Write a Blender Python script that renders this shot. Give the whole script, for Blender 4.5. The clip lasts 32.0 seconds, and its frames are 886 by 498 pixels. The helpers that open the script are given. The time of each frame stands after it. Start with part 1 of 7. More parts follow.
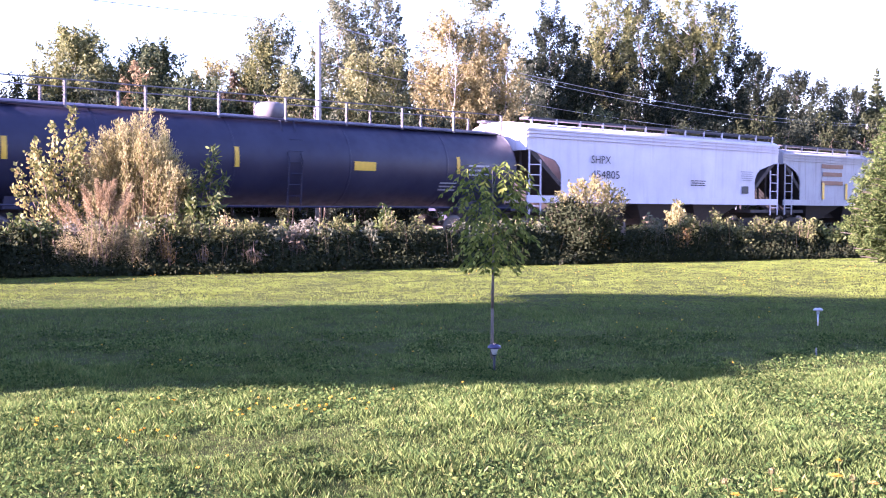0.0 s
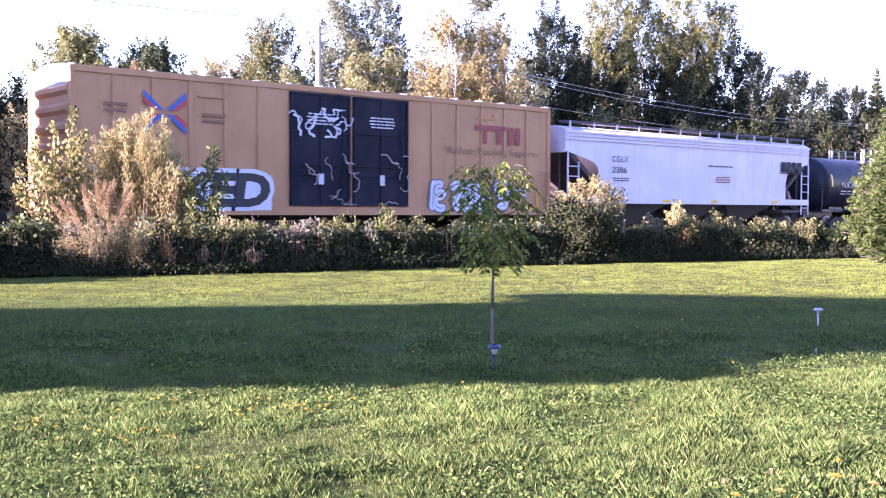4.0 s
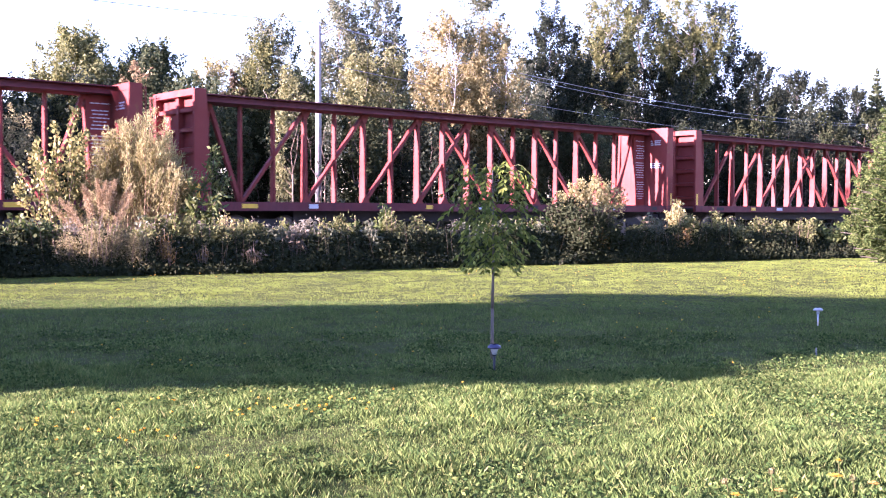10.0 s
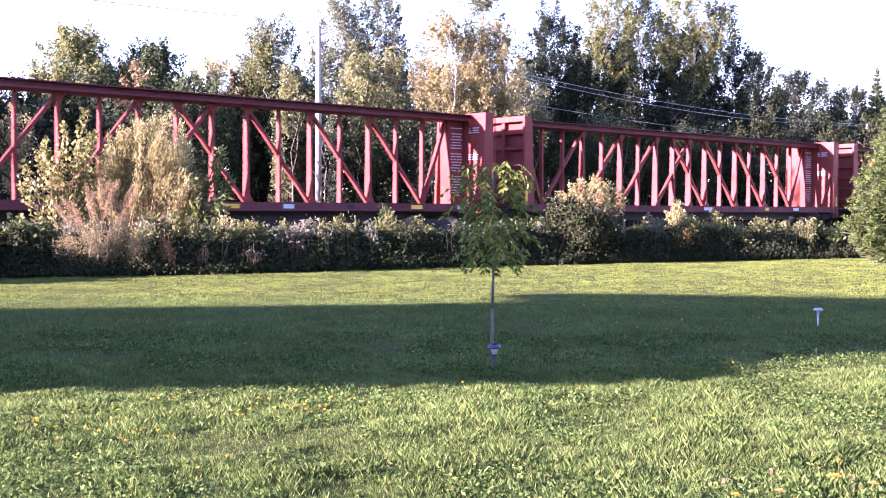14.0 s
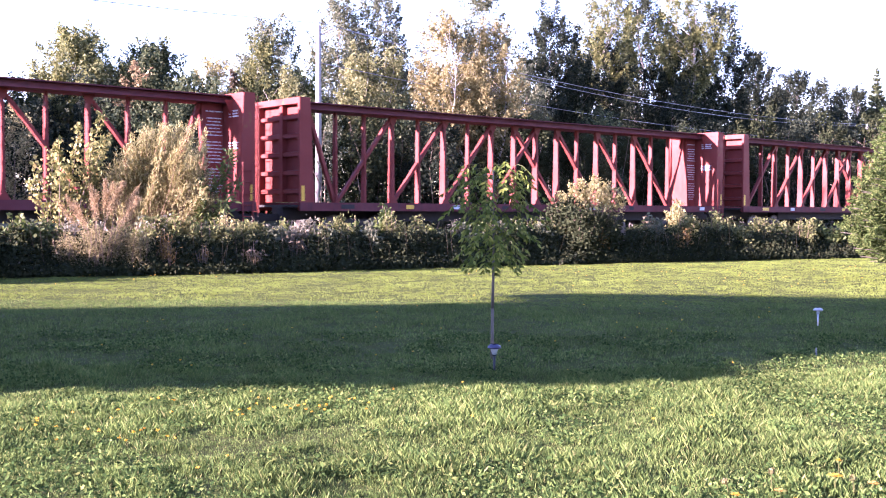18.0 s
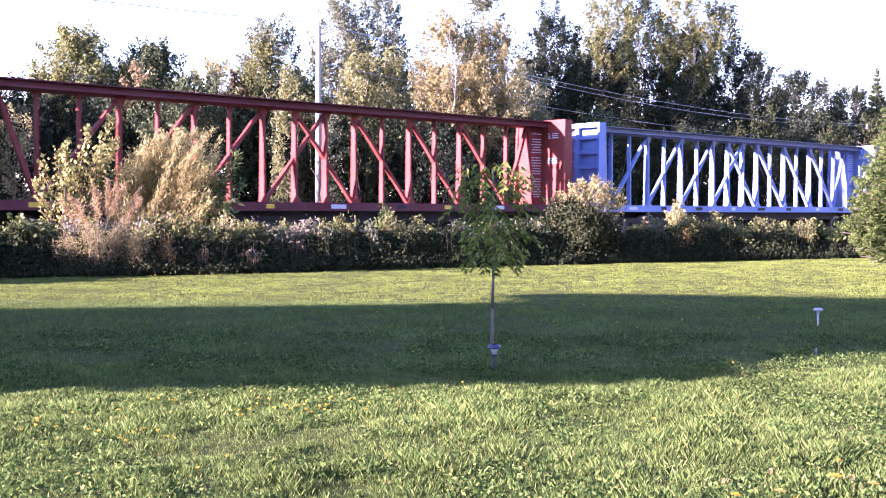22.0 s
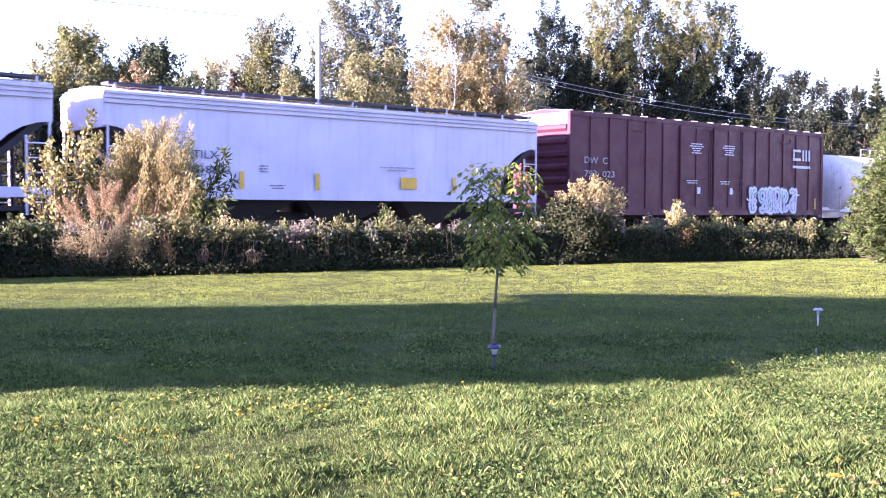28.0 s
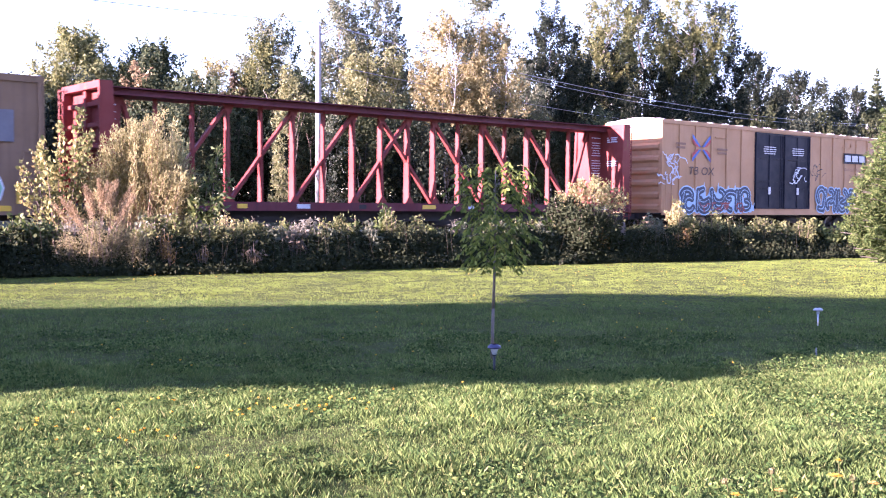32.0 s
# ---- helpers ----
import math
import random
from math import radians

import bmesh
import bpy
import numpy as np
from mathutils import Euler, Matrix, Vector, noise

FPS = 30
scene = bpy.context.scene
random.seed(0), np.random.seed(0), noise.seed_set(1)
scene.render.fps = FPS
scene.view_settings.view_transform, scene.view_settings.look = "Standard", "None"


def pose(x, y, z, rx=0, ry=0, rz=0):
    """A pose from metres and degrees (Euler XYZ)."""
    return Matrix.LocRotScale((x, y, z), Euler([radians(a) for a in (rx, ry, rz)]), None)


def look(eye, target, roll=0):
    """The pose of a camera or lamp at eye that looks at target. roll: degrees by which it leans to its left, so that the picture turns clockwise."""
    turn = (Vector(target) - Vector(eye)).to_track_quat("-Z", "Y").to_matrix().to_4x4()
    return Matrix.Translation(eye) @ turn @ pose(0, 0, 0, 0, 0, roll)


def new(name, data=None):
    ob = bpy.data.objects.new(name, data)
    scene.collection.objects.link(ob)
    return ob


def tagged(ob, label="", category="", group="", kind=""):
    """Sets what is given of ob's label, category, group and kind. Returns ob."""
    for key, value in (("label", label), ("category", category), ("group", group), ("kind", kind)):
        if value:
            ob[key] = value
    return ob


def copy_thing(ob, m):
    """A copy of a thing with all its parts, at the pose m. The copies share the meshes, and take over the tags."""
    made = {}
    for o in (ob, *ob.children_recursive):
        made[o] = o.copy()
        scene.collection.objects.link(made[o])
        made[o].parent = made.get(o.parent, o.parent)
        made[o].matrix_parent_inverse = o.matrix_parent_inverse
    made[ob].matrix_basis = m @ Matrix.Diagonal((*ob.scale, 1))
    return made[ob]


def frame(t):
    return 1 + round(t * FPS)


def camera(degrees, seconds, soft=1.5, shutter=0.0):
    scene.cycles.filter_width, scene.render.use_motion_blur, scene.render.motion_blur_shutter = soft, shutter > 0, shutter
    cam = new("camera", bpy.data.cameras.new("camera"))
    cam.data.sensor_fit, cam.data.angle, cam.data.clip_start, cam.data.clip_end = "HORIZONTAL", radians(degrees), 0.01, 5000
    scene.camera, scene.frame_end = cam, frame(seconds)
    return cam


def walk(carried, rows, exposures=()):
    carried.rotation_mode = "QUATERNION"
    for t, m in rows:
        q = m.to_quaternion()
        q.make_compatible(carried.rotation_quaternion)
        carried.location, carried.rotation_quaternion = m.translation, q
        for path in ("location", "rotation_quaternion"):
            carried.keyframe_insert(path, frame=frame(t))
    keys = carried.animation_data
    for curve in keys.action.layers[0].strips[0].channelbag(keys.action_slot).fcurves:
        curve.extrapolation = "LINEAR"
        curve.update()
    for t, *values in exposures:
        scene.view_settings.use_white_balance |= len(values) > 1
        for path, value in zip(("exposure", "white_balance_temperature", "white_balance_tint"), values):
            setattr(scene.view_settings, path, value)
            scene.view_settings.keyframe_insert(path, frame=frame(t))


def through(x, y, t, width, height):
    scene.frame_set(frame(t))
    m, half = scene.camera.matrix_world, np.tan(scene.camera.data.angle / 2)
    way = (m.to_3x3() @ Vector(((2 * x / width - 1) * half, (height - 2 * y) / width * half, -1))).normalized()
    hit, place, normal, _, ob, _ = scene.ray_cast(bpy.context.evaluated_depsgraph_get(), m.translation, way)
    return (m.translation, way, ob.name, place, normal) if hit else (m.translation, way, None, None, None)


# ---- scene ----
cam = camera(44.94, 32.0, soft=1.05, shutter=0.12)

# ---- plan: the track runs along +x, the camera stands on the lawn at the origin ----
HEAD = radians(49.4)          # heading of the view, from +x
EYE_Z = 1.3
K = EYE_Z / 1.6               # scale of the lawn and what grows on it
TRACK_Y = 30.75               # middle of the track
RAIL_Z = 0.16                 # top of the rails above the lawn
SPEED = 15.91


def at(right, ahead, z=0.0):
    """A point of the lawn: metres to the right of the camera and ahead of it."""
    return Vector((ahead * math.cos(HEAD) + right * math.sin(HEAD), ahead * math.sin(HEAD) - right * math.cos(HEAD), z))


def spot(px, ahead, z=0.0):
    """A point ahead at a bearing given by its tangent times 1895.6, from the middle at 784."""
    return at((px - 784) / 1895.6 * ahead, ahead, z)


PITCH, ROLL = radians(-2.10), 0.236
AIM = (math.cos(HEAD), math.sin(HEAD), EYE_Z + math.tan(PITCH))
walk(cam, [(0.0, look((0, 0, EYE_Z), AIM, ROLL)), (32.0, look((0, 0, EYE_Z), AIM, ROLL))], exposures=((0.0, 3.48, 5400.0, 58.0), (32.0, 3.48, 5400.0, 58.0)))

# ---- light ----
SUN_EL, SUN_AZ = radians(13.5), radians(163.0)
world = bpy.data.worlds.new("sky")
scene.world = world
world.use_nodes = True
wn = world.node_tree
sky = wn.nodes.new("ShaderNodeTexSky")
sky.sky_type = "NISHITA"
sky.sun_disc = False
sky.sun_elevation = SUN_EL
sky.sun_rotation = radians(90) - SUN_AZ
sky.air_density, sky.dust_density, sky.ozone_density = 1.0, 0.1, 1.0
wn.links.new(sky.outputs[0], wn.nodes["Background"].inputs[0])
wn.nodes["Background"].inputs[1].default_value = 0.066
sun = new("sun", bpy.data.lights.new("sun", "SUN"))
sun.data.energy, sun.data.angle, sun.data.color = 4.8, radians(0.9), (1.0, 0.85, 0.64)
SUN_DIR = Vector((math.cos(SUN_EL) * math.cos(SUN_AZ), math.cos(SUN_EL) * math.sin(SUN_AZ), math.sin(SUN_EL)))
sun.matrix_world = look(SUN_DIR * 60, (0, 0, 0))

# ---- materials ----


def mat(name, rough=0.6, metal=0.0):
    m = bpy.data.materials.new(name)
    m.use_nodes = True
    b = m.node_tree.nodes["Principled BSDF"]
    b.inputs["Roughness"].default_value, b.inputs["Metallic"].default_value = rough, metal
    return m, m.node_tree, b


def node(nt, kind, **values):
    n = nt.nodes.new(kind)
    for k, v in values.items():
        n.inputs[k].default_value = v
    return n


def ramp(nt, source, stops):
    r = nt.nodes.new("ShaderNodeValToRGB")
    e = r.color_ramp.elements
    while len(e) < len(stops):
        e.new(0.5)
    for i, (p, c) in enumerate(stops):
        e[i].position, e[i].color = p, (*c, 1) if len(c) == 3 else c
    nt.links.new(source, r.inputs[0])
    return r.outputs[0]


def mix(nt, fac, a, b, how="MIX"):
    m = nt.nodes.new("ShaderNodeMix")
    m.data_type, m.blend_type = "RGBA", how
    for sock, v in ((m.inputs[0], fac), (m.inputs[6], a), (m.inputs[7], b)):
        if isinstance(v, bpy.types.NodeSocket):
            nt.links.new(v, sock)
        elif isinstance(v, (int, float)):
            sock.default_value = v
        else:
            sock.default_value = (*v, 1)
    return m.outputs[2]


def noise_out(nt, scale, detail=4.0, stretch=None, rough=0.6, space="Object"):
    tc = nt.nodes.new("ShaderNodeTexCoord")
    n = node(nt, "ShaderNodeTexNoise", Scale=scale, Detail=detail, Roughness=rough)
    src = tc.outputs[space]
    if stretch:
        mp = nt.nodes.new("ShaderNodeMapping")
        mp.inputs["Scale"].default_value = stretch
        nt.links.new(src, mp.inputs[0])
        src = mp.outputs[0]
    nt.links.new(src, n.inputs["Vector"])
    return n.outputs[0]


def bump(nt, b, height, strength=0.3, distance=0.02):
    n = node(nt, "ShaderNodeBump", Strength=strength, Distance=distance)
    nt.links.new(height, n.inputs["Height"])
    nt.links.new(n.outputs[0], b.inputs["Normal"])


def paint(name, colour, dirt=(0.09, 0.06, 0.045), amount=0.5, rough=0.5, rust=0.0, gloss=0.2):
    """Weathered car paint: faded patches, streaks that run down, specks of rust."""
    m, nt, b = mat(name, rough)
    c2 = tuple(min(1, v * 1.18 + 0.015) for v in colour)
    col = mix(nt, ramp(nt, noise_out(nt, 0.55, 5), [(0.35, (0, 0, 0)), (0.7, (1, 1, 1))]), colour, c2)
    streak = ramp(nt, noise_out(nt, 1.0, 6, (5.0, 5.0, 0.35)), [(0.52, (0, 0, 0)), (0.85, (amount,) * 3)])
    col = mix(nt, streak, col, dirt)
    fine = ramp(nt, noise_out(nt, 9.0, 6), [(0.58, (0, 0, 0)), (0.8, (amount * 0.6,) * 3)])
    col = mix(nt, fine, col, dirt)
    if rust:
        spots = ramp(nt, noise_out(nt, 2.3, 8, (1.0, 1.0, 0.6), 0.7), [(0.62 - 0.1 * rust, (0, 0, 0)), (0.7, (1, 1, 1))])
        col = mix(nt, spots, col, (0.2, 0.085, 0.035))
    nt.links.new(col, b.inputs["Base Color"])
    rr = ramp(nt, noise_out(nt, 3.0, 5), [(0.3, (rough - 0.1,) * 3), (0.8, (min(1, rough + 0.25),) * 3)])
    nt.links.new(rr, b.inputs["Roughness"])
    b.inputs["Specular IOR Level"].default_value = gloss
    bump(nt, b, noise_out(nt, 6.0, 5), 0.15, 0.01)
    return m


def plain(name, colour, rough=0.6, metal=0.0, vary=0.25, scale=4.0):
    m, nt, b = mat(name, rough, metal)
    lo = tuple(v * (1 - vary) for v in colour)
    col = mix(nt, ramp(nt, noise_out(nt, scale, 6), [(0.3, (0, 0, 0)), (0.75, (1, 1, 1))]), lo, colour)
    nt.links.new(col, b.inputs["Base Color"])
    bump(nt, b, noise_out(nt, scale * 4, 4), 0.2, 0.01)
    return m


def leaf_mat(name, stops, through=0.35, rough=0.6, gloss=0.25):
    """Foliage: the colour differs from leaf to leaf, and light shines through."""
    m, nt, b = mat(name, rough)
    geo = nt.nodes.new("ShaderNodeNewGeometry")
    col = ramp(nt, geo.outputs["Random Per Island"], stops)
    wide = ramp(nt, noise_out(nt, 0.8, 4), [(0.3, (0.7, 0.7, 0.7)), (0.75, (1.2, 1.2, 1.2))])
    col = mix(nt, 1.0, col, wide, "MULTIPLY")
    nt.links.new(col, b.inputs["Base Color"])
    b.inputs["Specular IOR Level"].default_value = gloss
    t = nt.nodes.new("ShaderNodeBsdfTranslucent")
    nt.links.new(col, t.inputs[0])
    mx = nt.nodes.new("ShaderNodeMixShader")
    mx.inputs[0].default_value = through
    out = nt.nodes["Material Output"]
    nt.links.new(b.outputs[0], mx.inputs[1])
    nt.links.new(t.outputs[0], mx.inputs[2])
    nt.links.new(mx.outputs[0], out.inputs[0])
    return m


M = {
    "oxide": paint("oxide_red_paint", (0.15, 0.023, 0.028), dirt=(0.05, 0.02, 0.022), amount=0.4),
    "brown": paint("brown_paint", (0.088, 0.025, 0.035), dirt=(0.05, 0.03, 0.03), amount=0.4),
    "purple": paint("purple_brown_paint", (0.064, 0.0125, 0.0205), dirt=(0.04, 0.02, 0.022), amount=0.3),
    "brick": paint("brick_red_paint", (0.19, 0.032, 0.026), dirt=(0.06, 0.025, 0.02), amount=0.4),
    "beam": paint("red_beam_paint", (0.175, 0.033, 0.025), dirt=(0.08, 0.033, 0.032), amount=0.35, rust=0.1, gloss=0.1),
    "blue_grime": paint("grimy_blue_paint", (0.11, 0.12, 0.18), dirt=(0.06, 0.055, 0.06), amount=0.9, rough=0.7),
    # grime on the top chord; on the side sills it stands in for shade
    "beam_grime_shade": paint("grimy_shaded_red_paint", (0.1, 0.021, 0.023), dirt=(0.04, 0.025, 0.028), amount=0.7, rough=0.7),
    "blue": paint("light_blue_paint", (0.14, 0.19, 0.4), amount=0.3),
    "yellow": paint("buff_yellow_paint", (0.41, 0.222, 0.108), dirt=(0.2, 0.11, 0.06), amount=0.35, gloss=0.1),
    "tan": paint("dull_brown_paint", (0.19, 0.115, 0.065), dirt=(0.09, 0.055, 0.045), amount=0.6, gloss=0.08),
    "navy": paint("dark_blue_paint", (0.009, 0.010, 0.02), dirt=(0.03, 0.028, 0.03), amount=0.3, gloss=0.08),
    "white": paint("white_paint", (0.55, 0.515, 0.575), dirt=(0.3, 0.25, 0.2), amount=0.4),
    "cream": paint("stained_white_paint", (0.6, 0.545, 0.53), dirt=(0.25, 0.17, 0.11), amount=0.8, rust=0.35),
    "grey": paint("grey_paint", (0.3, 0.3, 0.32), dirt=(0.12, 0.09, 0.07), amount=0.7),
    "black": paint("black_tank_paint", (0.0075, 0.0068, 0.016), dirt=(0.016, 0.013, 0.022), amount=0.3, rough=0.34, gloss=0.2),
    "slate": paint("faded_black_paint", (0.016, 0.0155, 0.038), dirt=(0.024, 0.02, 0.032), amount=0.4, rough=0.42, gloss=0.3),
    # dark brown that puts the shade under and inside the hoppers into the colour
    "hopper_shade": plain("shade_dark_underside", (0.075, 0.06, 0.055), 0.9),
    "under": plain("grimy_shaded_steel", (0.034, 0.029, 0.027), 0.9),
    "wheel": plain("worn_steel", (0.12, 0.1, 0.09), 0.45, 0.6),
    "rail": plain("rail_steel", (0.22, 0.17, 0.14), 0.4, 0.7),
    "tie": plain("creosoted_wood", (0.07, 0.055, 0.045), 0.9),
    "mark": plain("white_lettering", (0.58, 0.57, 0.6), 0.6),
    "ink": plain("black_lettering", (0.02, 0.02, 0.025), 0.6),
    "sign": plain("yellow_decal", (0.75, 0.45, 0.03), 0.5),
    "post": plain("old_post_wood", (0.2, 0.15, 0.12), 0.9, scale=9),
    "pole": plain("weathered_pole", (0.27, 0.25, 0.23), 0.85, scale=9),
    "wire": plain("grey_wire", (0.25, 0.26, 0.28), 0.5),
    "bark": plain("grey_bark", (0.16, 0.13, 0.10), 0.9, scale=12),
    "birch": plain("pale_bark", (0.52, 0.46, 0.40), 0.8, scale=8),
    "stem": plain("brown_stem", (0.17, 0.12, 0.08), 0.9, scale=20),
    "walk": plain("grey_grating", (0.06, 0.06, 0.07), 0.8),
    "rail_grey": plain("dull_grey_steel", (0.16, 0.15, 0.16), 0.7),
    "galv": plain("galvanised_steel", (0.4, 0.4, 0.42), 0.5, 0.5),
}

# ---- mesh helpers ----


def part(name, bm, material, parent, label=""):
    """Links a bmesh as one mesh object under a thing or a part."""
    me = bpy.data.meshes.new(name)
    bm.to_mesh(me)
    bm.free()
    me.materials.append(material)
    return piece(name, me, parent, label)


def piece(name, me, parent, label="", m=None):
    ob = new(name, me)
    ob.parent = parent
    if name in ("stem", "foliage", "crown", "needles", "bough", "stencil", "graffiti_tag", "graffiti_stroke", "shoot_tip", "dry_stalks", "twig"):
        ob["kind"] = "stuff"
    if m is not None:
        ob.matrix_basis = m
    if label:
        ob["label"] = label
    return ob


def box(bm, x0, x1, y0, y1, z0, z1, m=None):
    v = [bm.verts.new((x, y, z)) for x in (x0, x1) for y in (y0, y1) for z in (z0, z1)]
    if m is not None:
        for q in v:
            q.co = m @ q.co
    for f in ((0, 1, 3, 2), (4, 6, 7, 5), (0, 4, 5, 1), (2, 3, 7, 6), (0, 2, 6, 4), (1, 5, 7, 3)):
        bm.faces.new([v[i] for i in f])
    return v


def boxes(*dims):
    bm = bmesh.new()
    for d in dims:
        box(bm, *d)
    return bm


def bevelled(bm, width=0.02, segments=2):
    bmesh.ops.bevel(bm, geom=bm.edges[:], offset=width, segments=segments, affect="EDGES", clamp_overlap=True)
    return bm


def tube(bm, a, b, r0, r1=None, n=8):
    """A round bar from a to b."""
    a, b = Vector(a), Vector(b)
    r1 = r0 if r1 is None else r1
    q = (b - a).to_track_quat("Z", "Y")
    rings = []
    for c, r in ((a, r0), (b, r1)):
        rings.append([bm.verts.new(c + q @ Vector((r * math.cos(k * math.tau / n), r * math.sin(k * math.tau / n), 0))) for k in range(n)])
    for k in range(n):
        f = bm.faces.new((rings[0][k], rings[0][(k + 1) % n], rings[1][(k + 1) % n], rings[1][k]))
        f.smooth = n > 6
    bm.faces.new(rings[0][::-1])
    bm.faces.new(rings[1])


def beam(bm, a, b, w, d):
    """A bar of rectangular section from a to b: w along x, d along y."""
    a, b = Vector(a), Vector(b)
    v = []
    for c in (a, b):
        v.append([bm.verts.new(c + Vector((sx * w / 2, sy * d / 2, 0))) for sx, sy in ((-1, -1), (1, -1), (1, 1), (-1, 1))])
    for k in range(4):
        bm.faces.new((v[0][k], v[0][(k + 1) % 4], v[1][(k + 1) % 4], v[1][k]))
    bm.faces.new(v[0][::-1])
    bm.faces.new(v[1])


def prism(bm, outline, y0, y1):
    """A plate: an outline in x and z, from y0 to y1."""
    a = [bm.verts.new((x, y0, z)) for x, z in outline]
    b = [bm.verts.new((x, y1, z)) for x, z in outline]
    n = len(a)
    bm.faces.new(a)
    bm.faces.new(b[::-1])
    for k in range(n):
        bm.faces.new((a[k], b[k], b[(k + 1) % n], a[(k + 1) % n]))


def turned(bm, profile, axis_from, n=16, along="z"):
    """A turned body from (radius, height) pairs."""
    o = Vector(axis_from)
    rings = []
    for r, h in profile:
        ring = []
        for k in range(n):
            c, s = r * math.cos(k * math.tau / n), r * math.sin(k * math.tau / n)
            ring.append(bm.verts.new(o + (Vector((c, s, h)) if along == "z" else Vector((h, c, s)) if along == "x" else Vector((s, h, c)))))
        rings.append(ring)
    for p, q in zip(rings, rings[1:]):
        for k in range(n):
            f = bm.faces.new((p[k], p[(k + 1) % n], q[(k + 1) % n], q[k]))
            f.smooth = True
    bm.faces.new(rings[0][::-1])
    bm.faces.new(rings[-1])
    return bm


def raw_mesh(name, verts, faces, material, smooth=False):
    """A mesh from arrays; all faces have the same number of corners."""
    me = bpy.data.meshes.new(name)
    k = faces.shape[1]
    me.vertices.add(len(verts))
    me.vertices.foreach_set("co", np.ascontiguousarray(verts, dtype=np.float32).ravel())
    me.loops.add(faces.size)
    me.loops.foreach_set("vertex_index", np.ascontiguousarray(faces, dtype=np.int32).ravel())
    me.polygons.add(len(faces))
    me.polygons.foreach_set("loop_start", np.arange(0, faces.size, k, dtype=np.int32))
    me.polygons.foreach_set("loop_total", np.full(len(faces), k, dtype=np.int32))
    me.update(calc_edges=True)
    me.validate()
    me.materials.append(material)
    return me


def thing(name, label, category, m=None, group="", kind=""):
    ob = new(name)
    ob.empty_display_size = 0.3
    if m is not None:
        ob.matrix_basis = m
    return tagged(ob, label, category, group, kind)


def stand(name, me, label, category, group="", kind="", m=None):
    ob = new(name, me)
    if m is not None:
        ob.matrix_basis = m
    return tagged(ob, label, category, group, kind)


def text_mesh(words, width, height, material, fat=0.0, shear=0.0, thick=0.004):
    """Lettering in the x-z plane that fills the given width and height, facing -y."""
    c = bpy.data.curves.new("lettering", "FONT")
    c.body, c.size, c.offset, c.shear, c.extrude, c.resolution_u = words, 1.0, fat, shear, 0.0, 3
    ob = bpy.data.objects.new("lettering", c)
    scene.collection.objects.link(ob)
    me = bpy.data.meshes.new_from_object(ob.evaluated_get(bpy.context.evaluated_depsgraph_get()))
    bpy.data.objects.remove(ob)
    n = len(me.vertices)
    co = np.empty(n * 3, dtype=np.float32)
    me.vertices.foreach_get("co", co)
    co = co.reshape(-1, 3)
    lo, hi = co.min(0), co.max(0)
    s = (co - lo) / np.maximum(hi - lo, 1e-6)
    out = np.stack([s[:, 0] * width, np.zeros(n), s[:, 1] * height], 1)
    me.vertices.foreach_set("co", out.astype(np.float32).ravel())
    me.materials.clear()
    me.materials.append(material)
    me.update()
    return me


rng = np.random.default_rng(7)


def leaves(points, size, spread=0.4, flat=0.0, length=1.7, simple=False):
    """One small folded leaf at each point: arrays of corners and faces. simple: a three-cornered leaf."""
    n = len(points)
    d = rng.normal(size=(n, 3))
    d[:, 2] *= 1 - flat
    d /= np.linalg.norm(d, axis=1, keepdims=True)
    e = rng.normal(size=(n, 3))
    e -= (e * d).sum(1, keepdims=True) * d
    e /= np.linalg.norm(e, axis=1, keepdims=True)
    s = size * (1 + spread * rng.uniform(-1, 1, n))[:, None]
    up = np.cross(d, e)
    p = np.asarray(points)
    if simple:
        v = np.stack([p - d * s * length * 0.42 + e * s * 0.62, p - d * s * length * 0.42 - e * s * 0.62, p + d * s * length * 0.62], 1).reshape(-1, 3)
        return v, np.arange(n)[:, None] * 3 + np.array([[0, 1, 2]])
    v = np.stack([p - d * s * length / 2, p + e * s / 2 + up * s * 0.15, p + d * s * length / 2, p - e * s / 2 + up * s * 0.15], 1).reshape(-1, 3)
    i = np.arange(n)[:, None] * 4
    f = np.concatenate([i + [0, 1, 2], i + [0, 2, 3]], 1).reshape(-1, 3)
    return v, f

# ---- rolling stock: each car along x, its origin on the rails at mid-length, its near side at -y ----
HALF = 1.55


def wheel_mesh():
    bm = bmesh.new()
    turned(bm, [(0.08, -0.07), (0.42, -0.07), (0.42, -0.045), (0.30, -0.02), (0.46, 0.0), (0.46, 0.07), (0.50, 0.085), (0.50, 0.10), (0.36, 0.10), (0.2, 0.06), (0.12, 0.12), (0.05, 0.12)], (0, 0, 0), 20, "y")
    me = bpy.data.meshes.new("wheel")
    bm.to_mesh(me)
    bm.free()
    me.materials.append(M["wheel"])
    return me


def sideframe_mesh():
    bm = bmesh.new()
    prism(bm, [(-1.15, 0.56), (-0.85, 0.62), (-0.5, 0.82), (0.5, 0.82), (0.85, 0.62), (1.15, 0.56), (1.15, 0.36), (0.8, 0.36), (0.42, 0.14), (-0.42, 0.14), (-0.8, 0.36), (-1.15, 0.36)], -0.07, 0.07)
    for s in (-0.9, 0.9):
        turned(bm, [(0.15, -0.16), (0.15, -0.07)], (s, 0, 0.46), 12, "y")
    for s in (-0.16, 0.0, 0.16):
        turned(bm, [(0.07, 0.2), (0.07, 0.62)], (s, -0.11, 0.0), 8)
    me = bpy.data.meshes.new("sideframe")
    bm.to_mesh(me)
    bm.free()
    me.materials.append(M["under"])
    return me


WHEEL, SIDEFRAME = wheel_mesh(), sideframe_mesh()


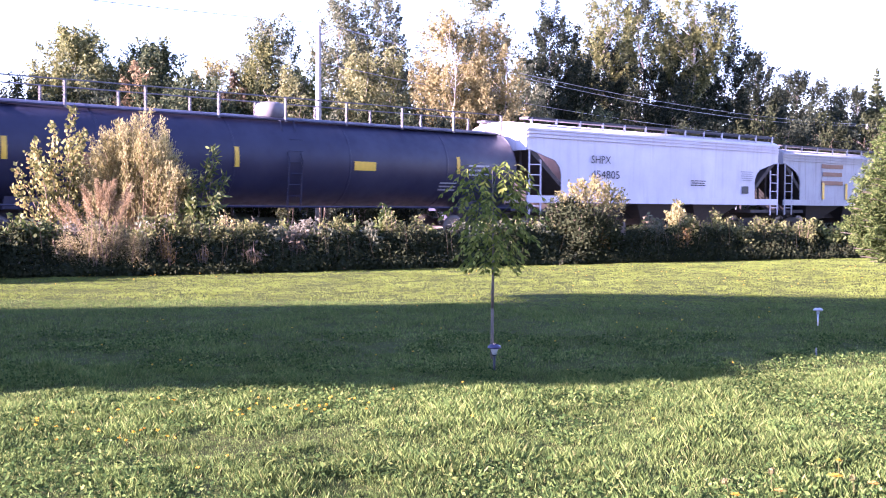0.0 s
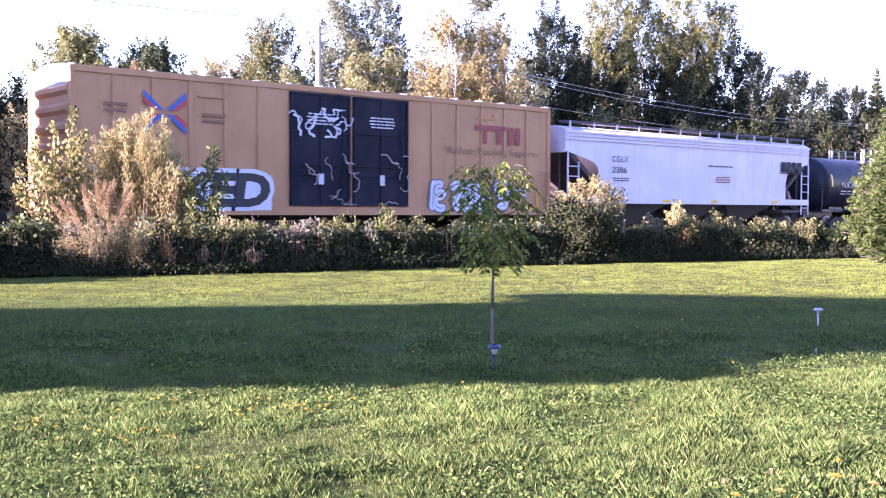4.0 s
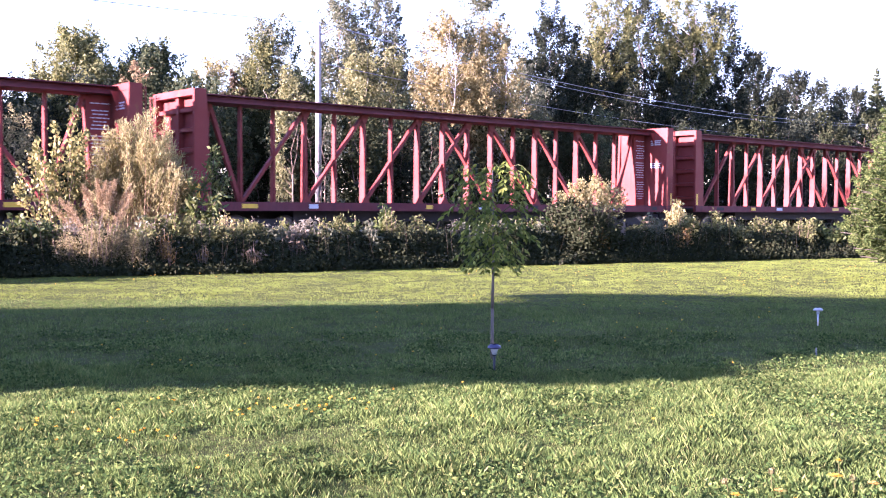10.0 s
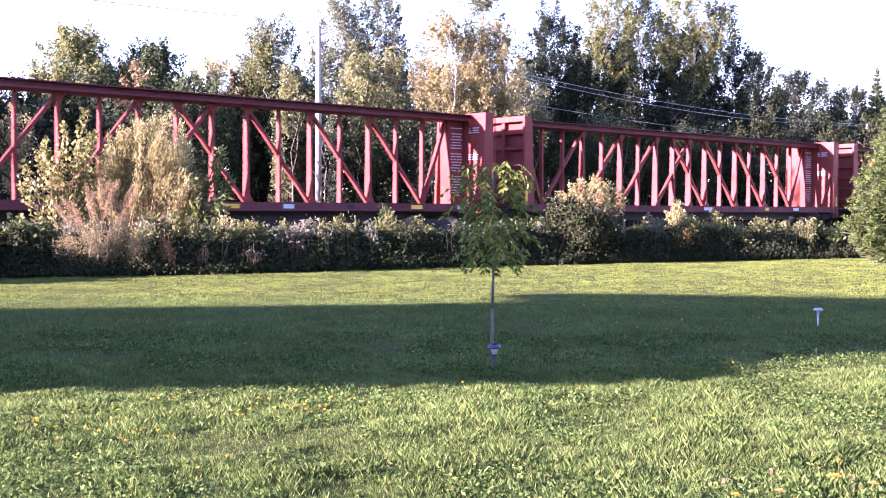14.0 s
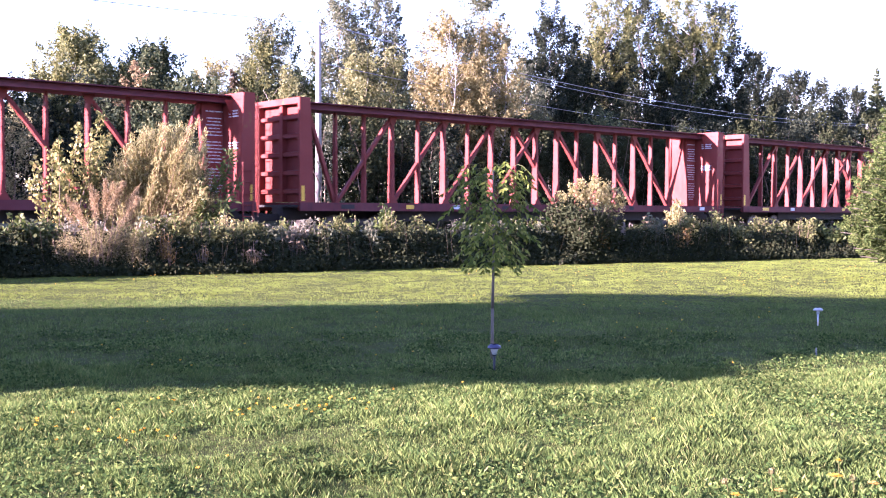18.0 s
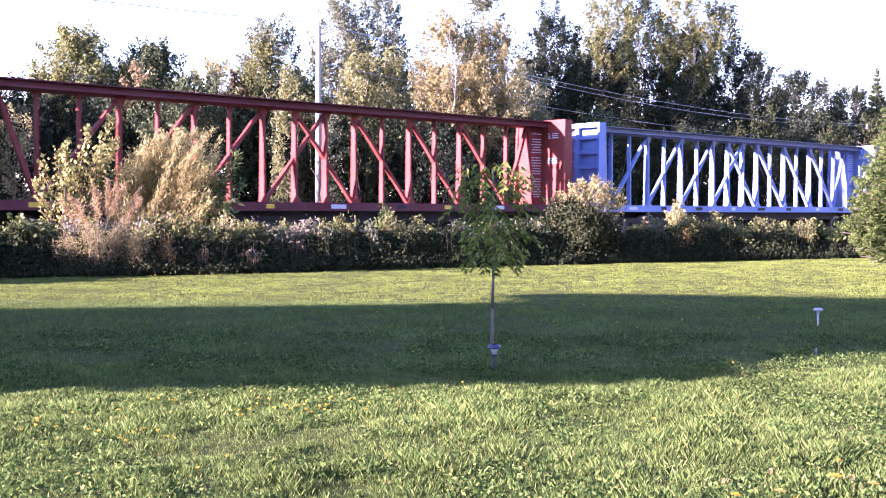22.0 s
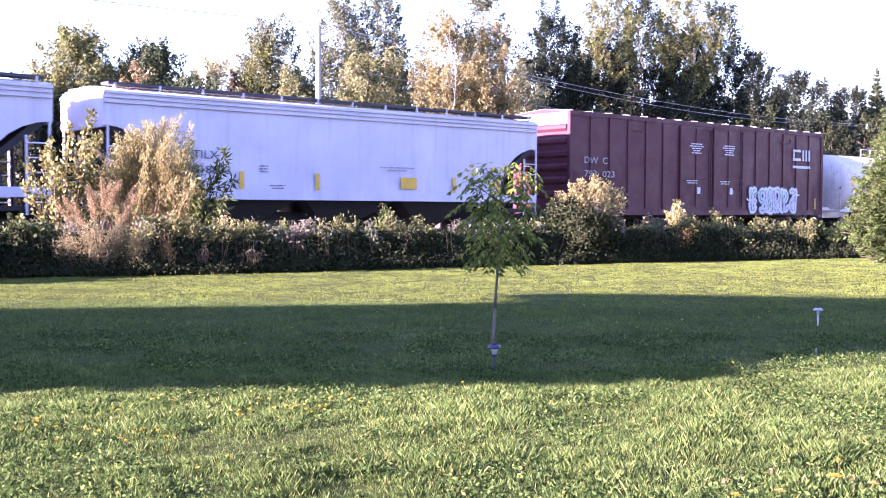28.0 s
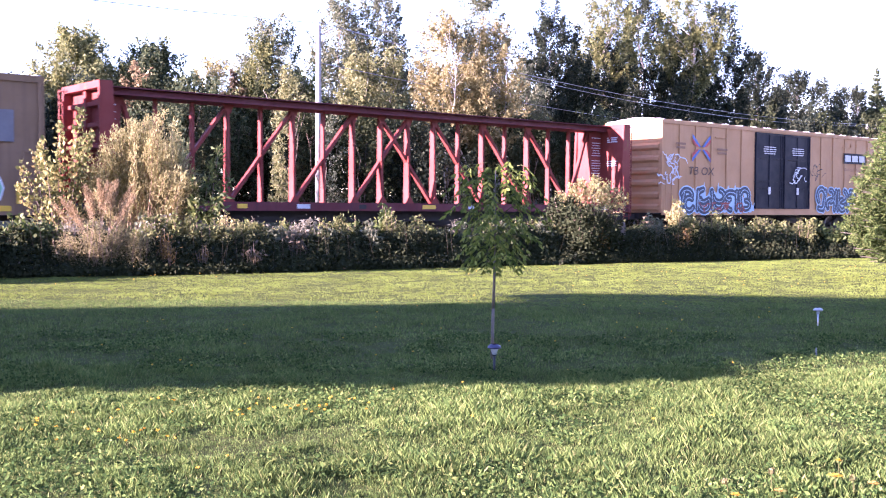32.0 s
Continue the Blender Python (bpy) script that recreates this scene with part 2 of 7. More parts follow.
def add_trucks(car, reach):
    for sx in (-1, 1):
        truck = part("truck", boxes((-0.2, 0.2, -1.0, 1.0, 0.45, 0.78)), M["under"], car)
        truck.location.x = sx * reach
        for sy in (-1, 1):
            piece("sideframe", SIDEFRAME, truck, m=Matrix.Translation((0, sy * 1.0, 0)) @ Matrix.Rotation(0 if sy < 0 else math.pi, 4, "Z"))
            for ax in (-0.9, 0.9):
                piece("wheel", WHEEL, truck, m=Matrix.Translation((ax, sy * 0.74, 0.46)) @ Matrix.Rotation(0 if sy > 0 else math.pi, 4, "Z"))
        bm = bmesh.new()
        for ax in (-0.9, 0.9):
            tube(bm, (ax, -0.72, 0.46), (ax, 0.72, 0.46), 0.08)
        part("axle", bm, M["wheel"], truck)


def add_running_gear(car, half_len, reach, sill_z=1.05):
    add_trucks(car, reach)
    part("centre_sill", boxes((-half_len, half_len, -0.32, 0.32, 0.78, sill_z - 0.004)), M["under"], car)
    for sx in (-1, 1):
        bm = boxes((min(sx * half_len, sx * (half_len + 0.62)), max(sx * half_len, sx * (half_len + 0.62)), -0.11, 0.11, 0.74, 0.98))
        box(bm, min(sx * (half_len + 0.62), sx * (half_len + 1.0)), max(sx * (half_len + 0.62), sx * (half_len + 1.0)), -0.19, 0.15, 0.70, 1.02)
        part("coupler", bevelled(bm, 0.03), M["under"], car)
    bm = bmesh.new()
    tube(bm, (1.2, -0.7, 0.72), (2.5, -0.7, 0.72), 0.2, n=12)
    part("brake_cylinder", bm, M["under"], car)


def ladder(car, x, y, z0, z1, material, wide=0.42, along="x", step=0.36):
    bm = bmesh.new()
    ends = [(x - wide / 2, y), (x + wide / 2, y)] if along == "x" else [(x, y - wide / 2), (x, y + wide / 2)]
    for ex, ey in ends:
        tube(bm, (ex, ey, z0), (ex, ey, z1), 0.022, n=6)
    z = z0 + 0.15
    while z < z1:
        tube(bm, (*ends[0], z), (*ends[1], z), 0.016, n=6)
        z += step
    return part("ladder", bm, material, car)


def bars(car, x, z, w, rows, material, y=-HALF - 0.05, h=0.055, gap=0.05, name="stencil"):
    """Lines of small print as plain bars, broken into word lengths; rows: their lengths as shares of w."""
    bm = bmesh.new()
    r = random.Random(int(x * 100) + int(z * 1000) + len(rows))
    for k, s in enumerate(rows):
        zz = z - k * (h + gap)
        a, end = x - w * s / 2, x + w * s / 2
        while a < end - 0.02:
            b = min(end, a + (r.uniform(1.6, 5.0) * h if h < 0.1 else w))
            box(bm, a, b, y, y + 0.006, zz - h * 0.8, zz)
            a = b + h * 0.7
    return part(name, bm, material, car)


def letters(car, words, x, z, w, h, material, y=-HALF - 0.055, fat=0.0, shear=0.0, name="lettering"):
    """Words whose lower left corner is at x, z."""
    return piece(name, text_mesh(words, w, h, material, fat, shear), car, m=Matrix.Translation((x, y, z)))


def ribbon(bm, pts, w, y):
    """A round-ended stroke of width w through points in x and z."""
    n = len(pts)
    rows = []
    for i, (x, z) in enumerate(pts):
        ax, az = pts[max(0, i - 1)]
        cx, cz = pts[min(n - 1, i + 1)]
        d = math.hypot(cx - ax, cz - az) or 1
        ox, oz = -(cz - az) / d * w / 2, (cx - ax) / d * w / 2
        rows.append((bm.verts.new((x + ox, y, z + oz)), bm.verts.new((x - ox, y, z - oz))))
    for p, q in zip(rows, rows[1:]):
        bm.faces.new((p[0], p[1], q[1], q[0]))
    for x, z in (pts[0], pts[-1]):
        bm.faces.new([bm.verts.new((x + w / 2 * math.cos(k * math.tau / 10), y - 0.0006, z + w / 2 * math.sin(k * math.tau / 10))) for k in range(10)])


def blob_letters(car, x0, x1, z0, z1, count, fill, line, seed, y=-HALF - 0.055, halo=None):
    """A spray-painted piece: swollen looping strokes with outlines over a ragged cloud; they spell nothing."""
    r = random.Random(seed)
    w, hh = (x1 - x0) / count, z1 - z0
    root = None
    if halo:
        bm = bmesh.new()
        n = count * 9
        top = [(x0 - 0.25 + (x1 - x0 + 0.5) * k / n, z1 + hh * (r.uniform(-0.3, 0.4) if k % 2 else r.uniform(-0.35, 0.0)) - hh * 0.5 * abs(2 * k / n - 1) ** 3) for k in range(n + 1)]
        bot = [(x0 - 0.2 + (x1 - x0 + 0.4) * k / n, max(1.03, z0 - hh * r.uniform(0.0, 0.14))) for k in range(n + 1)]
        for k in range(n):
            bm.faces.new([bm.verts.new((px, y, pz)) for px, pz in (bot[k], bot[k + 1], top[k + 1], top[k])])
        root = part("graffiti", bm, halo, car, "spray-painted graffiti")
    strokes = []
    for k in range(count):
        cx = x0 + w * (k + 0.5)
        for q in range(2):
            a0, turn = r.uniform(0, math.tau), r.choice((-1, 1)) * r.uniform(2.4, 5.0)
            ox, oz = cx + r.uniform(-0.12, 0.12) * w, (z0 + z1) / 2 + (0.2 if q else -0.2) * hh
            rx, rz = w * r.uniform(0.26, 0.42), hh * r.uniform(0.2, 0.34)
            strokes.append([(ox + rx * math.cos(a0 + turn * i / 9), max(1.12, oz + rz * math.sin(a0 + turn * i / 9))) for i in range(10)])
        lean = r.uniform(-0.15, 0.25) * w
        sx = cx + r.choice((-1, 1)) * w * 0.36
        strokes.append([(sx + lean * (i / 4 - 0.5), max(1.12, z0 + hh * (0.06 + 0.88 * i / 4))) for i in range(5)])
    for width, material, dy in ((0.42, line, 0.005), (0.31, fill, 0.012), (0.035, line, 0.02)):
        bm = bmesh.new()
        for j, s in enumerate(strokes):
            ribbon(bm, s, width * min(1.0, hh), y - dy - 0.0004 * (j % 12))
        ob = part("graffiti" if root is None else "graffiti_stroke", bm, material, root or car, "spray-painted graffiti" if root is None else "")
        root = root or ob


def scribble(car, x0, x1, z0, z1, count, material, seed, width=0.05, y=-HALF - 0.1):
    """Thin illegible spray tags."""
    r = random.Random(seed)
    bm = bmesh.new()
    for k in range(count):
        x, z = r.uniform(x0, x1), r.uniform(z0, z1)
        pts = [(x, z)]
        a = r.uniform(0, math.tau)
        for _ in range(r.randint(3, 8)):
            a += r.uniform(-1.3, 1.3)
            x, z = x + 0.13 * math.cos(a), min(max(z + 0.13 * math.sin(a), z0), z1)
            pts.append((x, z))
        ribbon(bm, pts, width * r.uniform(0.6, 1.5), y - 0.0006 * k)
    return part("graffiti_tag", bm, material, car, "thin spray-painted tag")


def boxcar(name, label, length, body, door, doors, top=5.10, rib_step=1.16, end_ribs=7, pans=16, group="boxcars of the train"):
    """doors: (from, to) in metres from the middle, one entry a door leaf."""
    h = length / 2
    car = thing(name, label, "boxcar", group=group)
    eave, sill = top, 1.05
    part("underframe", boxes((-h + 0.05, h - 0.05, -HALF + 0.1, HALF - 0.1, sill - 0.06, sill + 0.1)), M["under"], car)
    for sy in (-1, 1):
        y0, y1 = sorted((sy * HALF, sy * (HALF - 0.08)))
        part("side_wall", boxes((-h, h, y0, y1, sill, eave)), body, car)
        a, b = sorted((sy * (HALF + 0.004), sy * (HALF + 0.05)))
        part("side_sill", boxes((-h, h, a, b, sill - 0.1, sill + 0.16)), body, car)
        part("eave_rail", boxes((-h, h, a, b, eave - 0.16, eave + 0.02)), body, car)
        n = int(round(length / rib_step))
        lo, hi = min(d[0] for d in doors), max(d[1] for d in doors)
        rib = None
        for k in range(n + 1):
            x = -h + 0.06 + (length - 0.12) * k / n
            if lo - 0.12 < x < hi + 0.12:
                continue
            if rib is None:
                bm = boxes((-0.055, 0.055, min(0, sy * 0.045), max(0, sy * 0.045), sill + 0.16, eave - 0.16))
                rib = part("rib", bm, body, car)
                rib.location = (x, sy * HALF, 0)
            else:
                piece("rib", rib.data, car, m=Matrix.Translation((x, sy * HALF, 0)))
        for x0, x1 in doors:
            leaf = part("door", boxes((x0 + 0.03, x1 - 0.03, min(sy * HALF, sy * (HALF + 0.045)), max(sy * HALF, sy * (HALF + 0.045)), sill + 0.2, eave - 0.22)), door, car)
            c, d = sorted((sy * (HALF + 0.045), sy * (HALF + 0.085)))
            zs = [sill + 0.2 + (eave - sill - 0.42) * q for q in (0.0, 0.27, 0.36, 0.66, 0.985)]
            for z in zs:
                part("door_rib", boxes((x0 + 0.06, x1 - 0.06, c, d, z, z + 0.07)), door, leaf)
            for x in (x0 + 0.05, (x0 + x1) / 2 - 0.03, x1 - 0.12):
                part("door_bar", boxes((x, x + 0.06, c, d - sy * 0.015 if sy > 0 else d, sill + 0.27, eave - 0.3)), door, leaf)
            bm = bmesh.new()
            tube(bm, (x1 - 0.35, sy * (HALF + 0.11), sill + 0.25), (x1 - 0.35, sy * (HALF + 0.11), eave - 0.3), 0.022, n=6)
            part("lock_rod", bm, M["under"] if door is not M["navy"] else M["navy"], leaf)
        for x in (-h + 4.3, h - 3.4):
            part("roof_bracket", boxes((x - 0.45, x + 0.45, a, b, eave - 0.62, eave - 0.57), (x + 0.38, x + 0.5, a, b, eave - 0.62, eave - 0.42)), body, car)
    for sx in (-1, 1):
        x0, x1 = sorted((sx * h, sx * (h - 0.1)))
        end = part("end_wall", boxes((x0, x1, -HALF + 0.082, HALF - 0.082, sill, eave)), body, car)
        part("end_cap", boxes((min(sx * (h + 0.004), sx * (h + 0.03)), max(sx * (h + 0.004), sx * (h + 0.03)), -HALF + 0.12, HALF - 0.12, eave - 0.5, eave - 0.02)), M["galv"], end)
        rib = None
        for k in range(end_ribs):
            z = sill + 0.22 + (eave - 0.85 - sill) * k / (end_ribs - 1)
            if rib is None:
                bm = bmesh.new()
                out = [(0, -0.17), (sx * 0.10, -0.06), (sx * 0.10, 0.06), (0, 0.17)]
                prism(bm, out, -HALF + 0.12, HALF - 0.12)
                rib = part("end_rib", bm, body, end)
                rib.location = (sx * h, 0, z)
            else:
                piece("end_rib", rib.data, end, m=Matrix.Translation((sx * h, 0, z)))
        for sy in (-1, 1):
            c, d = sorted((sy * (HALF - 0.10), sy * (HALF + 0.052)))
            p, q = sorted((sx * (h + 0.001), sx * (h + 0.05)))
            part("corner_post", boxes((p, q, c, d, sill, eave)), body, car)
            c, d = sorted((sy * (HALF + 0.053), sy * (HALF + 0.058)))
            a, b = sorted((sx * (h - 0.62), sx * (h - 0.72)))
            part("reflector", boxes((a, b, c, d, sill + 0.2, sill + 0.75)), M["sign"], car)
        ladder(car, sx * (h + 0.14), sx * -1.1, sill - 0.2, 2.9, body, along="y")
        ladder(car, sx * (h - 0.35), -HALF - 0.12, sill - 0.35, 2.7, body)
        part("brake_wheel" if sx < 0 else "cross_step", turned(bmesh.new(), [(0.14, 0.0), (0.17, 0.03), (0.14, 0.06)], (-h - 0.2, 0.5, 2.6), 14, "x") if sx < 0 else boxes((h + 0.1, h + 0.35, -0.7, 0.7, 1.12, 1.16)), M["under"], car)
    bm = bmesh.new()
    prof = [(-HALF - 0.03, eave + 0.02), (0, eave + 0.14), (HALF + 0.03, eave + 0.02)]
    prism_x(bm, prof, eave - 0.03, -h - 0.03, h + 0.03)
    roof = part("roof", bm, body, car)
    rib = None
    for k in range(pans + 1):
        x = -h + 0.1 + (length - 0.2) * k / pans
        if rib is None:
            bm = bmesh.new()
            prism_x(bm, [(-HALF - 0.05, eave + 0.045), (0, eave + 0.17), (HALF + 0.05, eave + 0.045)], eave + 0.0, -0.05, 0.05)
            rib = part("roof_rib", bm, M["galv"], roof)
            rib.location.x = x
        else:
            piece("roof_rib", rib.data, roof, m=Matrix.Translation((x, 0, 0)))
    add_running_gear(car, h, h - 2.9)
    return car


def prism_x(bm, line, floor, x0, x1):
    """A body along x under a line of (y, z) points, closed at the height floor."""
    out = [*line, (line[-1][0], floor), (line[0][0], floor)]
    a = [bm.verts.new((x0, y, z)) for y, z in out]
    b = [bm.verts.new((x1, y, z)) for y, z in out]
    n = len(out)
    bm.faces.new(a)
    bm.faces.new(b[::-1])
    for k in range(n):
        bm.faces.new((a[k], b[k], b[(k + 1) % n], a[(k + 1) % n]))
    bmesh.ops.recalc_face_normals(bm, faces=bm.faces[:])


def centerbeam(label, body, tags, grime_shade):
    """A centre-beam flat car: deck, end bulkheads, a trussed middle wall under a wide top chord."""
    length, top, deck, side, wide = 23.2, 4.74, 1.30, 1.42, 1.38
    h = length / 2
    car = thing("centerbeam_flatcar", label, "flatcar", group="centre-beam flat cars of the train")
    for sy in (-1, 1):
        y0, y1 = sorted((sy * side, sy * (side - 0.12)))
        # the red cars' sills take the darker paint as painted-in deck shade
        sill = part("side_sill", boxes((-h, h, y0, y1, deck - 0.22, deck + 0.06)), grime_shade if tags else body, car)
        for k in range(9):
            x = -h + 1.6 + k * (length - 3.4) / 8 + (0.3 if k % 3 == tags % 3 else 0)
            c, d = sorted((sy * (side + 0.001), sy * (side + 0.007)))
            w = (0.55, 0.35, 0.5, 0.3, 0.6, 0.4, 0.3, 0.5, 0.35)[k]
            part("placard", boxes((x, x + w, c, d, deck - 0.14, deck + 0.0)), (M["mark"], M["under"], M["sign"] if tags else M["under"])[(k + tags) % 3], sill)
    part("deck", boxes((-h + 0.02, h - 0.02, -side + 0.122, side - 0.122, deck - 0.1, deck - 0.02)), M["under"], car)
    chord = part("top_chord", boxes((-h + 0.41, h - 0.41, -0.44, 0.44, top - 0.2, top - 0.06)), grime_shade, car)
    part("chord_plate", boxes((-h + 0.41, h - 0.41, -0.62, 0.62, top - 0.056, top - 0.02)), grime_shade, chord)
    part("chord_flange", boxes((-h + 0.41, h - 0.41, -0.56, 0.56, top - 0.26, top - 0.204)), grime_shade, chord)
    step = 1.235
    at_x = [(k - 7.5) * step for k in range(16)]
    meshes = {}
    for k, x in enumerate(at_x):
        # posts that carry the head of a brace are deeper and have a flared head
        head = k in (2, 4, 6, 7, 8, 9, 11, 13)
        if head not in meshes:
            bm = bmesh.new()
            d0, d1 = (0.16, 0.10) if head else (0.11, 0.075)
            va = [bm.verts.new((sx * 0.045, sy * d0, deck - 0.02)) for sx, sy in ((-1, -1), (1, -1), (1, 1), (-1, 1))]
            vb = [bm.verts.new((sx * 0.04, sy * d1, top - 0.26)) for sx, sy in ((-1, -1), (1, -1), (1, 1), (-1, 1))]
            for i in range(4):
                bm.faces.new((va[i], va[(i + 1) % 4], vb[(i + 1) % 4], vb[i]))
            if head:
                prism(bm, [(-0.2, top - 0.262), (0.2, top - 0.262), (0.06, top - 0.56), (-0.06, top - 0.56)], -d1 - 0.012, -d1 - 0.002)
                prism(bm, [(-0.24, deck - 0.02), (0.24, deck - 0.02), (0.05, deck + 0.3), (-0.05, deck + 0.3)], -d0 - 0.008, -d0 + 0.004)
            for q in range(5):
                z = deck + 0.55 + q * 0.5
                yy = -d0 + (d0 - d1) * (z - deck) / (top - 0.26 - deck)
                box(bm, -0.06, -0.046, yy - 0.02, yy + 0.05, z, z + 0.07)
            bmesh.ops.recalc_face_normals(bm, faces=bm.faces[:])
            ob = part("post", bm, body, car)
            ob.location.x = x
            meshes[head] = ob.data
        else:
            piece("post", meshes[head], car, m=Matrix.Translation((x, 0, 0)))
    spans = [(at_x[a], at_x[b]) for a, b in ((0, 2), (2, 4), (4, 6), (6, 8), (9, 7), (11, 9), (13, 11), (15, 13))]
    spans += [(at_x[0], -h + 1.22), (at_x[15], h - 1.22)]
    for n, (x0, x1) in enumerate(spans):
        bm = bmesh.new()
        y = 0.03 if n == 4 else 0.0
        beam(bm, (x0, y, deck), (x1, y, top - 0.28), 0.13, 0.15)
        part("brace", bm, body, car)
    for sx in (-1, 1):
        x0, x1 = sorted((sx * (h - 0.28), sx * (h - 0.38)))
        wall = part("bulkhead", boxes((x0, x1, -wide, wide, deck + 0.064, top)), body, car)
        for sy in (-1, 1):
            bm = bmesh.new()
            prism(bm, [(sx * h, deck - 0.2), (sx * (h - 0.58), deck - 0.2), (sx * (h - 0.4), top + 0.03), (sx * h, top + 0.03)], sy * (wide - 0.11), sy * (wide + 0.004))
            bmesh.ops.recalc_face_normals(bm, faces=bm.faces[:])
            part("bulkhead_post", bm, body, wall)
            c, d = sorted((sy * (wide + 0.005), sy * (wide + 0.011)))
            a, b = sorted((sx * (h - 0.06), sx * (h - 0.18)))
            part("reflector", boxes((a, b, c, d, deck + 0.1, deck + 0.6)), M["sign"], wall)
        p, q = sorted((sx * (h - 0.002), sx * (h - 0.4)))
        part("bulkhead_cap", boxes((p, q, -wide + 0.112, wide - 0.112, top - 0.17, top + 0.034)), body, wall)
        # sloping knee plate under the cap, on the side of the load
        for sy in (-1, 1):
            bm = bmesh.new()
            prism(bm, [(sx * (h - 0.382), top - 0.174), (sx * (h - 0.66), top - 0.174), (sx * (h - 0.382), top - 0.75)], sy * 0.62, sy * 0.66)
            bmesh.ops.recalc_face_normals(bm, faces=bm.faces[:])
            part("knee_plate", bm, body, wall)
        for k in range(5):
            z = deck + 0.42 + k * 0.61
            bm = bmesh.new()
            prism(bm, [(sx * (h - 0.282), z - 0.10), (sx * (h - 0.13), z - 0.06), (sx * (h - 0.13), z + 0.06), (sx * (h - 0.282), z + 0.10)], -wide + 0.114, wide - 0.114)
            bmesh.ops.recalc_face_normals(bm, faces=bm.faces[:])
            part("bulkhead_rib", bm, body, wall)
        part("middle_stake", boxes((min(sx * (h - 0.28), sx * (h - 0.1)), max(sx * (h - 0.28), sx * (h - 0.1)), -0.16, 0.02, deck + 0.07, top - 0.18)), body, wall)
        # print on the inner face of the bulkhead, as plain bars
        for face, ys, zs in ((sx * (h - 0.388), ((-1.0, -0.45),), (4.2, 3.2)),):
            for ya, yb in ys:
                bm = bmesh.new()
                for z in zs:
                    for j in range(3):
                        box(bm, face - 0.004, face + 0.004, ya + 0.04 * (j % 2), yb, z - 0.085 * j, z - 0.085 * j + 0.045)
                part("stencil", bm, M["mark"], wall)
        # gusset panel between the bulkhead and the middle wall
        bm = bmesh.new()
        prism(bm, [(sx * (h - 0.45), deck + 0.064), (sx * (h - 1.03), deck + 0.064), (sx * (h - 1.2), top - 0.27), (sx * (h - 0.45), top - 0.27)], -0.14, 0.14)
        bmesh.ops.recalc_face_normals(bm, faces=bm.faces[:])
        g = part("end_panel", bm, body, car)
        bars(g, sx * (h - 0.76), top - 0.5, 0.56, (1, 0.01, 0.9, 0.8, 1, 0.7, 0.9, 1, 0.01, 1, 0.95, 1, 0.9, 0.7, 1, 0.8), M["mark"], y=-0.147, h=0.045, gap=0.062)
        bars(g, sx * (h - 0.74), top - 2.32, 0.5, (0.9, 1, 0.8, 0.95, 0.7, 1, 0.9, 0.6), M["mark"], y=-0.147, h=0.045, gap=0.058)
        ladder(car, sx * (h + 0.1), -sx * (wide - 0.2), 0.9, 4.7, body, wide=0.36, along="y")
        ladder(car, sx * (h - 0.3), -wide - 0.07 if sx > 0 else wide + 0.07, 0.75, 2.6, body, wide=0.36)
    add_running_gear(car, h, h - 2.6, deck - 0.1)
    part("floor_frame", boxes((-h + 3.8, h - 3.8, -0.9, 0.9, 0.72, deck - 0.104)), M["under"], car)
    return car


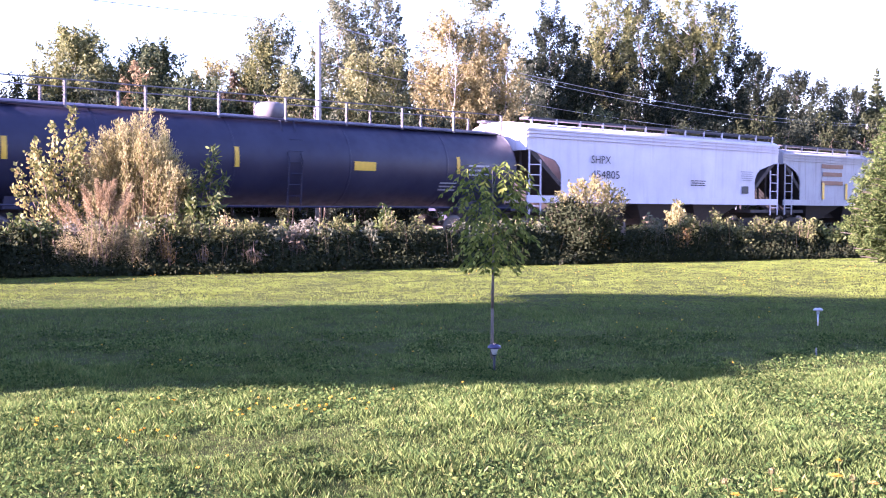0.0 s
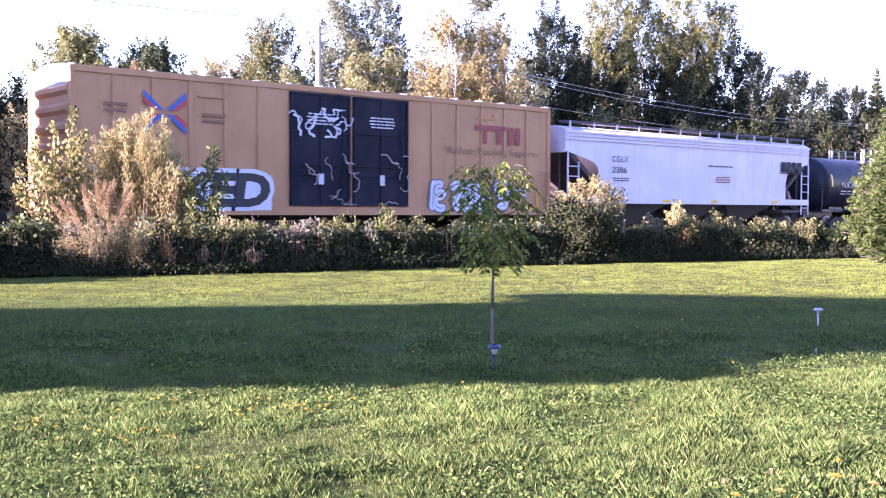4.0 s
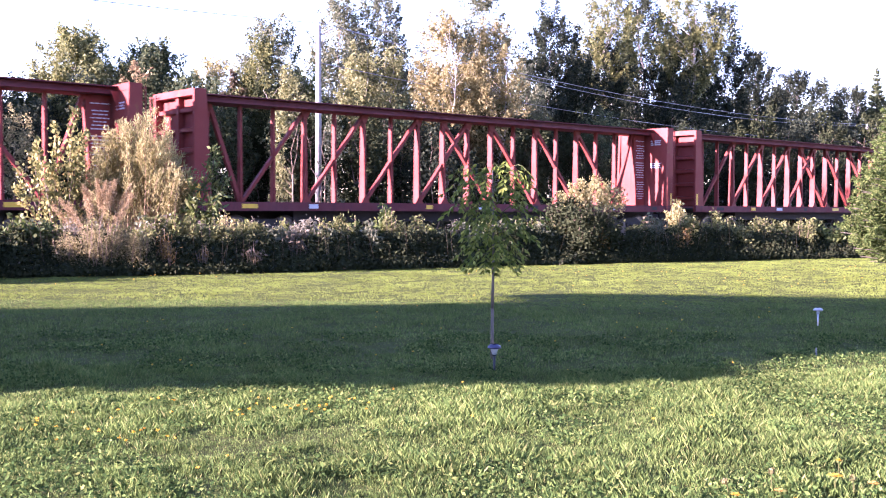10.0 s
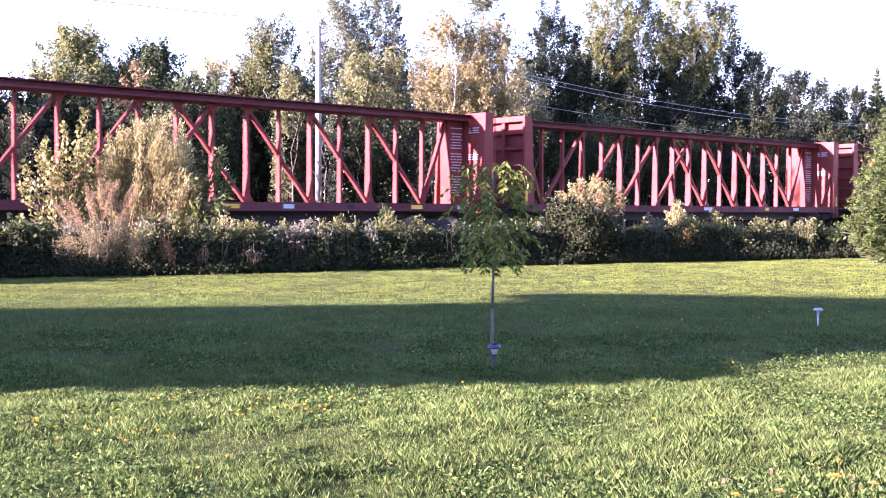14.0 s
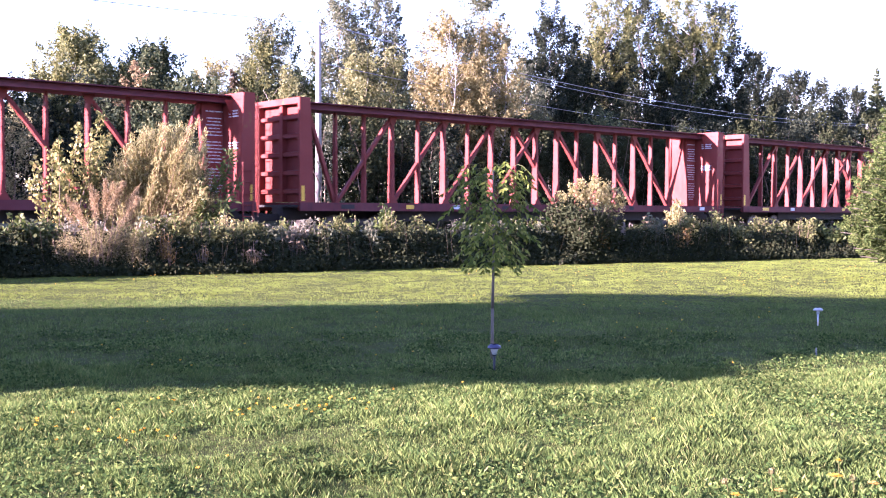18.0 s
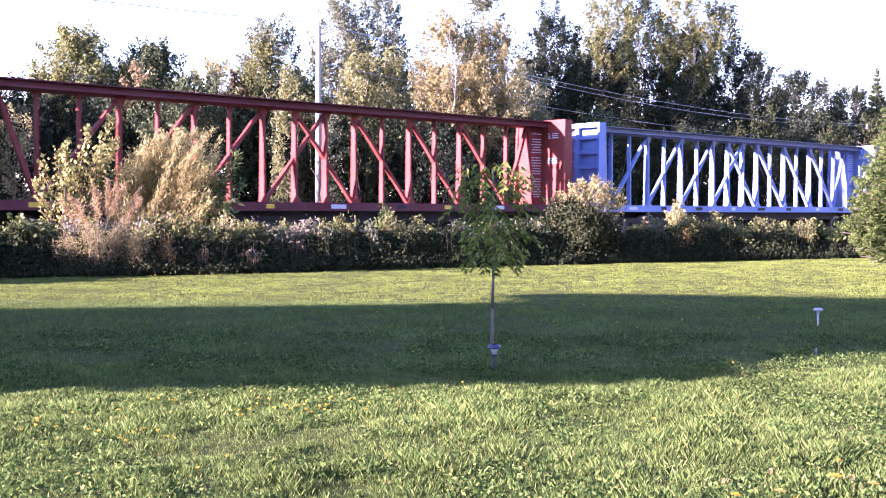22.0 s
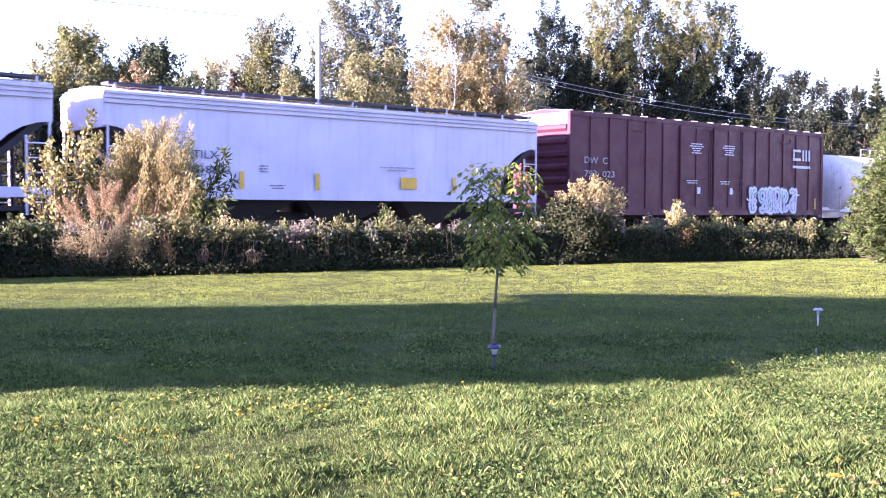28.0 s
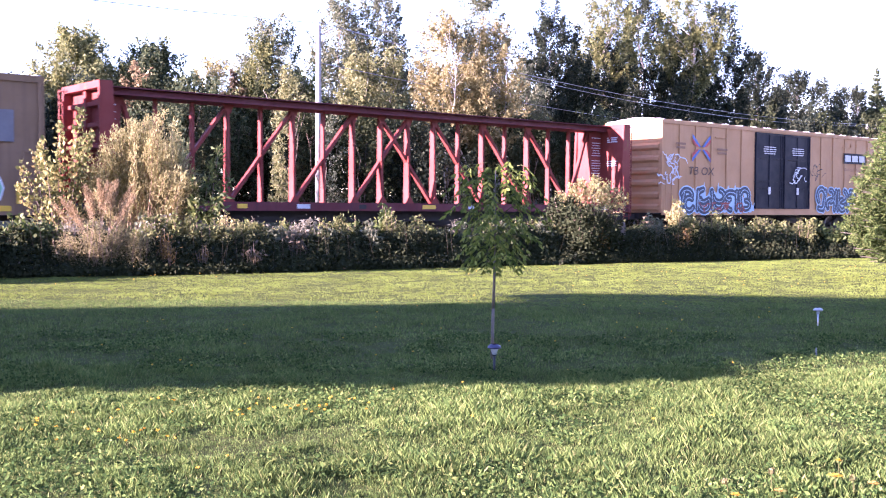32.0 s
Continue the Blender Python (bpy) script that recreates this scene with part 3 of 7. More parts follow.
def hopper(label, length, body, cut, sill_mat, top=4.62, round_cut=True, group="covered hopper cars of the train", pods=3):
    """A covered hopper: bulging sides, slope sheets over open ends, a roof walk on stanchions."""
    h = length / 2
    sill = 1.55
    side = top - (0.25 if round_cut else 0.42)
    car = thing("hopper_car", label, "hopper car", group=group)
    # side sheets, whose lower ends are cut away
    if round_cut:
        arc = [(h - cut * math.cos(a * math.pi / 14), sill + 0.15 + 1.8 * math.sin(a * math.pi / 14)) for a in range(0, 7)]
    else:
        arc = [(h - cut, sill + 0.15), (h - cut, 2.55), (h - cut + 0.12, 2.85), (h - cut + 0.4, 3.1), (h - 0.3, 3.45)]
    out = [(h - cut, sill)] + arc + [(h - 0.02, 3.5), (h, side)]
    right = out
    left = [(-x, z) for x, z in out[::-1]]
    for sy in (-1, 1):
        bm = bmesh.new()
        prism(bm, right + left, sy * HALF, sy * (HALF - 0.05))
        bmesh.ops.recalc_face_normals(bm, faces=bm.faces[:])
        part("side_sheet", bm, body, car)
        c, d = sorted((sy * (HALF + 0.004), sy * (HALF + 0.07)))
        part("side_sill", boxes((-h + (0.1 if round_cut else 0.0), h - 0.1, c, d, sill - 0.12, sill + 0.16)), body, car)
        part("roof_rail", boxes((-h, h, c, d - 0.02 if sy > 0 else d, side - 0.07, side + 0.01)), body, car)
        for z in (side - 0.2, side - 0.34):
            part("side_bead", boxes((-h + 0.05, h - 0.05, c, c + 0.03 if sy > 0 else d - 0.0, z, z + 0.035)), body, car)
        for sx in (-1, 1):
            bm = bmesh.new()
            for x in (h - 0.12, h - 0.75):
                tube(bm, (sx * x, sy * (HALF + 0.05), 0.95), (sx * x, sy * (HALF + 0.05), 3.5 if x > h - 0.5 else 3.1), 0.035, n=6)
            for z in (1.3, 1.7, 2.1, 2.5, 2.9):
                tube(bm, (sx * (h - 0.12), sy * (HALF + 0.05), z), (sx * (h - 0.75), sy * (HALF + 0.05), z), 0.022, n=6)
            part("ladder", bm, body, car)
    bm = bmesh.new()
    prof = [(HALF * math.cos(a), side + (0.2 if round_cut else 0.3) * math.sin(a)) for a in [math.pi * k / 12 for k in range(12, -1, -1)]]
    prism_x(bm, prof, side - 0.03, -h + 0.02, h - 0.02)
    for f in bm.faces:
        f.smooth = abs(f.normal.x) < 0.5
    roof = part("roof", bm, body, car)
    # sill_mat is dark: the shade of the open ends is put into its colour
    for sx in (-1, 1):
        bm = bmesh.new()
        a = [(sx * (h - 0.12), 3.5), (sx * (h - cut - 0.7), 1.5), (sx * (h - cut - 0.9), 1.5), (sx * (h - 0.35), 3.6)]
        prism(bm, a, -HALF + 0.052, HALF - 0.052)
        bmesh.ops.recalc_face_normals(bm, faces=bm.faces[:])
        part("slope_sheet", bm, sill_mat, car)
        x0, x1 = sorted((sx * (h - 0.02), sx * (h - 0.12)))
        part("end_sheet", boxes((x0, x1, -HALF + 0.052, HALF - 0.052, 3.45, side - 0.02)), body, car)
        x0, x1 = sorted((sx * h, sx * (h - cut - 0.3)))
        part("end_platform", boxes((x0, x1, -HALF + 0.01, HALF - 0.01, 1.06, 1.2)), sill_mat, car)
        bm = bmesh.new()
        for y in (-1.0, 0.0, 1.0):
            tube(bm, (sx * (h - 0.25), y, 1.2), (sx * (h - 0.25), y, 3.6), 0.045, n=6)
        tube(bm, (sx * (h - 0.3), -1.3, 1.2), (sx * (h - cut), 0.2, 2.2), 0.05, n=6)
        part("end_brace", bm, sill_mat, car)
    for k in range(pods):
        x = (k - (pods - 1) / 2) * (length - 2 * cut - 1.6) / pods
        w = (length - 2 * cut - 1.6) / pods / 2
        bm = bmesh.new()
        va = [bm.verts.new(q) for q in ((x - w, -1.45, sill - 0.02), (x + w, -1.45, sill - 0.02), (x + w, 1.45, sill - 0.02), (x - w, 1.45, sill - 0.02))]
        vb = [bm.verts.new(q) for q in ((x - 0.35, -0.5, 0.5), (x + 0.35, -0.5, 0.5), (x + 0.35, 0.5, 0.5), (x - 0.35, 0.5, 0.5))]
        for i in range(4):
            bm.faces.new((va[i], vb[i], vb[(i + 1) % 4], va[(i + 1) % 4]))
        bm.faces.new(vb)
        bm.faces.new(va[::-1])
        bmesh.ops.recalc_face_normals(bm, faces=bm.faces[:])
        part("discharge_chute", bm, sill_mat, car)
    # roof walk
    for sy in (-1, 1):
        part("roof_walk", boxes((-h + 0.2, h - 0.2, sy * 1.22 - 0.24, sy * 1.22 + 0.24, top - 0.06, top + 0.02)), M["walk"], car)
        bm = None
        for k in range(int(length / 1.45) + 1):
            x = -h + 0.4 + k * (length - 0.8) / int(length / 1.45)
            if bm is None:
                ob = part("stanchion", boxes((-0.03, 0.03, sy * 1.44 - 0.03, sy * 1.44 + 0.03, side, top - 0.0)), body, car)
                ob.location.x = x
                bm = ob.data
            else:
                piece("stanchion", bm, car, m=Matrix.Translation((x, 0, 0)))
    for k in range(4):
        x = -h + length * (k + 0.5) / 4
        part("hatch", boxes((x - 1.6, x + 1.6, -0.3, 0.3, top - 0.22, top - 0.1)), body, roof)
    add_running_gear(car, h, h - 1.75, 1.06)
    return car


def tank_car(label, length, radius, mid, body, lower=None, rail_all=False, walk_half=2.3, posts=()):
    """A tank car: a long barrel with domed ends, a top platform, sills under the ends."""
    h = length / 2
    car = thing("tank_car", label, "tank car", group="tank cars of the train")
    prof = [(radius * math.sin(a * math.pi / 16), -h + radius * 0.42 * (1 - math.cos(a * math.pi / 16))) for a in range(1, 9)]
    prof = [(r, x) for r, x in prof] + [(r, -x) for r, x in prof[::-1]]
    n = 40
    bm = turned(bmesh.new(), prof, (0, 0, mid), n, "x")
    bmesh.ops.recalc_face_normals(bm, faces=bm.faces[:])
    barrel = part("barrel", bm, body, car)
    for x in (-h * 0.62, -h * 0.21, h * 0.21, h * 0.62):
        bm = turned(bmesh.new(), [(radius + 0.002, -0.04), (radius + 0.006, -0.035), (radius + 0.006, 0.035), (radius + 0.002, 0.04)], (x, 0, mid), n, "x")
        part("weld_band", bm, body, barrel)
    for sx in (-1, 1):
        x0, x1 = sorted((sx * (h + 0.25), sx * (h - 2.6)))
        part("stub_sill", boxes((x0, x1, -0.4, 0.4, 0.8, mid - radius + 0.16)), body, car)
        x0, x1 = sorted((sx * (h + 0.2), sx * (h - 0.75)))
        part("end_platform", boxes((x0, x1, -1.45, 1.45, 1.12, 1.2)), body, car)
        bm = bmesh.new()
        for y in (-1.4, 1.4):
            tube(bm, (sx * (h + 0.15), y, 1.2), (sx * (h + 0.15), y, 2.3), 0.03, n=6)
        tube(bm, (sx * (h + 0.15), -1.4, 2.3), (sx * (h + 0.15), 1.4, 2.3), 0.03, n=6)
        part("end_handrail", bm, body, car)
        c = sx * (h - 2.2)
        bm = bmesh.new()
        prism(bm, [(c - 0.7, 1.1), (c + 0.7, 1.1), (c + 0.55, mid - radius * 0.45), (c - 0.55, mid - radius * 0.45)], -0.85, 0.85)
        bmesh.ops.recalc_face_normals(bm, faces=bm.faces[:])
        part("saddle", bm, body, car)
    bm = bmesh.new()
    for y in (-1.42, 1.42):
        tube(bm, (-h, y, 1.22), (h, y, 1.22), 0.035, n=6)
    part("side_rail", bm, body, car)
    top = mid + radius
    bm = turned(bmesh.new(), [(0.48, 0.0), (0.48, 0.42), (0.42, 0.5), (0.3, 0.54)], (0, 0, top - 0.08), 18)
    part("dome", bm, M["rail_grey"] if lower else M["grey"] if body is M["black"] else body, car)
    reach = h - 0.8 if rail_all else walk_half
    x0, x1 = (posts[0], posts[-1]) if posts else (-reach, reach)
    part("platform", boxes((x0, x1, -0.95, -0.6, top - 0.2, top - 0.16), (x0, x1, 0.6, 0.95, top - 0.2, top - 0.16)), body, car)
    for sy in (-0.95, 0.95):
        bm = bmesh.new()
        m = 9 if rail_all else 3
        wide = 0.05 if posts else 0.03
        for x in [] if posts else [-reach + 2 * reach * k / (m - 1) for k in range(m)]:
            box(bm, x - wide, x + wide, sy - 0.025, sy + 0.025, top - 0.24, top + 0.55)
        if posts:
            for x in posts:
                part("rail_post", boxes((x - wide, x + wide, sy - 0.025, sy + 0.025, top - 0.24, top + 0.55)), M["grey"], car)
        for z in (top + 0.55,) if rail_all else (top + 0.55, top + 0.25):
            tube(bm, (x0, sy, z), (x1, sy, z), 0.022, n=6)
        part("platform_rail", bm, M["rail_grey"] if body is not M["cream"] else body, car)
    bm = bmesh.new()
    for x in (-0.25, 0.25):
        tube(bm, (x, -1.0, top - 0.2), (x, -radius - 0.08, mid), 0.022, n=6)
        tube(bm, (x, -radius - 0.08, mid), (x, -1.42, 1.1), 0.022, n=6)
    for k in range(7):
        z = 1.2 + k * 0.36
        y = -1.42 + (-radius - 0.08 + 1.42) * min(1, (z - 1.1) / (mid - 1.1))
        tube(bm, (-0.25, y, z), (0.25, y, z), 0.016, n=6)
    part("ladder", bm, body, car)
    add_trucks(car, h - 2.2)
    for sx in (-1, 1):
        bm = boxes((min(sx * h, sx * (h + 0.9)), max(sx * h, sx * (h + 0.9)), -0.14, 0.14, 0.74, 0.99))
        part("coupler", bevelled(bm, 0.03), M["under"], car)
    return car


def on_barrel(car, x, z, w, hgt, radius, mid, material, name="marking"):
    """A thin decal that follows the barrel's near side."""
    bm = bmesh.new()
    rows = []
    for k in range(5):
        zz = z - hgt / 2 + hgt * k / 4
        y = -math.sqrt(max(0.01, (radius + 0.012) ** 2 - (zz - mid) ** 2))
        rows.append([bm.verts.new((x - w / 2, y, zz)), bm.verts.new((x + w / 2, y, zz))])
    for a, b in zip(rows, rows[1:]):
        bm.faces.new((a[0], a[1], b[1], b[0]))
    return part(name, bm, material, car)

# ---- ground, lawn and track bed ----


def ground_mat():
    m, nt, b = mat("rough_ground", 0.95)
    col = mix(nt, ramp(nt, noise_out(nt, 0.25, 6), [(0.35, (0, 0, 0)), (0.7, (1, 1, 1))]), (0.05, 0.06, 0.022), (0.1, 0.085, 0.04))
    nt.links.new(col, b.inputs["Base Color"])
    bump(nt, b, noise_out(nt, 8, 6), 0.6, 0.05)
    return m


def lawn_mat():
    m, nt, b = mat("lawn_soil", 0.95)
    col = mix(nt, ramp(nt, noise_out(nt, 1.1, 6), [(0.3, (0, 0, 0)), (0.72, (1, 1, 1))]), (0.04, 0.052, 0.013), (0.066, 0.078, 0.02))
    col = mix(nt, ramp(nt, noise_out(nt, 30, 4), [(0.45, (0, 0, 0)), (0.7, (0.6, 0.6, 0.6))]), col, (0.07, 0.07, 0.025))
    nt.links.new(col, b.inputs["Base Color"])
    b.inputs["Specular IOR Level"].default_value = 0.05
    bump(nt, b, noise_out(nt, 45, 5), 0.8, 0.03)
    return m


def ballast_mat():
    m, nt, b = mat("crushed_stone", 0.9)
    tc = nt.nodes.new("ShaderNodeTexCoord")
    v = node(nt, "ShaderNodeTexVoronoi", Scale=16.0)
    nt.links.new(tc.outputs["Object"], v.inputs["Vector"])
    col = mix(nt, 0.8, (0.16, 0.145, 0.13), v.outputs["Color"], "MULTIPLY")
    nt.links.new(col, b.inputs["Base Color"])
    bump(nt, b, v.outputs["Distance"], 0.9, 0.05)
    return m


M["ground"], M["lawn"], M["ballast"] = ground_mat(), lawn_mat(), ballast_mat()


def build_ground():
    xs = np.concatenate([np.linspace(-900, -60, 8), np.linspace(-40, 140, 60), np.linspace(160, 1500, 9)])
    ys = np.concatenate([np.linspace(-600, -60, 6), np.linspace(-40, 110, 50), np.linspace(130, 1600, 9)])
    X, Y = np.meshgrid(xs, ys)
    Z = 0.0 * X - 0.02
    for i in range(X.shape[0]):
        for j in range(X.shape[1]):
            far = max(0.0, Y[i, j] - 37.0)
            u = max(0.0, min(1.0, (Y[i, j] - 22.5) / 4.0, (41.0 - Y[i, j]) / 5.0))
            Z[i, j] -= 0.5 * u * u * (3 - 2 * u)
            Z[i, j] += min(2.2, far * 0.13) + 0.12 * noise.noise((X[i, j] * 0.06, Y[i, j] * 0.06, 0)) * min(1, far * 0.2)
    v = np.stack([X.ravel(), Y.ravel(), Z.ravel()], 1)
    r, c = X.shape
    i = (np.arange(r - 1)[:, None] * c + np.arange(c - 1)[None]).ravel()
    f = np.stack([i, i + 1, i + c + 1, i + c], 1)
    stand("ground", raw_mesh("ground", v, f, M["ground"]), "rough grassy ground that reaches to the woods", "ground", kind="structure")
    bm = bmesh.new()
    edge = [at(r * K, d * K) for r, d in ((-40, 1), (-40, 17), (-24, 21), (-10.0, 24.3), (-5.2, 26.1), (0, 29.3), (13.7, 36.4), (30, 43), (40, 40), (30, -6), (0, -14), (-40, -10))]
    a = [bm.verts.new((p.x, p.y, 0.0)) for p in edge]
    bm.faces.new(a if (edge[1] - edge[0]).cross(edge[2] - edge[1]).z > 0 else a[::-1])
    bmesh.ops.recalc_face_normals(bm, faces=bm.faces[:])
    me = bpy.data.meshes.new("lawn")
    bm.to_mesh(me)
    bm.free()
    me.materials.append(M["lawn"])
    stand("lawn", me, "mown green lawn with weeds and small flowers", "lawn", kind="structure")
    bm = bmesh.new()
    prism_x(bm, [(TRACK_Y - 3.2, -0.5), (TRACK_Y - 1.9, RAIL_Z - 0.2), (TRACK_Y + 1.9, RAIL_Z - 0.2), (TRACK_Y + 3.2, -0.5)], -0.7, -260, 420)
    me = bpy.data.meshes.new("track_bed")
    bm.to_mesh(me)
    bm.free()
    me.materials.append(M["ballast"])
    stand("track_bed", me, "grey crushed-stone bed under the railway track", "track bed", kind="structure")
    track = thing("railway_track", "steel rails on dark wooden ties", "railway track", kind="structure")
    for s in (-0.7525, 0.7525):
        y = TRACK_Y + s
        part("rail", boxes((-260, 420, y - 0.036, y + 0.036, RAIL_Z - 0.045, RAIL_Z), (-260, 420, y - 0.01, y + 0.01, RAIL_Z - 0.14, RAIL_Z - 0.046), (-260, 420, y - 0.07, y + 0.07, RAIL_Z - 0.165, RAIL_Z - 0.141)), M["rail"], track)
    tie = None
    for k in range(150):
        x = -8 + k * 0.53
        m = Matrix.Translation((x, TRACK_Y, RAIL_Z - 0.26))
        if tie is None:
            tie = part("tie", boxes((-0.11, 0.11, -1.3, 1.3, -0.08, 0.09)), M["tie"], track)
            tie.matrix_basis = m
        else:
            piece("tie", tie.data, track, m=m)


build_ground()

# ---- plants ----
M["leaf_dark"] = leaf_mat("dark_green_leaves", [(0.0, (0.03441, 0.04858, 0.0253)), (0.6, (0.07286, 0.0931, 0.0425)), (1.0, (0.167, 0.1771, 0.08096))], 0.35, 0.7, 0.12)
M["leaf_aspen"] = leaf_mat("aspen_leaves", [(0.0, (0.06804, 0.081, 0.04406)), (0.55, (0.1361, 0.1503, 0.08424)), (1.0, (0.2657, 0.2657, 0.1717))], 0.5, 0.7, 0.15)
M["leaf_yellow"] = leaf_mat("yellowing_leaves", [(0.0, (0.06843, 0.08078, 0.02737)), (0.5, (0.1368, 0.145, 0.05132)), (1.0, (0.2532, 0.2395, 0.09231))], 0.45, 0.7, 0.12)
M["leaf_gold"] = leaf_mat("golden_birch_leaves", [(0.0, (0.1548, 0.1307, 0.0559)), (0.5, (0.2752, 0.2339, 0.0989)), (1.0, (0.4042, 0.3483, 0.1634))], 0.5, 0.7, 0.1)
M["leaf_pale"] = leaf_mat("pale_silvery_leaves", [(0.0, (0.1944, 0.1696, 0.065)), (0.5, (0.3456, 0.3021, 0.122)), (1.0, (0.5184, 0.4558, 0.21))], 0.55, 0.7, 0.12)
M["leaf_rust"] = leaf_mat("rusty_seed_heads", [(0.0, (0.195, 0.1404, 0.0715)), (0.6, (0.3445, 0.247, 0.13)), (1.0, (0.507, 0.3705, 0.208))], 0.5, 0.8, 0.06)
M["leaf_green"] = leaf_mat("fresh_green_leaves", [(0.0, (0.0504, 0.072, 0.018)), (0.6, (0.1044, 0.1332, 0.036)), (1.0, (0.18, 0.1944, 0.0576))])
M["leaf_spruce"] = leaf_mat("spruce_needles", [(0.0, (0.03825, 0.0612, 0.017)), (0.6, (0.085, 0.119, 0.0323)), (1.0, (0.1658, 0.187, 0.0578))], 0.3, 0.8, 0.03)
M["leaf_brown"] = leaf_mat("brown_twiggy_leaves", [(0.0, (0.072, 0.054, 0.0324)), (0.6, (0.1224, 0.0936, 0.054)), (1.0, (0.1728, 0.1368, 0.0792))])
M["leaf_olive"] = leaf_mat("olive_green_leaves", [(0.0, (0.08688, 0.09506, 0.03478)), (0.55, (0.1733, 0.1834, 0.06492)), (1.0, (0.3125, 0.3014, 0.1159))], 0.45)
# darker copy of the dark green leaves, with the woods' shade in its colour
M["leaf_wood"] = leaf_mat("shaded_green_leaves", [(0.0, (0.01409, 0.02043, 0.01439)), (0.6, (0.03056, 0.03965, 0.02487)), (1.0, (0.07936, 0.08829, 0.04908))], 0.35, 0.75, 0.06)
M["leaf_shoot"] = leaf_mat("yellow_green_leaves", [(0.0, (0.07776, 0.1021, 0.02527)), (0.5, (0.175, 0.1944, 0.05638)), (1.0, (0.3499, 0.3305, 0.1166))], 0.4, 0.65, 0.15)
M["leaf_poplar"] = leaf_mat("yellowing_poplar_leaves", [(0.0, (0.09375, 0.1, 0.0325)), (0.5, (0.2125, 0.21, 0.07)), (0.85, (0.375, 0.3313, 0.1187)), (1.0, (0.45, 0.3125, 0.1125))], 0.4, 0.7, 0.1)
M["clover"] = leaf_mat("clover_leaves", [(0.0, (0.024, 0.05, 0.014)), (0.5, (0.072, 0.118, 0.03)), (0.85, (0.13, 0.18, 0.046)), (1.0, (0.23, 0.245, 0.072))], 0.35, 0.8, 0.03)
M["leaf_lime"] = leaf_mat("lime_green_leaves", [(0.0, (0.1184, 0.127, 0.04536)), (0.5, (0.2177, 0.2177, 0.08623)), (1.0, (0.3448, 0.3266, 0.1452))], 0.45)
M["leaf_ash"] = leaf_mat("ash_leaves", [(0.0, (0.08032, 0.1175, 0.01944)), (0.5, (0.1721, 0.2172, 0.03726)), (1.0, (0.3557, 0.37, 0.0729))], 0.45, 0.6, 0.12)
# near black: shade of the hedge front and undergrowth is put into the colour
M["leaf_hedge"] = leaf_mat("shaded_hedge_leaves", [(0.0, (0.024, 0.03, 0.014)), (0.6, (0.034, 0.041, 0.019)), (1.0, (0.052, 0.056, 0.026))], 0.08, 0.95, 0.0)
M["grass"] = leaf_mat("grass_blades", [(0.0, (0.05, 0.088, 0.024)), (0.5, (0.112, 0.165, 0.04)), (0.85, (0.172, 0.218, 0.055)), (1.0, (0.27, 0.265, 0.095))], 0.35, 0.7, 0.05)
M["grass_far"] = leaf_mat("far_grass_blades", [(0.0, (0.1232, 0.1643, 0.0306)), (0.6, (0.1628, 0.2049, 0.0391)), (1.0, (0.2035, 0.2309, 0.051))], 0.35, 0.7, 0.06)
M["fluff"] = leaf_mat("white_seed_fluff", [(0.0, (0.1637, 0.1525, 0.09796)), (0.6, (0.2567, 0.2399, 0.1693)), (1.0, (0.3274, 0.3112, 0.2344))], 0.5)
M["leaf_tan"] = leaf_mat("tan_green_stems", [(0.0, (0.1339, 0.1217, 0.05476)), (0.6, (0.2677, 0.2311, 0.1034)), (1.0, (0.4381, 0.365, 0.1825))], 0.4, 0.8, 0.06)
M["leaf_orange"] = leaf_mat("orange_autumn_leaves", [(0.0, (0.1152, 0.072, 0.0252)), (0.6, (0.1944, 0.1296, 0.0468)), (1.0, (0.3024, 0.216, 0.0792))], 0.45, 0.7, 0.08)
M["petal"] = leaf_mat("yellow_petals", [(0.0, (0.62, 0.32, 0.02)), (1.0, (0.68, 0.44, 0.04))])
M["petal_orange"] = leaf_mat("orange_petals", [(0.0, (0.65, 0.22, 0.04)), (1.0, (0.75, 0.42, 0.1))])


def ball(n, radius, hollow=0.0):
    d = rng.normal(size=(n, 3))
    d /= np.linalg.norm(d, axis=1, keepdims=True)
    return d * (hollow + (1 - hollow) * rng.uniform(0, 1, (n, 1)) ** (1 / 2.2)) * radius


def limbs(bm, base, height, tips, r, lean=(0, 0)):
    """A tapered, slightly bent trunk with limbs to the given tips."""
    segs = 6
    pts = [Vector((base[0] + lean[0] * (k / segs) ** 1.5 + rng.normal() * 0.022 * height * (k > 0), base[1] + lean[1] * (k / segs) ** 1.5 + rng.normal() * 0.022 * height * (k > 0), base[2] + height * k / segs)) for k in range(segs + 1)]
    for k in range(segs):
        tube(bm, pts[k], pts[k + 1], r * (1 - k / segs * 0.85), r * (1 - (k + 1) / segs * 0.85), 7)
    for t in tips:
        t = Vector(t)
        z = min(max((t.z - base[2]) - 0.35 * math.hypot(t.x - base[0], t.y - base[1]) - 0.06 * height, 0.18 * height), 0.92 * height)
        k = min(int(z / height * segs), segs - 1)
        a = pts[k].lerp(pts[k + 1], z / height * segs - k)
        mid = a.lerp(t, 0.5) + Vector((0, 0, 0.04 * height * 0.3))
        rr = r * 0.35 * (1 - z / height * 0.7)
        tube(bm, a, mid, rr, rr * 0.6, 5)
        tube(bm, mid, t, rr * 0.6, rr * 0.15, 5)


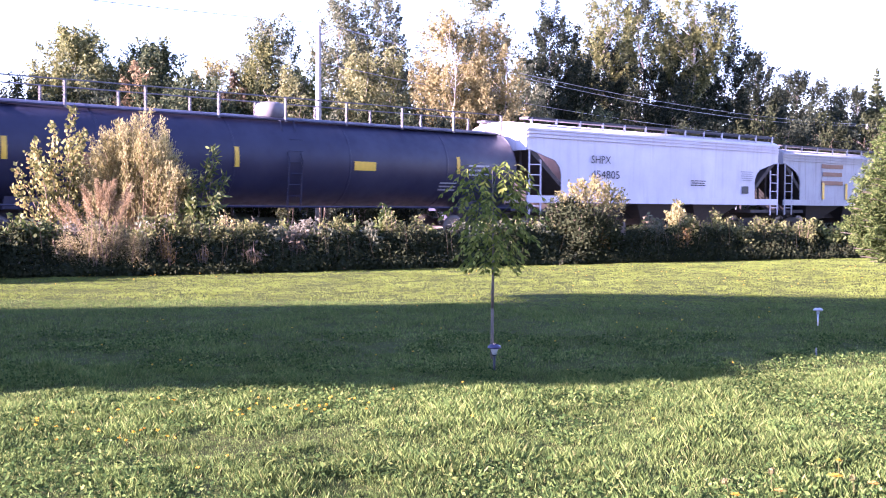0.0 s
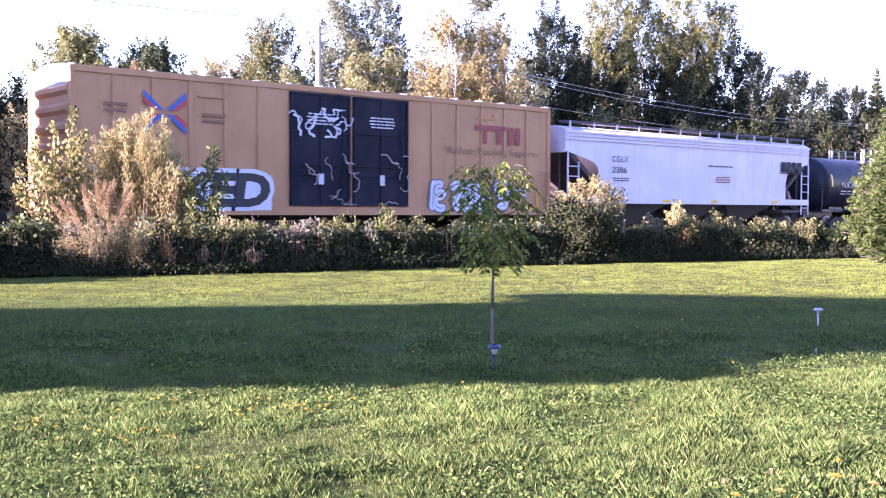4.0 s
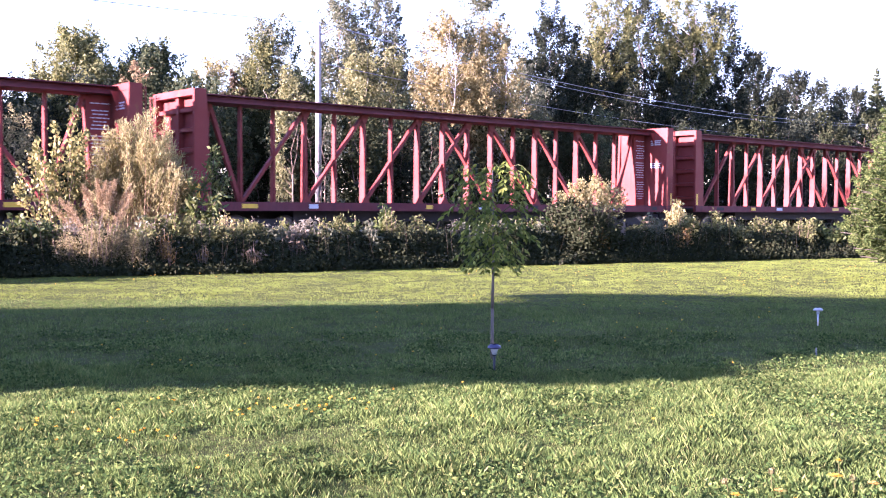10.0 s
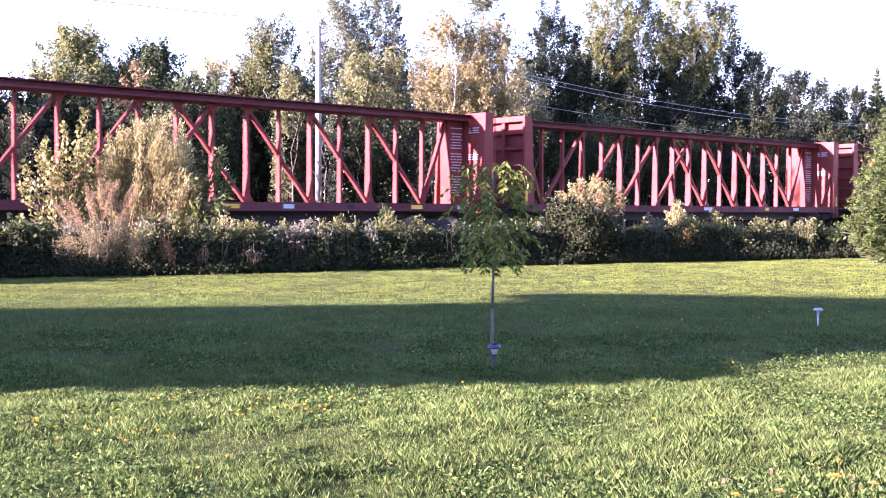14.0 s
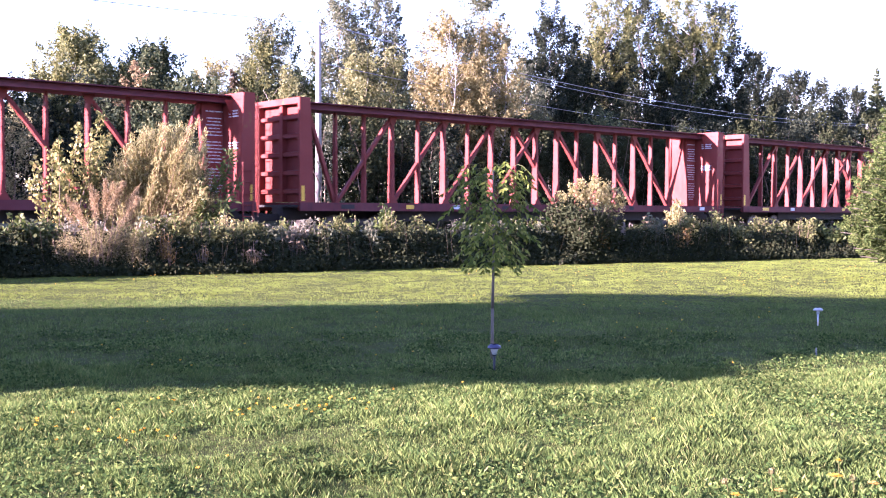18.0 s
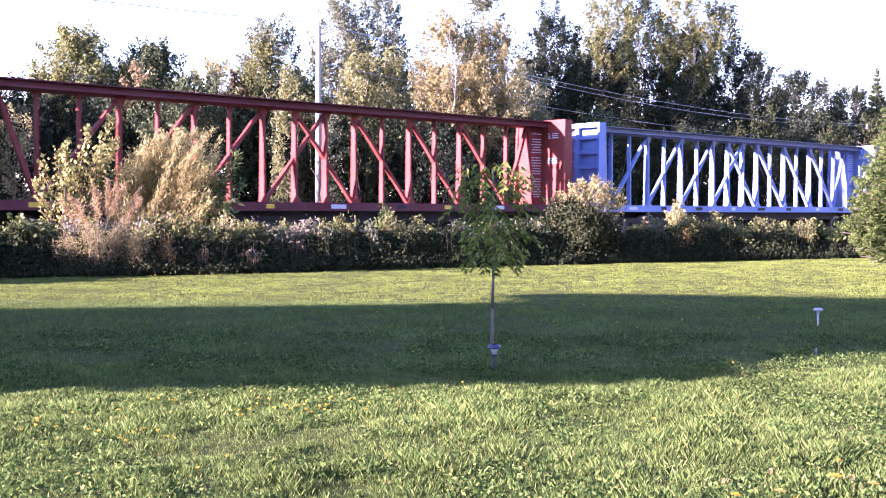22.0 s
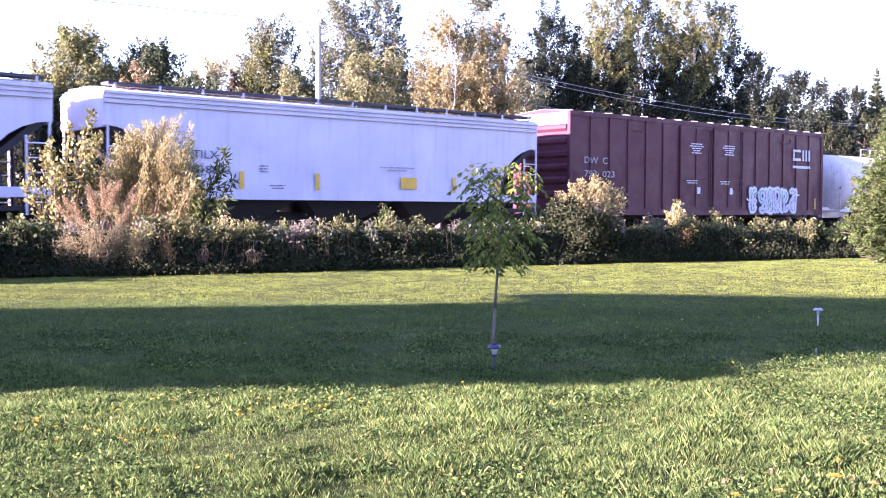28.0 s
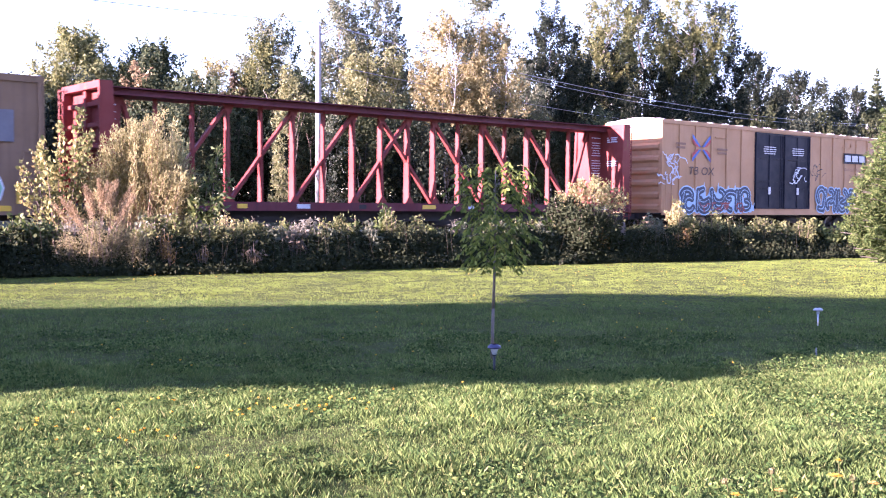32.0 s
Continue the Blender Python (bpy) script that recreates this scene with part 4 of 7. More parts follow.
def tree(name, label, base, height, wide, low, leaf, bark, n_clumps, per_clump, clump_r, size, group="", trunks=1, peak=0.55, category="tree", top_thin=0.0, limb_count=26):
    """A broad-leaved tree. low: the share of the height where the crown begins; peak: where it is widest."""
    base = np.array(base, float)
    ob = thing(name, label, category, Matrix.Translation(base), group)
    cs, pts = [], []
    seed = rng.uniform(0, 100)
    for _ in range(n_clumps):
        u = rng.uniform(0, 1)
        if top_thin and u > 0.7 and rng.uniform() < top_thin:
            u = rng.uniform(0, 0.7)
        s = (math.sin(math.pi * min(1, u / peak / 2)) if u < peak else math.cos((u - peak) / (1 - peak) * math.pi / 2 * 0.93)) ** 0.7
        a, q = rng.uniform(0, math.tau), rng.uniform(0.25, 1) ** 0.6
        # lobes: boughs that reach further than others
        lobe = 1 + 0.55 * noise.noise((math.cos(a) * 1.6, math.sin(a) * 1.6 + u * 2.6, seed))
        c = np.array([math.cos(a) * q * s * wide * lobe, math.sin(a) * q * s * wide * lobe, height * (low + (1 - low) * u)])
        cs.append(c)
        k = int(per_clump * rng.uniform(0.5, 1.5))
        # leafy sprays that point up and outwards
        axis = np.array([math.cos(a) * 0.75 * q, math.sin(a) * 0.75 * q, 0.75 + 0.5 * u]) + rng.normal(size=3) * 0.25
        axis /= np.linalg.norm(axis)
        r = clump_r * rng.uniform(0.5, 1.25)
        along = rng.uniform(-1.0, 1.25, (k, 1))
        pts.append(c + axis * along * r + ball(k, r * 0.62) * (1.15 - 0.6 * np.clip(along, 0, 1.2)))
    v, f = leaves(np.concatenate(pts), size, length=1.35, simple=True)
    piece("crown", raw_mesh("crown", v, f, leaf), ob)
    bm = bmesh.new()
    for k in range(trunks):
        off = (0, 0) if trunks == 1 else (rng.uniform(-0.5, 0.5), rng.uniform(-0.5, 0.5))
        mine = cs[k::trunks][: limb_count // trunks + 4]
        limbs(bm, (off[0], off[1], -0.1), height * rng.uniform(0.86, 0.95), mine, height * (0.011 if trunks == 1 else 0.004) + 0.015, (rng.normal() * 0.3 + off[0] * 1.6, rng.normal() * 0.3 + off[1] * 1.6))
    part("trunk", bm, bark, ob)
    return ob


def far_ground(p):
    return min(2.2, max(0.0, p.y - 37.0) * 0.13) - 0.05


def woods():
    # bearing, distance, height of the top, half-width (as bearing), kind, crown start
    left_trees = [
        (138, 52, 72, 84, "leaf_olive", 0.1, 230, 1), (272, 53, 96, 62, "leaf_dark", 0.1, 190, 1), (376, 56, 122, 46, "leaf_pale", 0.3, 60, 2),
        (478, 54, 50, 68, "leaf_aspen", 0.15, 150, 1), (600, 58, 6, 52, "leaf_aspen", 0.3, 100, 1), (672, 59, -6, 56, "leaf_aspen", 0.3, 110, 1),
        (640, 52, 100, 44, "leaf_lime", 0.25, 70, 1), (690, 53, 105, 36, "leaf_lime", 0.25, 50, 1), (790, 52, 40, 52, "leaf_gold", 0.3, 85, 3),
        # the leaf_yellow tree at 464 is added as painted highlights over the aspen at 478
        (866, 52, 55, 52, "leaf_gold", 0.3, 85, 3), (514, 50, 140, 34, "leaf_lime", 0.05, 60, 2), (464, 52.5, 78, 38, "leaf_yellow", 0.15, 55, 1), (852, 62, -8, 50, "leaf_aspen", 0.4, 80, 1),
    ]
    middle_trees = [
        (975, 60, 22, 60, "leaf_dark", 0.2, 130, 1), (1070, 60, 4, 62, "leaf_yellow", 0.5, 70, 1), (1065, 60, 70, 60, "leaf_dark", 0.1, 110, 1),
        (1135, 63, 0, 60, "leaf_dark", 0.2, 130, 1), (1215, 61, -14, 66, "leaf_yellow", 0.5, 80, 1), (1215, 63, 60, 66, "leaf_dark", 0.1, 120, 1),
        (1270, 66, 10, 56, "leaf_dark", 0.15, 130, 1), (1335, 74, 100, 48, "leaf_dark", 0.12, 170, 1), (1400, 80, 135, 45, "leaf_dark", 0.12, 170, 1),
        (1455, 84, 150, 42, "leaf_dark", 0.12, 160, 1), (1505, 88, 160, 40, "leaf_dark", 0.12, 160, 1),
    ]
    right_trees = [
        (1030, 58, 120, 46, "leaf_dark", 0.1, 90, 1), (925, 54, 130, 44, "leaf_aspen", 0.15, 80, 1), (1180, 60, 130, 60, "leaf_dark", 0.08, 110, 1),
        (1590, 90, 150, 48, "leaf_dark", 0.12, 90, 1), (1660, 90, 110, 60, "leaf_dark", 0.12, 90, 1), (-60, 62, 170, 60, "leaf_dark", 0.12, 80, 1),
        # from here on, unseen trees left of the view, added to shade the undergrowth
        (-260, 56, 60, 90, "leaf_dark", 0.1, 60, 1), (-480, 54, 40, 100, "leaf_dark", 0.1, 60, 1), (-740, 50, 30, 110, "leaf_dark", 0.1, 60, 1),
        (-1050, 46, 20, 120, "leaf_dark", 0.1, 60, 1), (-1450, 42, 0, 140, "leaf_dark", 0.1, 60, 1),
    ]
    outer_trees = [
        (545, 54, 150, 42, "leaf_green", 0.1, 80, 1), (742, 57, 110, 36, "leaf_aspen", 0.15, 60, 1),
    ]
    rows = left_trees + middle_trees + right_trees + outer_trees
    names = {"leaf_olive": "olive green round-crowned tree at the edge of the woods", "leaf_wood": "green leafy tree coloured dark for the shade of the woods", "leaf_green": "green-leaved tree with a rounded crown at the edge of the woods", "leaf_dark": "dark green leafy tree at the edge of the woods", "leaf_pale": "sparse pale-leaved young tree with bare twigs",
             "leaf_aspen": "tall airy aspen with grey-green leaves", "leaf_yellow": "yellow-green birch in early autumn leaf", "leaf_lime": "young yellow-green birch before the taller trees", "leaf_gold": "golden birch clump with pale trunks"}
    for px, d, topy, hw, leaf, low, clumps, trunks in rows:
        # to the right the darker leaf copy paints in the shade of the woods
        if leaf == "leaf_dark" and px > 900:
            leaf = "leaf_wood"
        d *= 1 + 0.22 * max(0.0, min(1.0, (px - 850) / 250))
        p = spot(px, d)
        z = far_ground(p)
        top = EYE_Z + (371.6 - topy) / 1895.6 * d
        wide = hw / 1895.6 * d
        fine = px > 900 or px < 320
        tree("tree", names[leaf], (p.x, p.y, z), top - z, wide, low, M[leaf], M["birch"] if leaf in ("leaf_gold", "leaf_yellow", "leaf_pale", "leaf_lime") else M["bark"], int(clumps * (2.6 if fine else 2.2)), 100, 0.62, 0.09 if fine else 0.078, "trees of the woods", trunks, top_thin=0.45, limb_count=60 if leaf == "leaf_gold" else 30)
    # unseen belt of trees round the yard's open side, added to block low skylight
    for k in range(24):
        a = radians(-228 + k * 10)
        dist = (44 if k > 5 else 70) + 5 * math.sin(k * 2.7)
        tree("tree", "unseen leafy tree added round the yard to block low sky light", (dist * math.cos(a), dist * math.sin(a), -0.05), 10.0 + 2.0 * math.sin(k * 1.9), 5.2, 0.08, M["leaf_dark"], M["bark"], 60, 55, 1.7, 0.42, "trees round the yard", 1, 0.45)
    # hidden trees added deeper in the woods towards the sun, to shade the undergrowth
    r = random.Random(8)
    for k in range(17):
        x, y = 8 + 3.7 * k, 40 + 0.18 * 3.7 * k
        dist = r.uniform(19, 25)
        x, y = x + dist * math.cos(SUN_AZ), y + dist * math.sin(SUN_AZ)
        z = far_ground(Vector((x, y, 0)))
        ahead, right = x * math.cos(HEAD) + y * math.sin(HEAD), x * math.sin(HEAD) - y * math.cos(HEAD)
        top = (3.2 if k < 6 else 4.3) + dist * 0.24
        if -0.47 < right / ahead < -0.17:
            top = min(top, EYE_Z + 0.118 * ahead)
        tree("tree", names["leaf_dark"], (x, y, z), top - z, 2.6, 0.05, M["leaf_dark"], M["bark"], 90, 50, 0.8, 0.16, "trees of the woods", 1, 0.45)
    # red-brown sapling and other shrubs before the woods
    for px, d, topy, hw, leaf in [(245, 49, 132, 30, "leaf_rust"), (420, 52, 140, 22, "leaf_brown")]:
        p = spot(px, d)
        tree("sapling", "thin reddish-brown young tree at the edge of the woods", (p.x, p.y, far_ground(p)), EYE_Z + (371.6 - topy) / 1895.6 * d - far_ground(p), hw / 1895.6 * d, 0.3, M[leaf], M["stem"], 26, 45, 0.5, 0.12, "trees of the woods")
    # lit shrubs and a young birch between the track and the woods
    for px, d, topy, hw, leaf, low in ((32, 42, 205, 34, "leaf_tan", 0.15), (500, 45, 175, 16, "leaf_lime", 0.1), (585, 46, 215, 14, "leaf_aspen", 0.1)):
        p = spot(px, d)
        z = far_ground(p)
        tree("shrub", "tall thin shrub with sunlit leaves beyond the track", (p.x, p.y, z), EYE_Z + (371.6 - topy) / 1895.6 * d - z, hw / 1895.6 * d, low, M[leaf], M["stem"], 34, 70, 0.45, 0.06, "undergrowth shrubs", 2, 0.5, "shrub", limb_count=16)
    # a thicket deep in the woods that closes the view between the trunks
    for k in range(26):
        px = 820 + k * 32
        p = spot(px, 84 + 5 * math.sin(k * 1.7))
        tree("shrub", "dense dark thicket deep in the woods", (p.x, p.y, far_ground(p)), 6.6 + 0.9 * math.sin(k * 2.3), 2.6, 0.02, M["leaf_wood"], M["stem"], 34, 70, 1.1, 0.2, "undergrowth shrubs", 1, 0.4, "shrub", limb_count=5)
    # understorey
    r = random.Random(5)
    for k in range(62):
        px = -120 + k * 30 + r.uniform(-12, 12)
        d = 47 + 0.010 * max(0, px - 300) + r.uniform(-2.5, 4) + max(0, px - 900) * 0.012
        p = spot(px, d)
        topy = (225 if px > 460 else 178) + r.uniform(-25, 30)
        z = far_ground(p)
        # the darkest leaves are mixed in to colour the undergrowth as shaded
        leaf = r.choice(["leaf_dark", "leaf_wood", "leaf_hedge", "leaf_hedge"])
        tree("shrub", "dense dark shrub in the undergrowth of the woods", (p.x, p.y, z), EYE_Z + (371.6 - topy) / 1895.6 * d - z, 1.7, 0.02, M[leaf], M["stem"], 46, 110, 0.75, 0.085, "undergrowth shrubs", 3, 0.4, "shrub", limb_count=9)


def spruce(name, label, base, height, wide, tiers, per, size, leaf="leaf_spruce"):
    """A spruce: tiers of drooping boughs, each bough set with short needle sprays."""
    ob = thing(name, label, "spruce", Matrix.Translation(base))
    bm = bmesh.new()
    tube(bm, (0, 0, -0.1), (0, 0, height * 0.97), height * 0.016 + 0.03, 0.012, 8)
    part("trunk", bm, M["bark"], ob)
    bm, pts = bmesh.new(), []
    for k in range(tiers):
        u = (k + rng.uniform(-0.3, 0.3)) / tiers
        z = height * (0.05 + 0.93 * u)
        reach = wide * (1 - u) ** 0.9 * min(1.0, 0.72 + 2.2 * u) + 0.05
        n = max(5, int(13 * (1 - u)) + 4)
        for j in range(n):
            a = j * math.tau / n + rng.uniform(0, 0.6) + k
            rr = reach * rng.uniform(0.75, 1.12)
            e = np.array([math.cos(a) * rr, math.sin(a) * rr, z + rr * (0.3 - 0.2 * (1 - u))])
            s = np.array([0, 0, z])
            tube(bm, s, e, 0.018, 0.004, 4)
            m = max(6, int(per * rr / wide))
            t = rng.uniform(0.12, 1.05, m)[:, None]
            side = np.array([-math.sin(a), math.cos(a), 0])
            q = s + (e - s) * t + side * rng.normal(size=(m, 1)) * 0.13 * rr * (1.2 - t) + rng.normal(size=(m, 3)) * 0.03
            q[:, 2] += 0.10 * rr * t[:, 0] ** 2
            pts.append(q)
    part("bough", bm, M["bark"], ob)
    v, f = leaves(np.concatenate(pts), size, flat=0.3, length=3.6, simple=True)
    piece("needles", raw_mesh("needles", v, f, M[leaf]), ob)
    return ob


def bush(name, label, base, height, wide, leaf, count, size, stems=14, shape=1.0, category="bush", low=0.05, group="", length=1.9, ragged=0.0, tips=None):
    """A many-stemmed bush whose base is its origin."""
    ob = thing(name, label, category, Matrix.Translation(base), group)
    bm = bmesh.new()
    pts = []
    for k in range(stems):
        a, q = rng.uniform(0, math.tau), math.sqrt(rng.uniform(0, 1))
        hh = height * (1 - 0.45 * q ** 2 * shape) * rng.uniform(0.85 - ragged, 1.0)
        tip = np.array([math.cos(a) * q * wide, math.sin(a) * q * wide, hh])
        root = np.array([math.cos(a) * q * wide * 0.22, math.sin(a) * q * wide * 0.22, -0.05])
        mid = root * 0.45 + tip * 0.55 + np.array([0, 0, 0.05 * height])
        tube(bm, root, mid, 0.016, 0.011, 4)
        tube(bm, mid, tip, 0.011, 0.004, 4)
        m = count // stems
        t = rng.uniform(low, 1.0, m)[:, None]
        line = np.where(t < 0.55, root + (mid - root) * t / 0.55, mid + (tip - mid) * (t - 0.55) / 0.45)
        pts.append(line + rng.normal(size=(m, 3)) * np.array([1, 1, 0.7]) * (0.05 + 0.16 * wide * (1.25 - t) * 0.8))
    part("stem", bm, M["stem"], ob)
    v, f = leaves(np.concatenate(pts), size, length=length)
    v[:, 2] = np.maximum(v[:, 2], -0.02)
    piece("foliage", raw_mesh("foliage", v, f, leaf), ob)
    if tips:
        q = []
        for c in np.concatenate(pts).reshape(stems, -1, 3):
            top = c[np.argsort(c[:, 2])[-max(4, len(c) // 7):]]
            pick = top[rng.integers(0, len(top), tips[1] // stems)]
            q.append(pick + rng.normal(size=pick.shape) * 0.05 + np.array([0, 0, 0.08]))
        v, f = leaves(np.concatenate(q), tips[2])
        piece("shoot_tip", raw_mesh("shoot_tip", v, f, tips[0]), ob, "pale yellow young leaves")
    return ob


SWAY = {}


def hedge_line(px):
    """Where the lawn ends, along the bearing px: distance ahead."""
    return K * float(np.interp(px, (-400, 0, 400, 784, 1500, 1900), (21.5, 24.2, 26.0, 29.2, 36.2, 40.0)))


def hedge():
    n = 235000
    px = rng.uniform(-260, 1560, n)
    back = rng.uniform(0, 1, n) ** 1.3 * 2.6
    lumps = np.array([noise.noise((p * 0.012, b * 0.5, 3.0)) + 0.5 * noise.noise((p * 0.05, b, 9.0)) for p, b in zip(px, back)])
    tall = 0.72 + 0.42 * lumps + 0.14 * np.minimum(back, 1.2)
    tall *= np.clip(0.16 + back * 1.3, 0, 1)
    tall *= K
    z = tall * (1 - rng.uniform(0, 1, n) ** 1.6 * 0.97)
    d = K * np.interp(px, (-400, 0, 400, 784, 1500, 1900), (21.5, 24.2, 26.0, 29.2, 36.2, 40.0)) + back
    r = (px - 784) / 1895.6 * d
    x = d * math.cos(HEAD) + r * math.sin(HEAD)
    y = d * math.sin(HEAD) - r * math.cos(HEAD)
    p = np.stack([x, y, z], 1) + rng.normal(size=(n, 3)) * 0.03
    p[:, 2] = np.maximum(p[:, 2], 0.03)
    pick = rng.uniform(0, 1, n)
    root = thing("hedgerow", "dense overgrown hedgerow of weeds and brambles along the lawn", "hedge", kind="stuff")
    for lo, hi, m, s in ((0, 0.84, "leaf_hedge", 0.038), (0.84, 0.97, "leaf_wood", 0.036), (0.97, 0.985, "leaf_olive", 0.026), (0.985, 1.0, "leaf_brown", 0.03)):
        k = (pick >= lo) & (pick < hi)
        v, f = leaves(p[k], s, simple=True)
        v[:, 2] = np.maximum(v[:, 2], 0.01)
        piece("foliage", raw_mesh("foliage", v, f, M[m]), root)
    m = 380
    px, back = rng.uniform(-200, 1560, m), rng.uniform(0.1, 1.9, m)
    d = K * np.interp(px, (-400, 0, 400, 784, 1500, 1900), (21.5, 24.2, 26.0, 29.2, 36.2, 40.0)) + back
    r = (px - 784) / 1895.6 * d
    x, y = d * math.cos(HEAD) + r * math.sin(HEAD), d * math.sin(HEAD) - r * math.cos(HEAD)
    h = rng.uniform(0.55, 1.12, m)
    lx, ly, w = rng.normal(size=m) * 0.14, rng.normal(size=m) * 0.14, rng.uniform(0.003, 0.007, m)
    v = np.stack([np.stack([x - w, y, 0 * h], 1), np.stack([x + w, y, 0 * h], 1), np.stack([x + lx + w * 0.5, y + ly, h], 1), np.stack([x + lx - w * 0.5, y + ly, h], 1)], 1).reshape(-1, 3)
    f = np.arange(m)[:, None] * 4 + np.array([[0, 1, 2, 3]])
    piece("dry_stalks", raw_mesh("dry_stalks", v, f, M["leaf_brown"]), root)
    # plants that stand out of the hedge: bearing, behind the edge, height, half-width, leaf, count, leaf size
    near_weeds = [
        (150, 0.35, 1.45, 0.5, "leaf_tan", 4200, 0.011, "mound"), (190, 0.3, 1.5, 0.5, "leaf_tan", 4600, 0.011, "mound"), (228, 0.35, 1.4, 0.45, "leaf_tan", 4000, 0.011, "mound"), (258, 0.3, 1.0, 0.35, "leaf_tan", 1600, 0.011, "mound"), (118, 0.4, 1.1, 0.35, "leaf_tan", 1800, 0.011, "mound"),
        (292, 0.25, 1.15, 0.16, "leaf_orange", 200, 0.032, "leafy"), (302, 0.2, 0.95, 0.18, "leaf_orange", 160, 0.032, "leafy"), (358, 0.25, 0.85, 0.2, "leaf_orange", 110, 0.03, "leafy"),
        (285, 1.0, 1.55, 0.45, "fluff", 900, 0.045, "seed"), (330, 1.1, 1.6, 0.45, "fluff", 900, 0.045, "seed"), (375, 1.0, 1.35, 0.4, "leaf_yellow", 600, 0.06, "leafy"),
        (440, 1.2, 1.5, 0.5, "leaf_yellow", 900, 0.06, "leafy"), (545, 1.2, 1.45, 0.45, "fluff", 900, 0.045, "seed"), (600, 1.2, 1.5, 0.5, "fluff", 1000, 0.045, "seed"),
        (480, 1.0, 1.3, 0.4, "leaf_aspen", 600, 0.06, "leafy"), (685, 1.6, 1.85, 0.32, "leaf_green", 420, 0.08, "leafy"),
    ]
    middle_weeds = [
        (655, 1.0, 1.3, 0.5, "leaf_aspen", 800, 0.06, "leafy"), (735, 1.2, 1.4, 0.5, "fluff", 800, 0.045, "seed"), (1064, 0.5, 1.25, 0.16, "leaf_orange", 200, 0.05, "leafy"),
        (450, 0.2, 0.8, 0.25, "leaf_brown", 120, 0.05, "leafy"), (960, 1.2, 1.35, 0.5, "leaf_aspen", 800, 0.06, "leafy"), (1058, 0.9, 1.25, 0.25, "leaf_yellow", 420, 0.05, "leafy"),
        (1150, 1.4, 1.5, 0.5, "leaf_aspen", 800, 0.06, "leafy"), (1205, 1.9, 2.1, 0.55, "leaf_pale", 1500, 0.06, "leafy"), (1218, 0.9, 1.5, 0.45, "leaf_yellow", 900, 0.05, "leafy"), (1206, 0.6, 1.2, 0.3, "leaf_orange", 300, 0.05, "leafy"),
        (1275, 1.6, 1.6, 0.45, "fluff", 800, 0.045, "seed"), (1300, 1.0, 1.35, 0.5, "leaf_yellow", 800, 0.06, "leafy"),
    ]
    far_weeds = [
        (1365, 1.2, 1.45, 0.6, "leaf_yellow", 1000, 0.06, "leafy"), (1430, 1.2, 1.5, 0.6, "leaf_yellow", 1000, 0.06, "leafy"), (1470, 0.9, 1.3, 0.5, "leaf_green", 800, 0.06, "leafy"),
        (520, 0.6, 1.15, 0.25, "leaf_brown", 150, 0.05, "leafy"), (20, 1.4, 1.25, 0.6, "leaf_green", 800, 0.07, "leafy"), (70, 1.0, 1.4, 0.5, "leaf_green", 800, 0.07, "leafy"),
        (830, 1.3, 1.3, 0.5, "leaf_aspen", 800, 0.06, "leafy"), (900, 1.0, 1.25, 0.5, "leaf_dark", 800, 0.07, "leafy"),
    ]
    plants = near_weeds + middle_weeds + far_weeds
    r = random.Random(11)
    for k in range(72):
        leaf, kind, sz = r.choice((("leaf_aspen", "leafy", 0.05), ("leaf_yellow", "leafy", 0.05), ("leaf_shoot", "leafy", 0.05), ("fluff", "seed", 0.035), ("leaf_green", "leafy", 0.055), ("leaf_yellow", "leafy", 0.04), ("leaf_brown", "leafy", 0.05)))
        plants.append((r.uniform(-60, 1440), r.uniform(0.8, 2.2), r.uniform(0.9, 1.62), r.uniform(0.2, 0.4), leaf, int(r.uniform(400, 800)), sz, kind))
    for k in range(34):
        leaf, kind, sz = r.choice((("fluff", "seed", 0.035), ("leaf_shoot", "leafy", 0.045), ("leaf_yellow", "leafy", 0.045), ("leaf_pale", "leafy", 0.04)))
        px_ = r.choice((r.uniform(260, 800), r.uniform(260, 800), r.uniform(1190, 1430)))
        if px_ > 1000:
            leaf, kind = "leaf_yellow", "leafy"
        plants.append((px_, r.uniform(0.9, 2.3), r.uniform(1.25, 1.7), r.uniform(0.2, 0.34), leaf, int(r.uniform(300, 600)), sz, kind))
    plants = [(p[0], p[1], p[2], p[3], "leaf_yellow" if p[4] == "fluff" and (p[0] > 1000 or int(p[0]) % 3 == 0) else p[4], *p[5:]) for p in plants]
    text = {"mound": "mound of fine tan-green dry stems in the hedgerow", "seed": "goldenrod gone to whitish seed in the hedgerow", "leafy": "leafy weed with yellowing leaves in the hedgerow"}
    for px_, b, hh, w, leaf, c, s, kind in plants:
        if 1080 < px_ < 1120:
            continue
        d_ = hedge_line(px_) + b
        q = spot(px_, d_)
        bush("weed", text[kind], (q.x, q.y, 0), hh * 1.02 * K, w * K, M[leaf], c, s, 12, 0.6, "weed", 0.2 if kind == "mound" else 0.55, "weeds of the hedgerow", 4.0 if kind == "mound" else 1.8, 0.15 if kind == "mound" else 0.25)


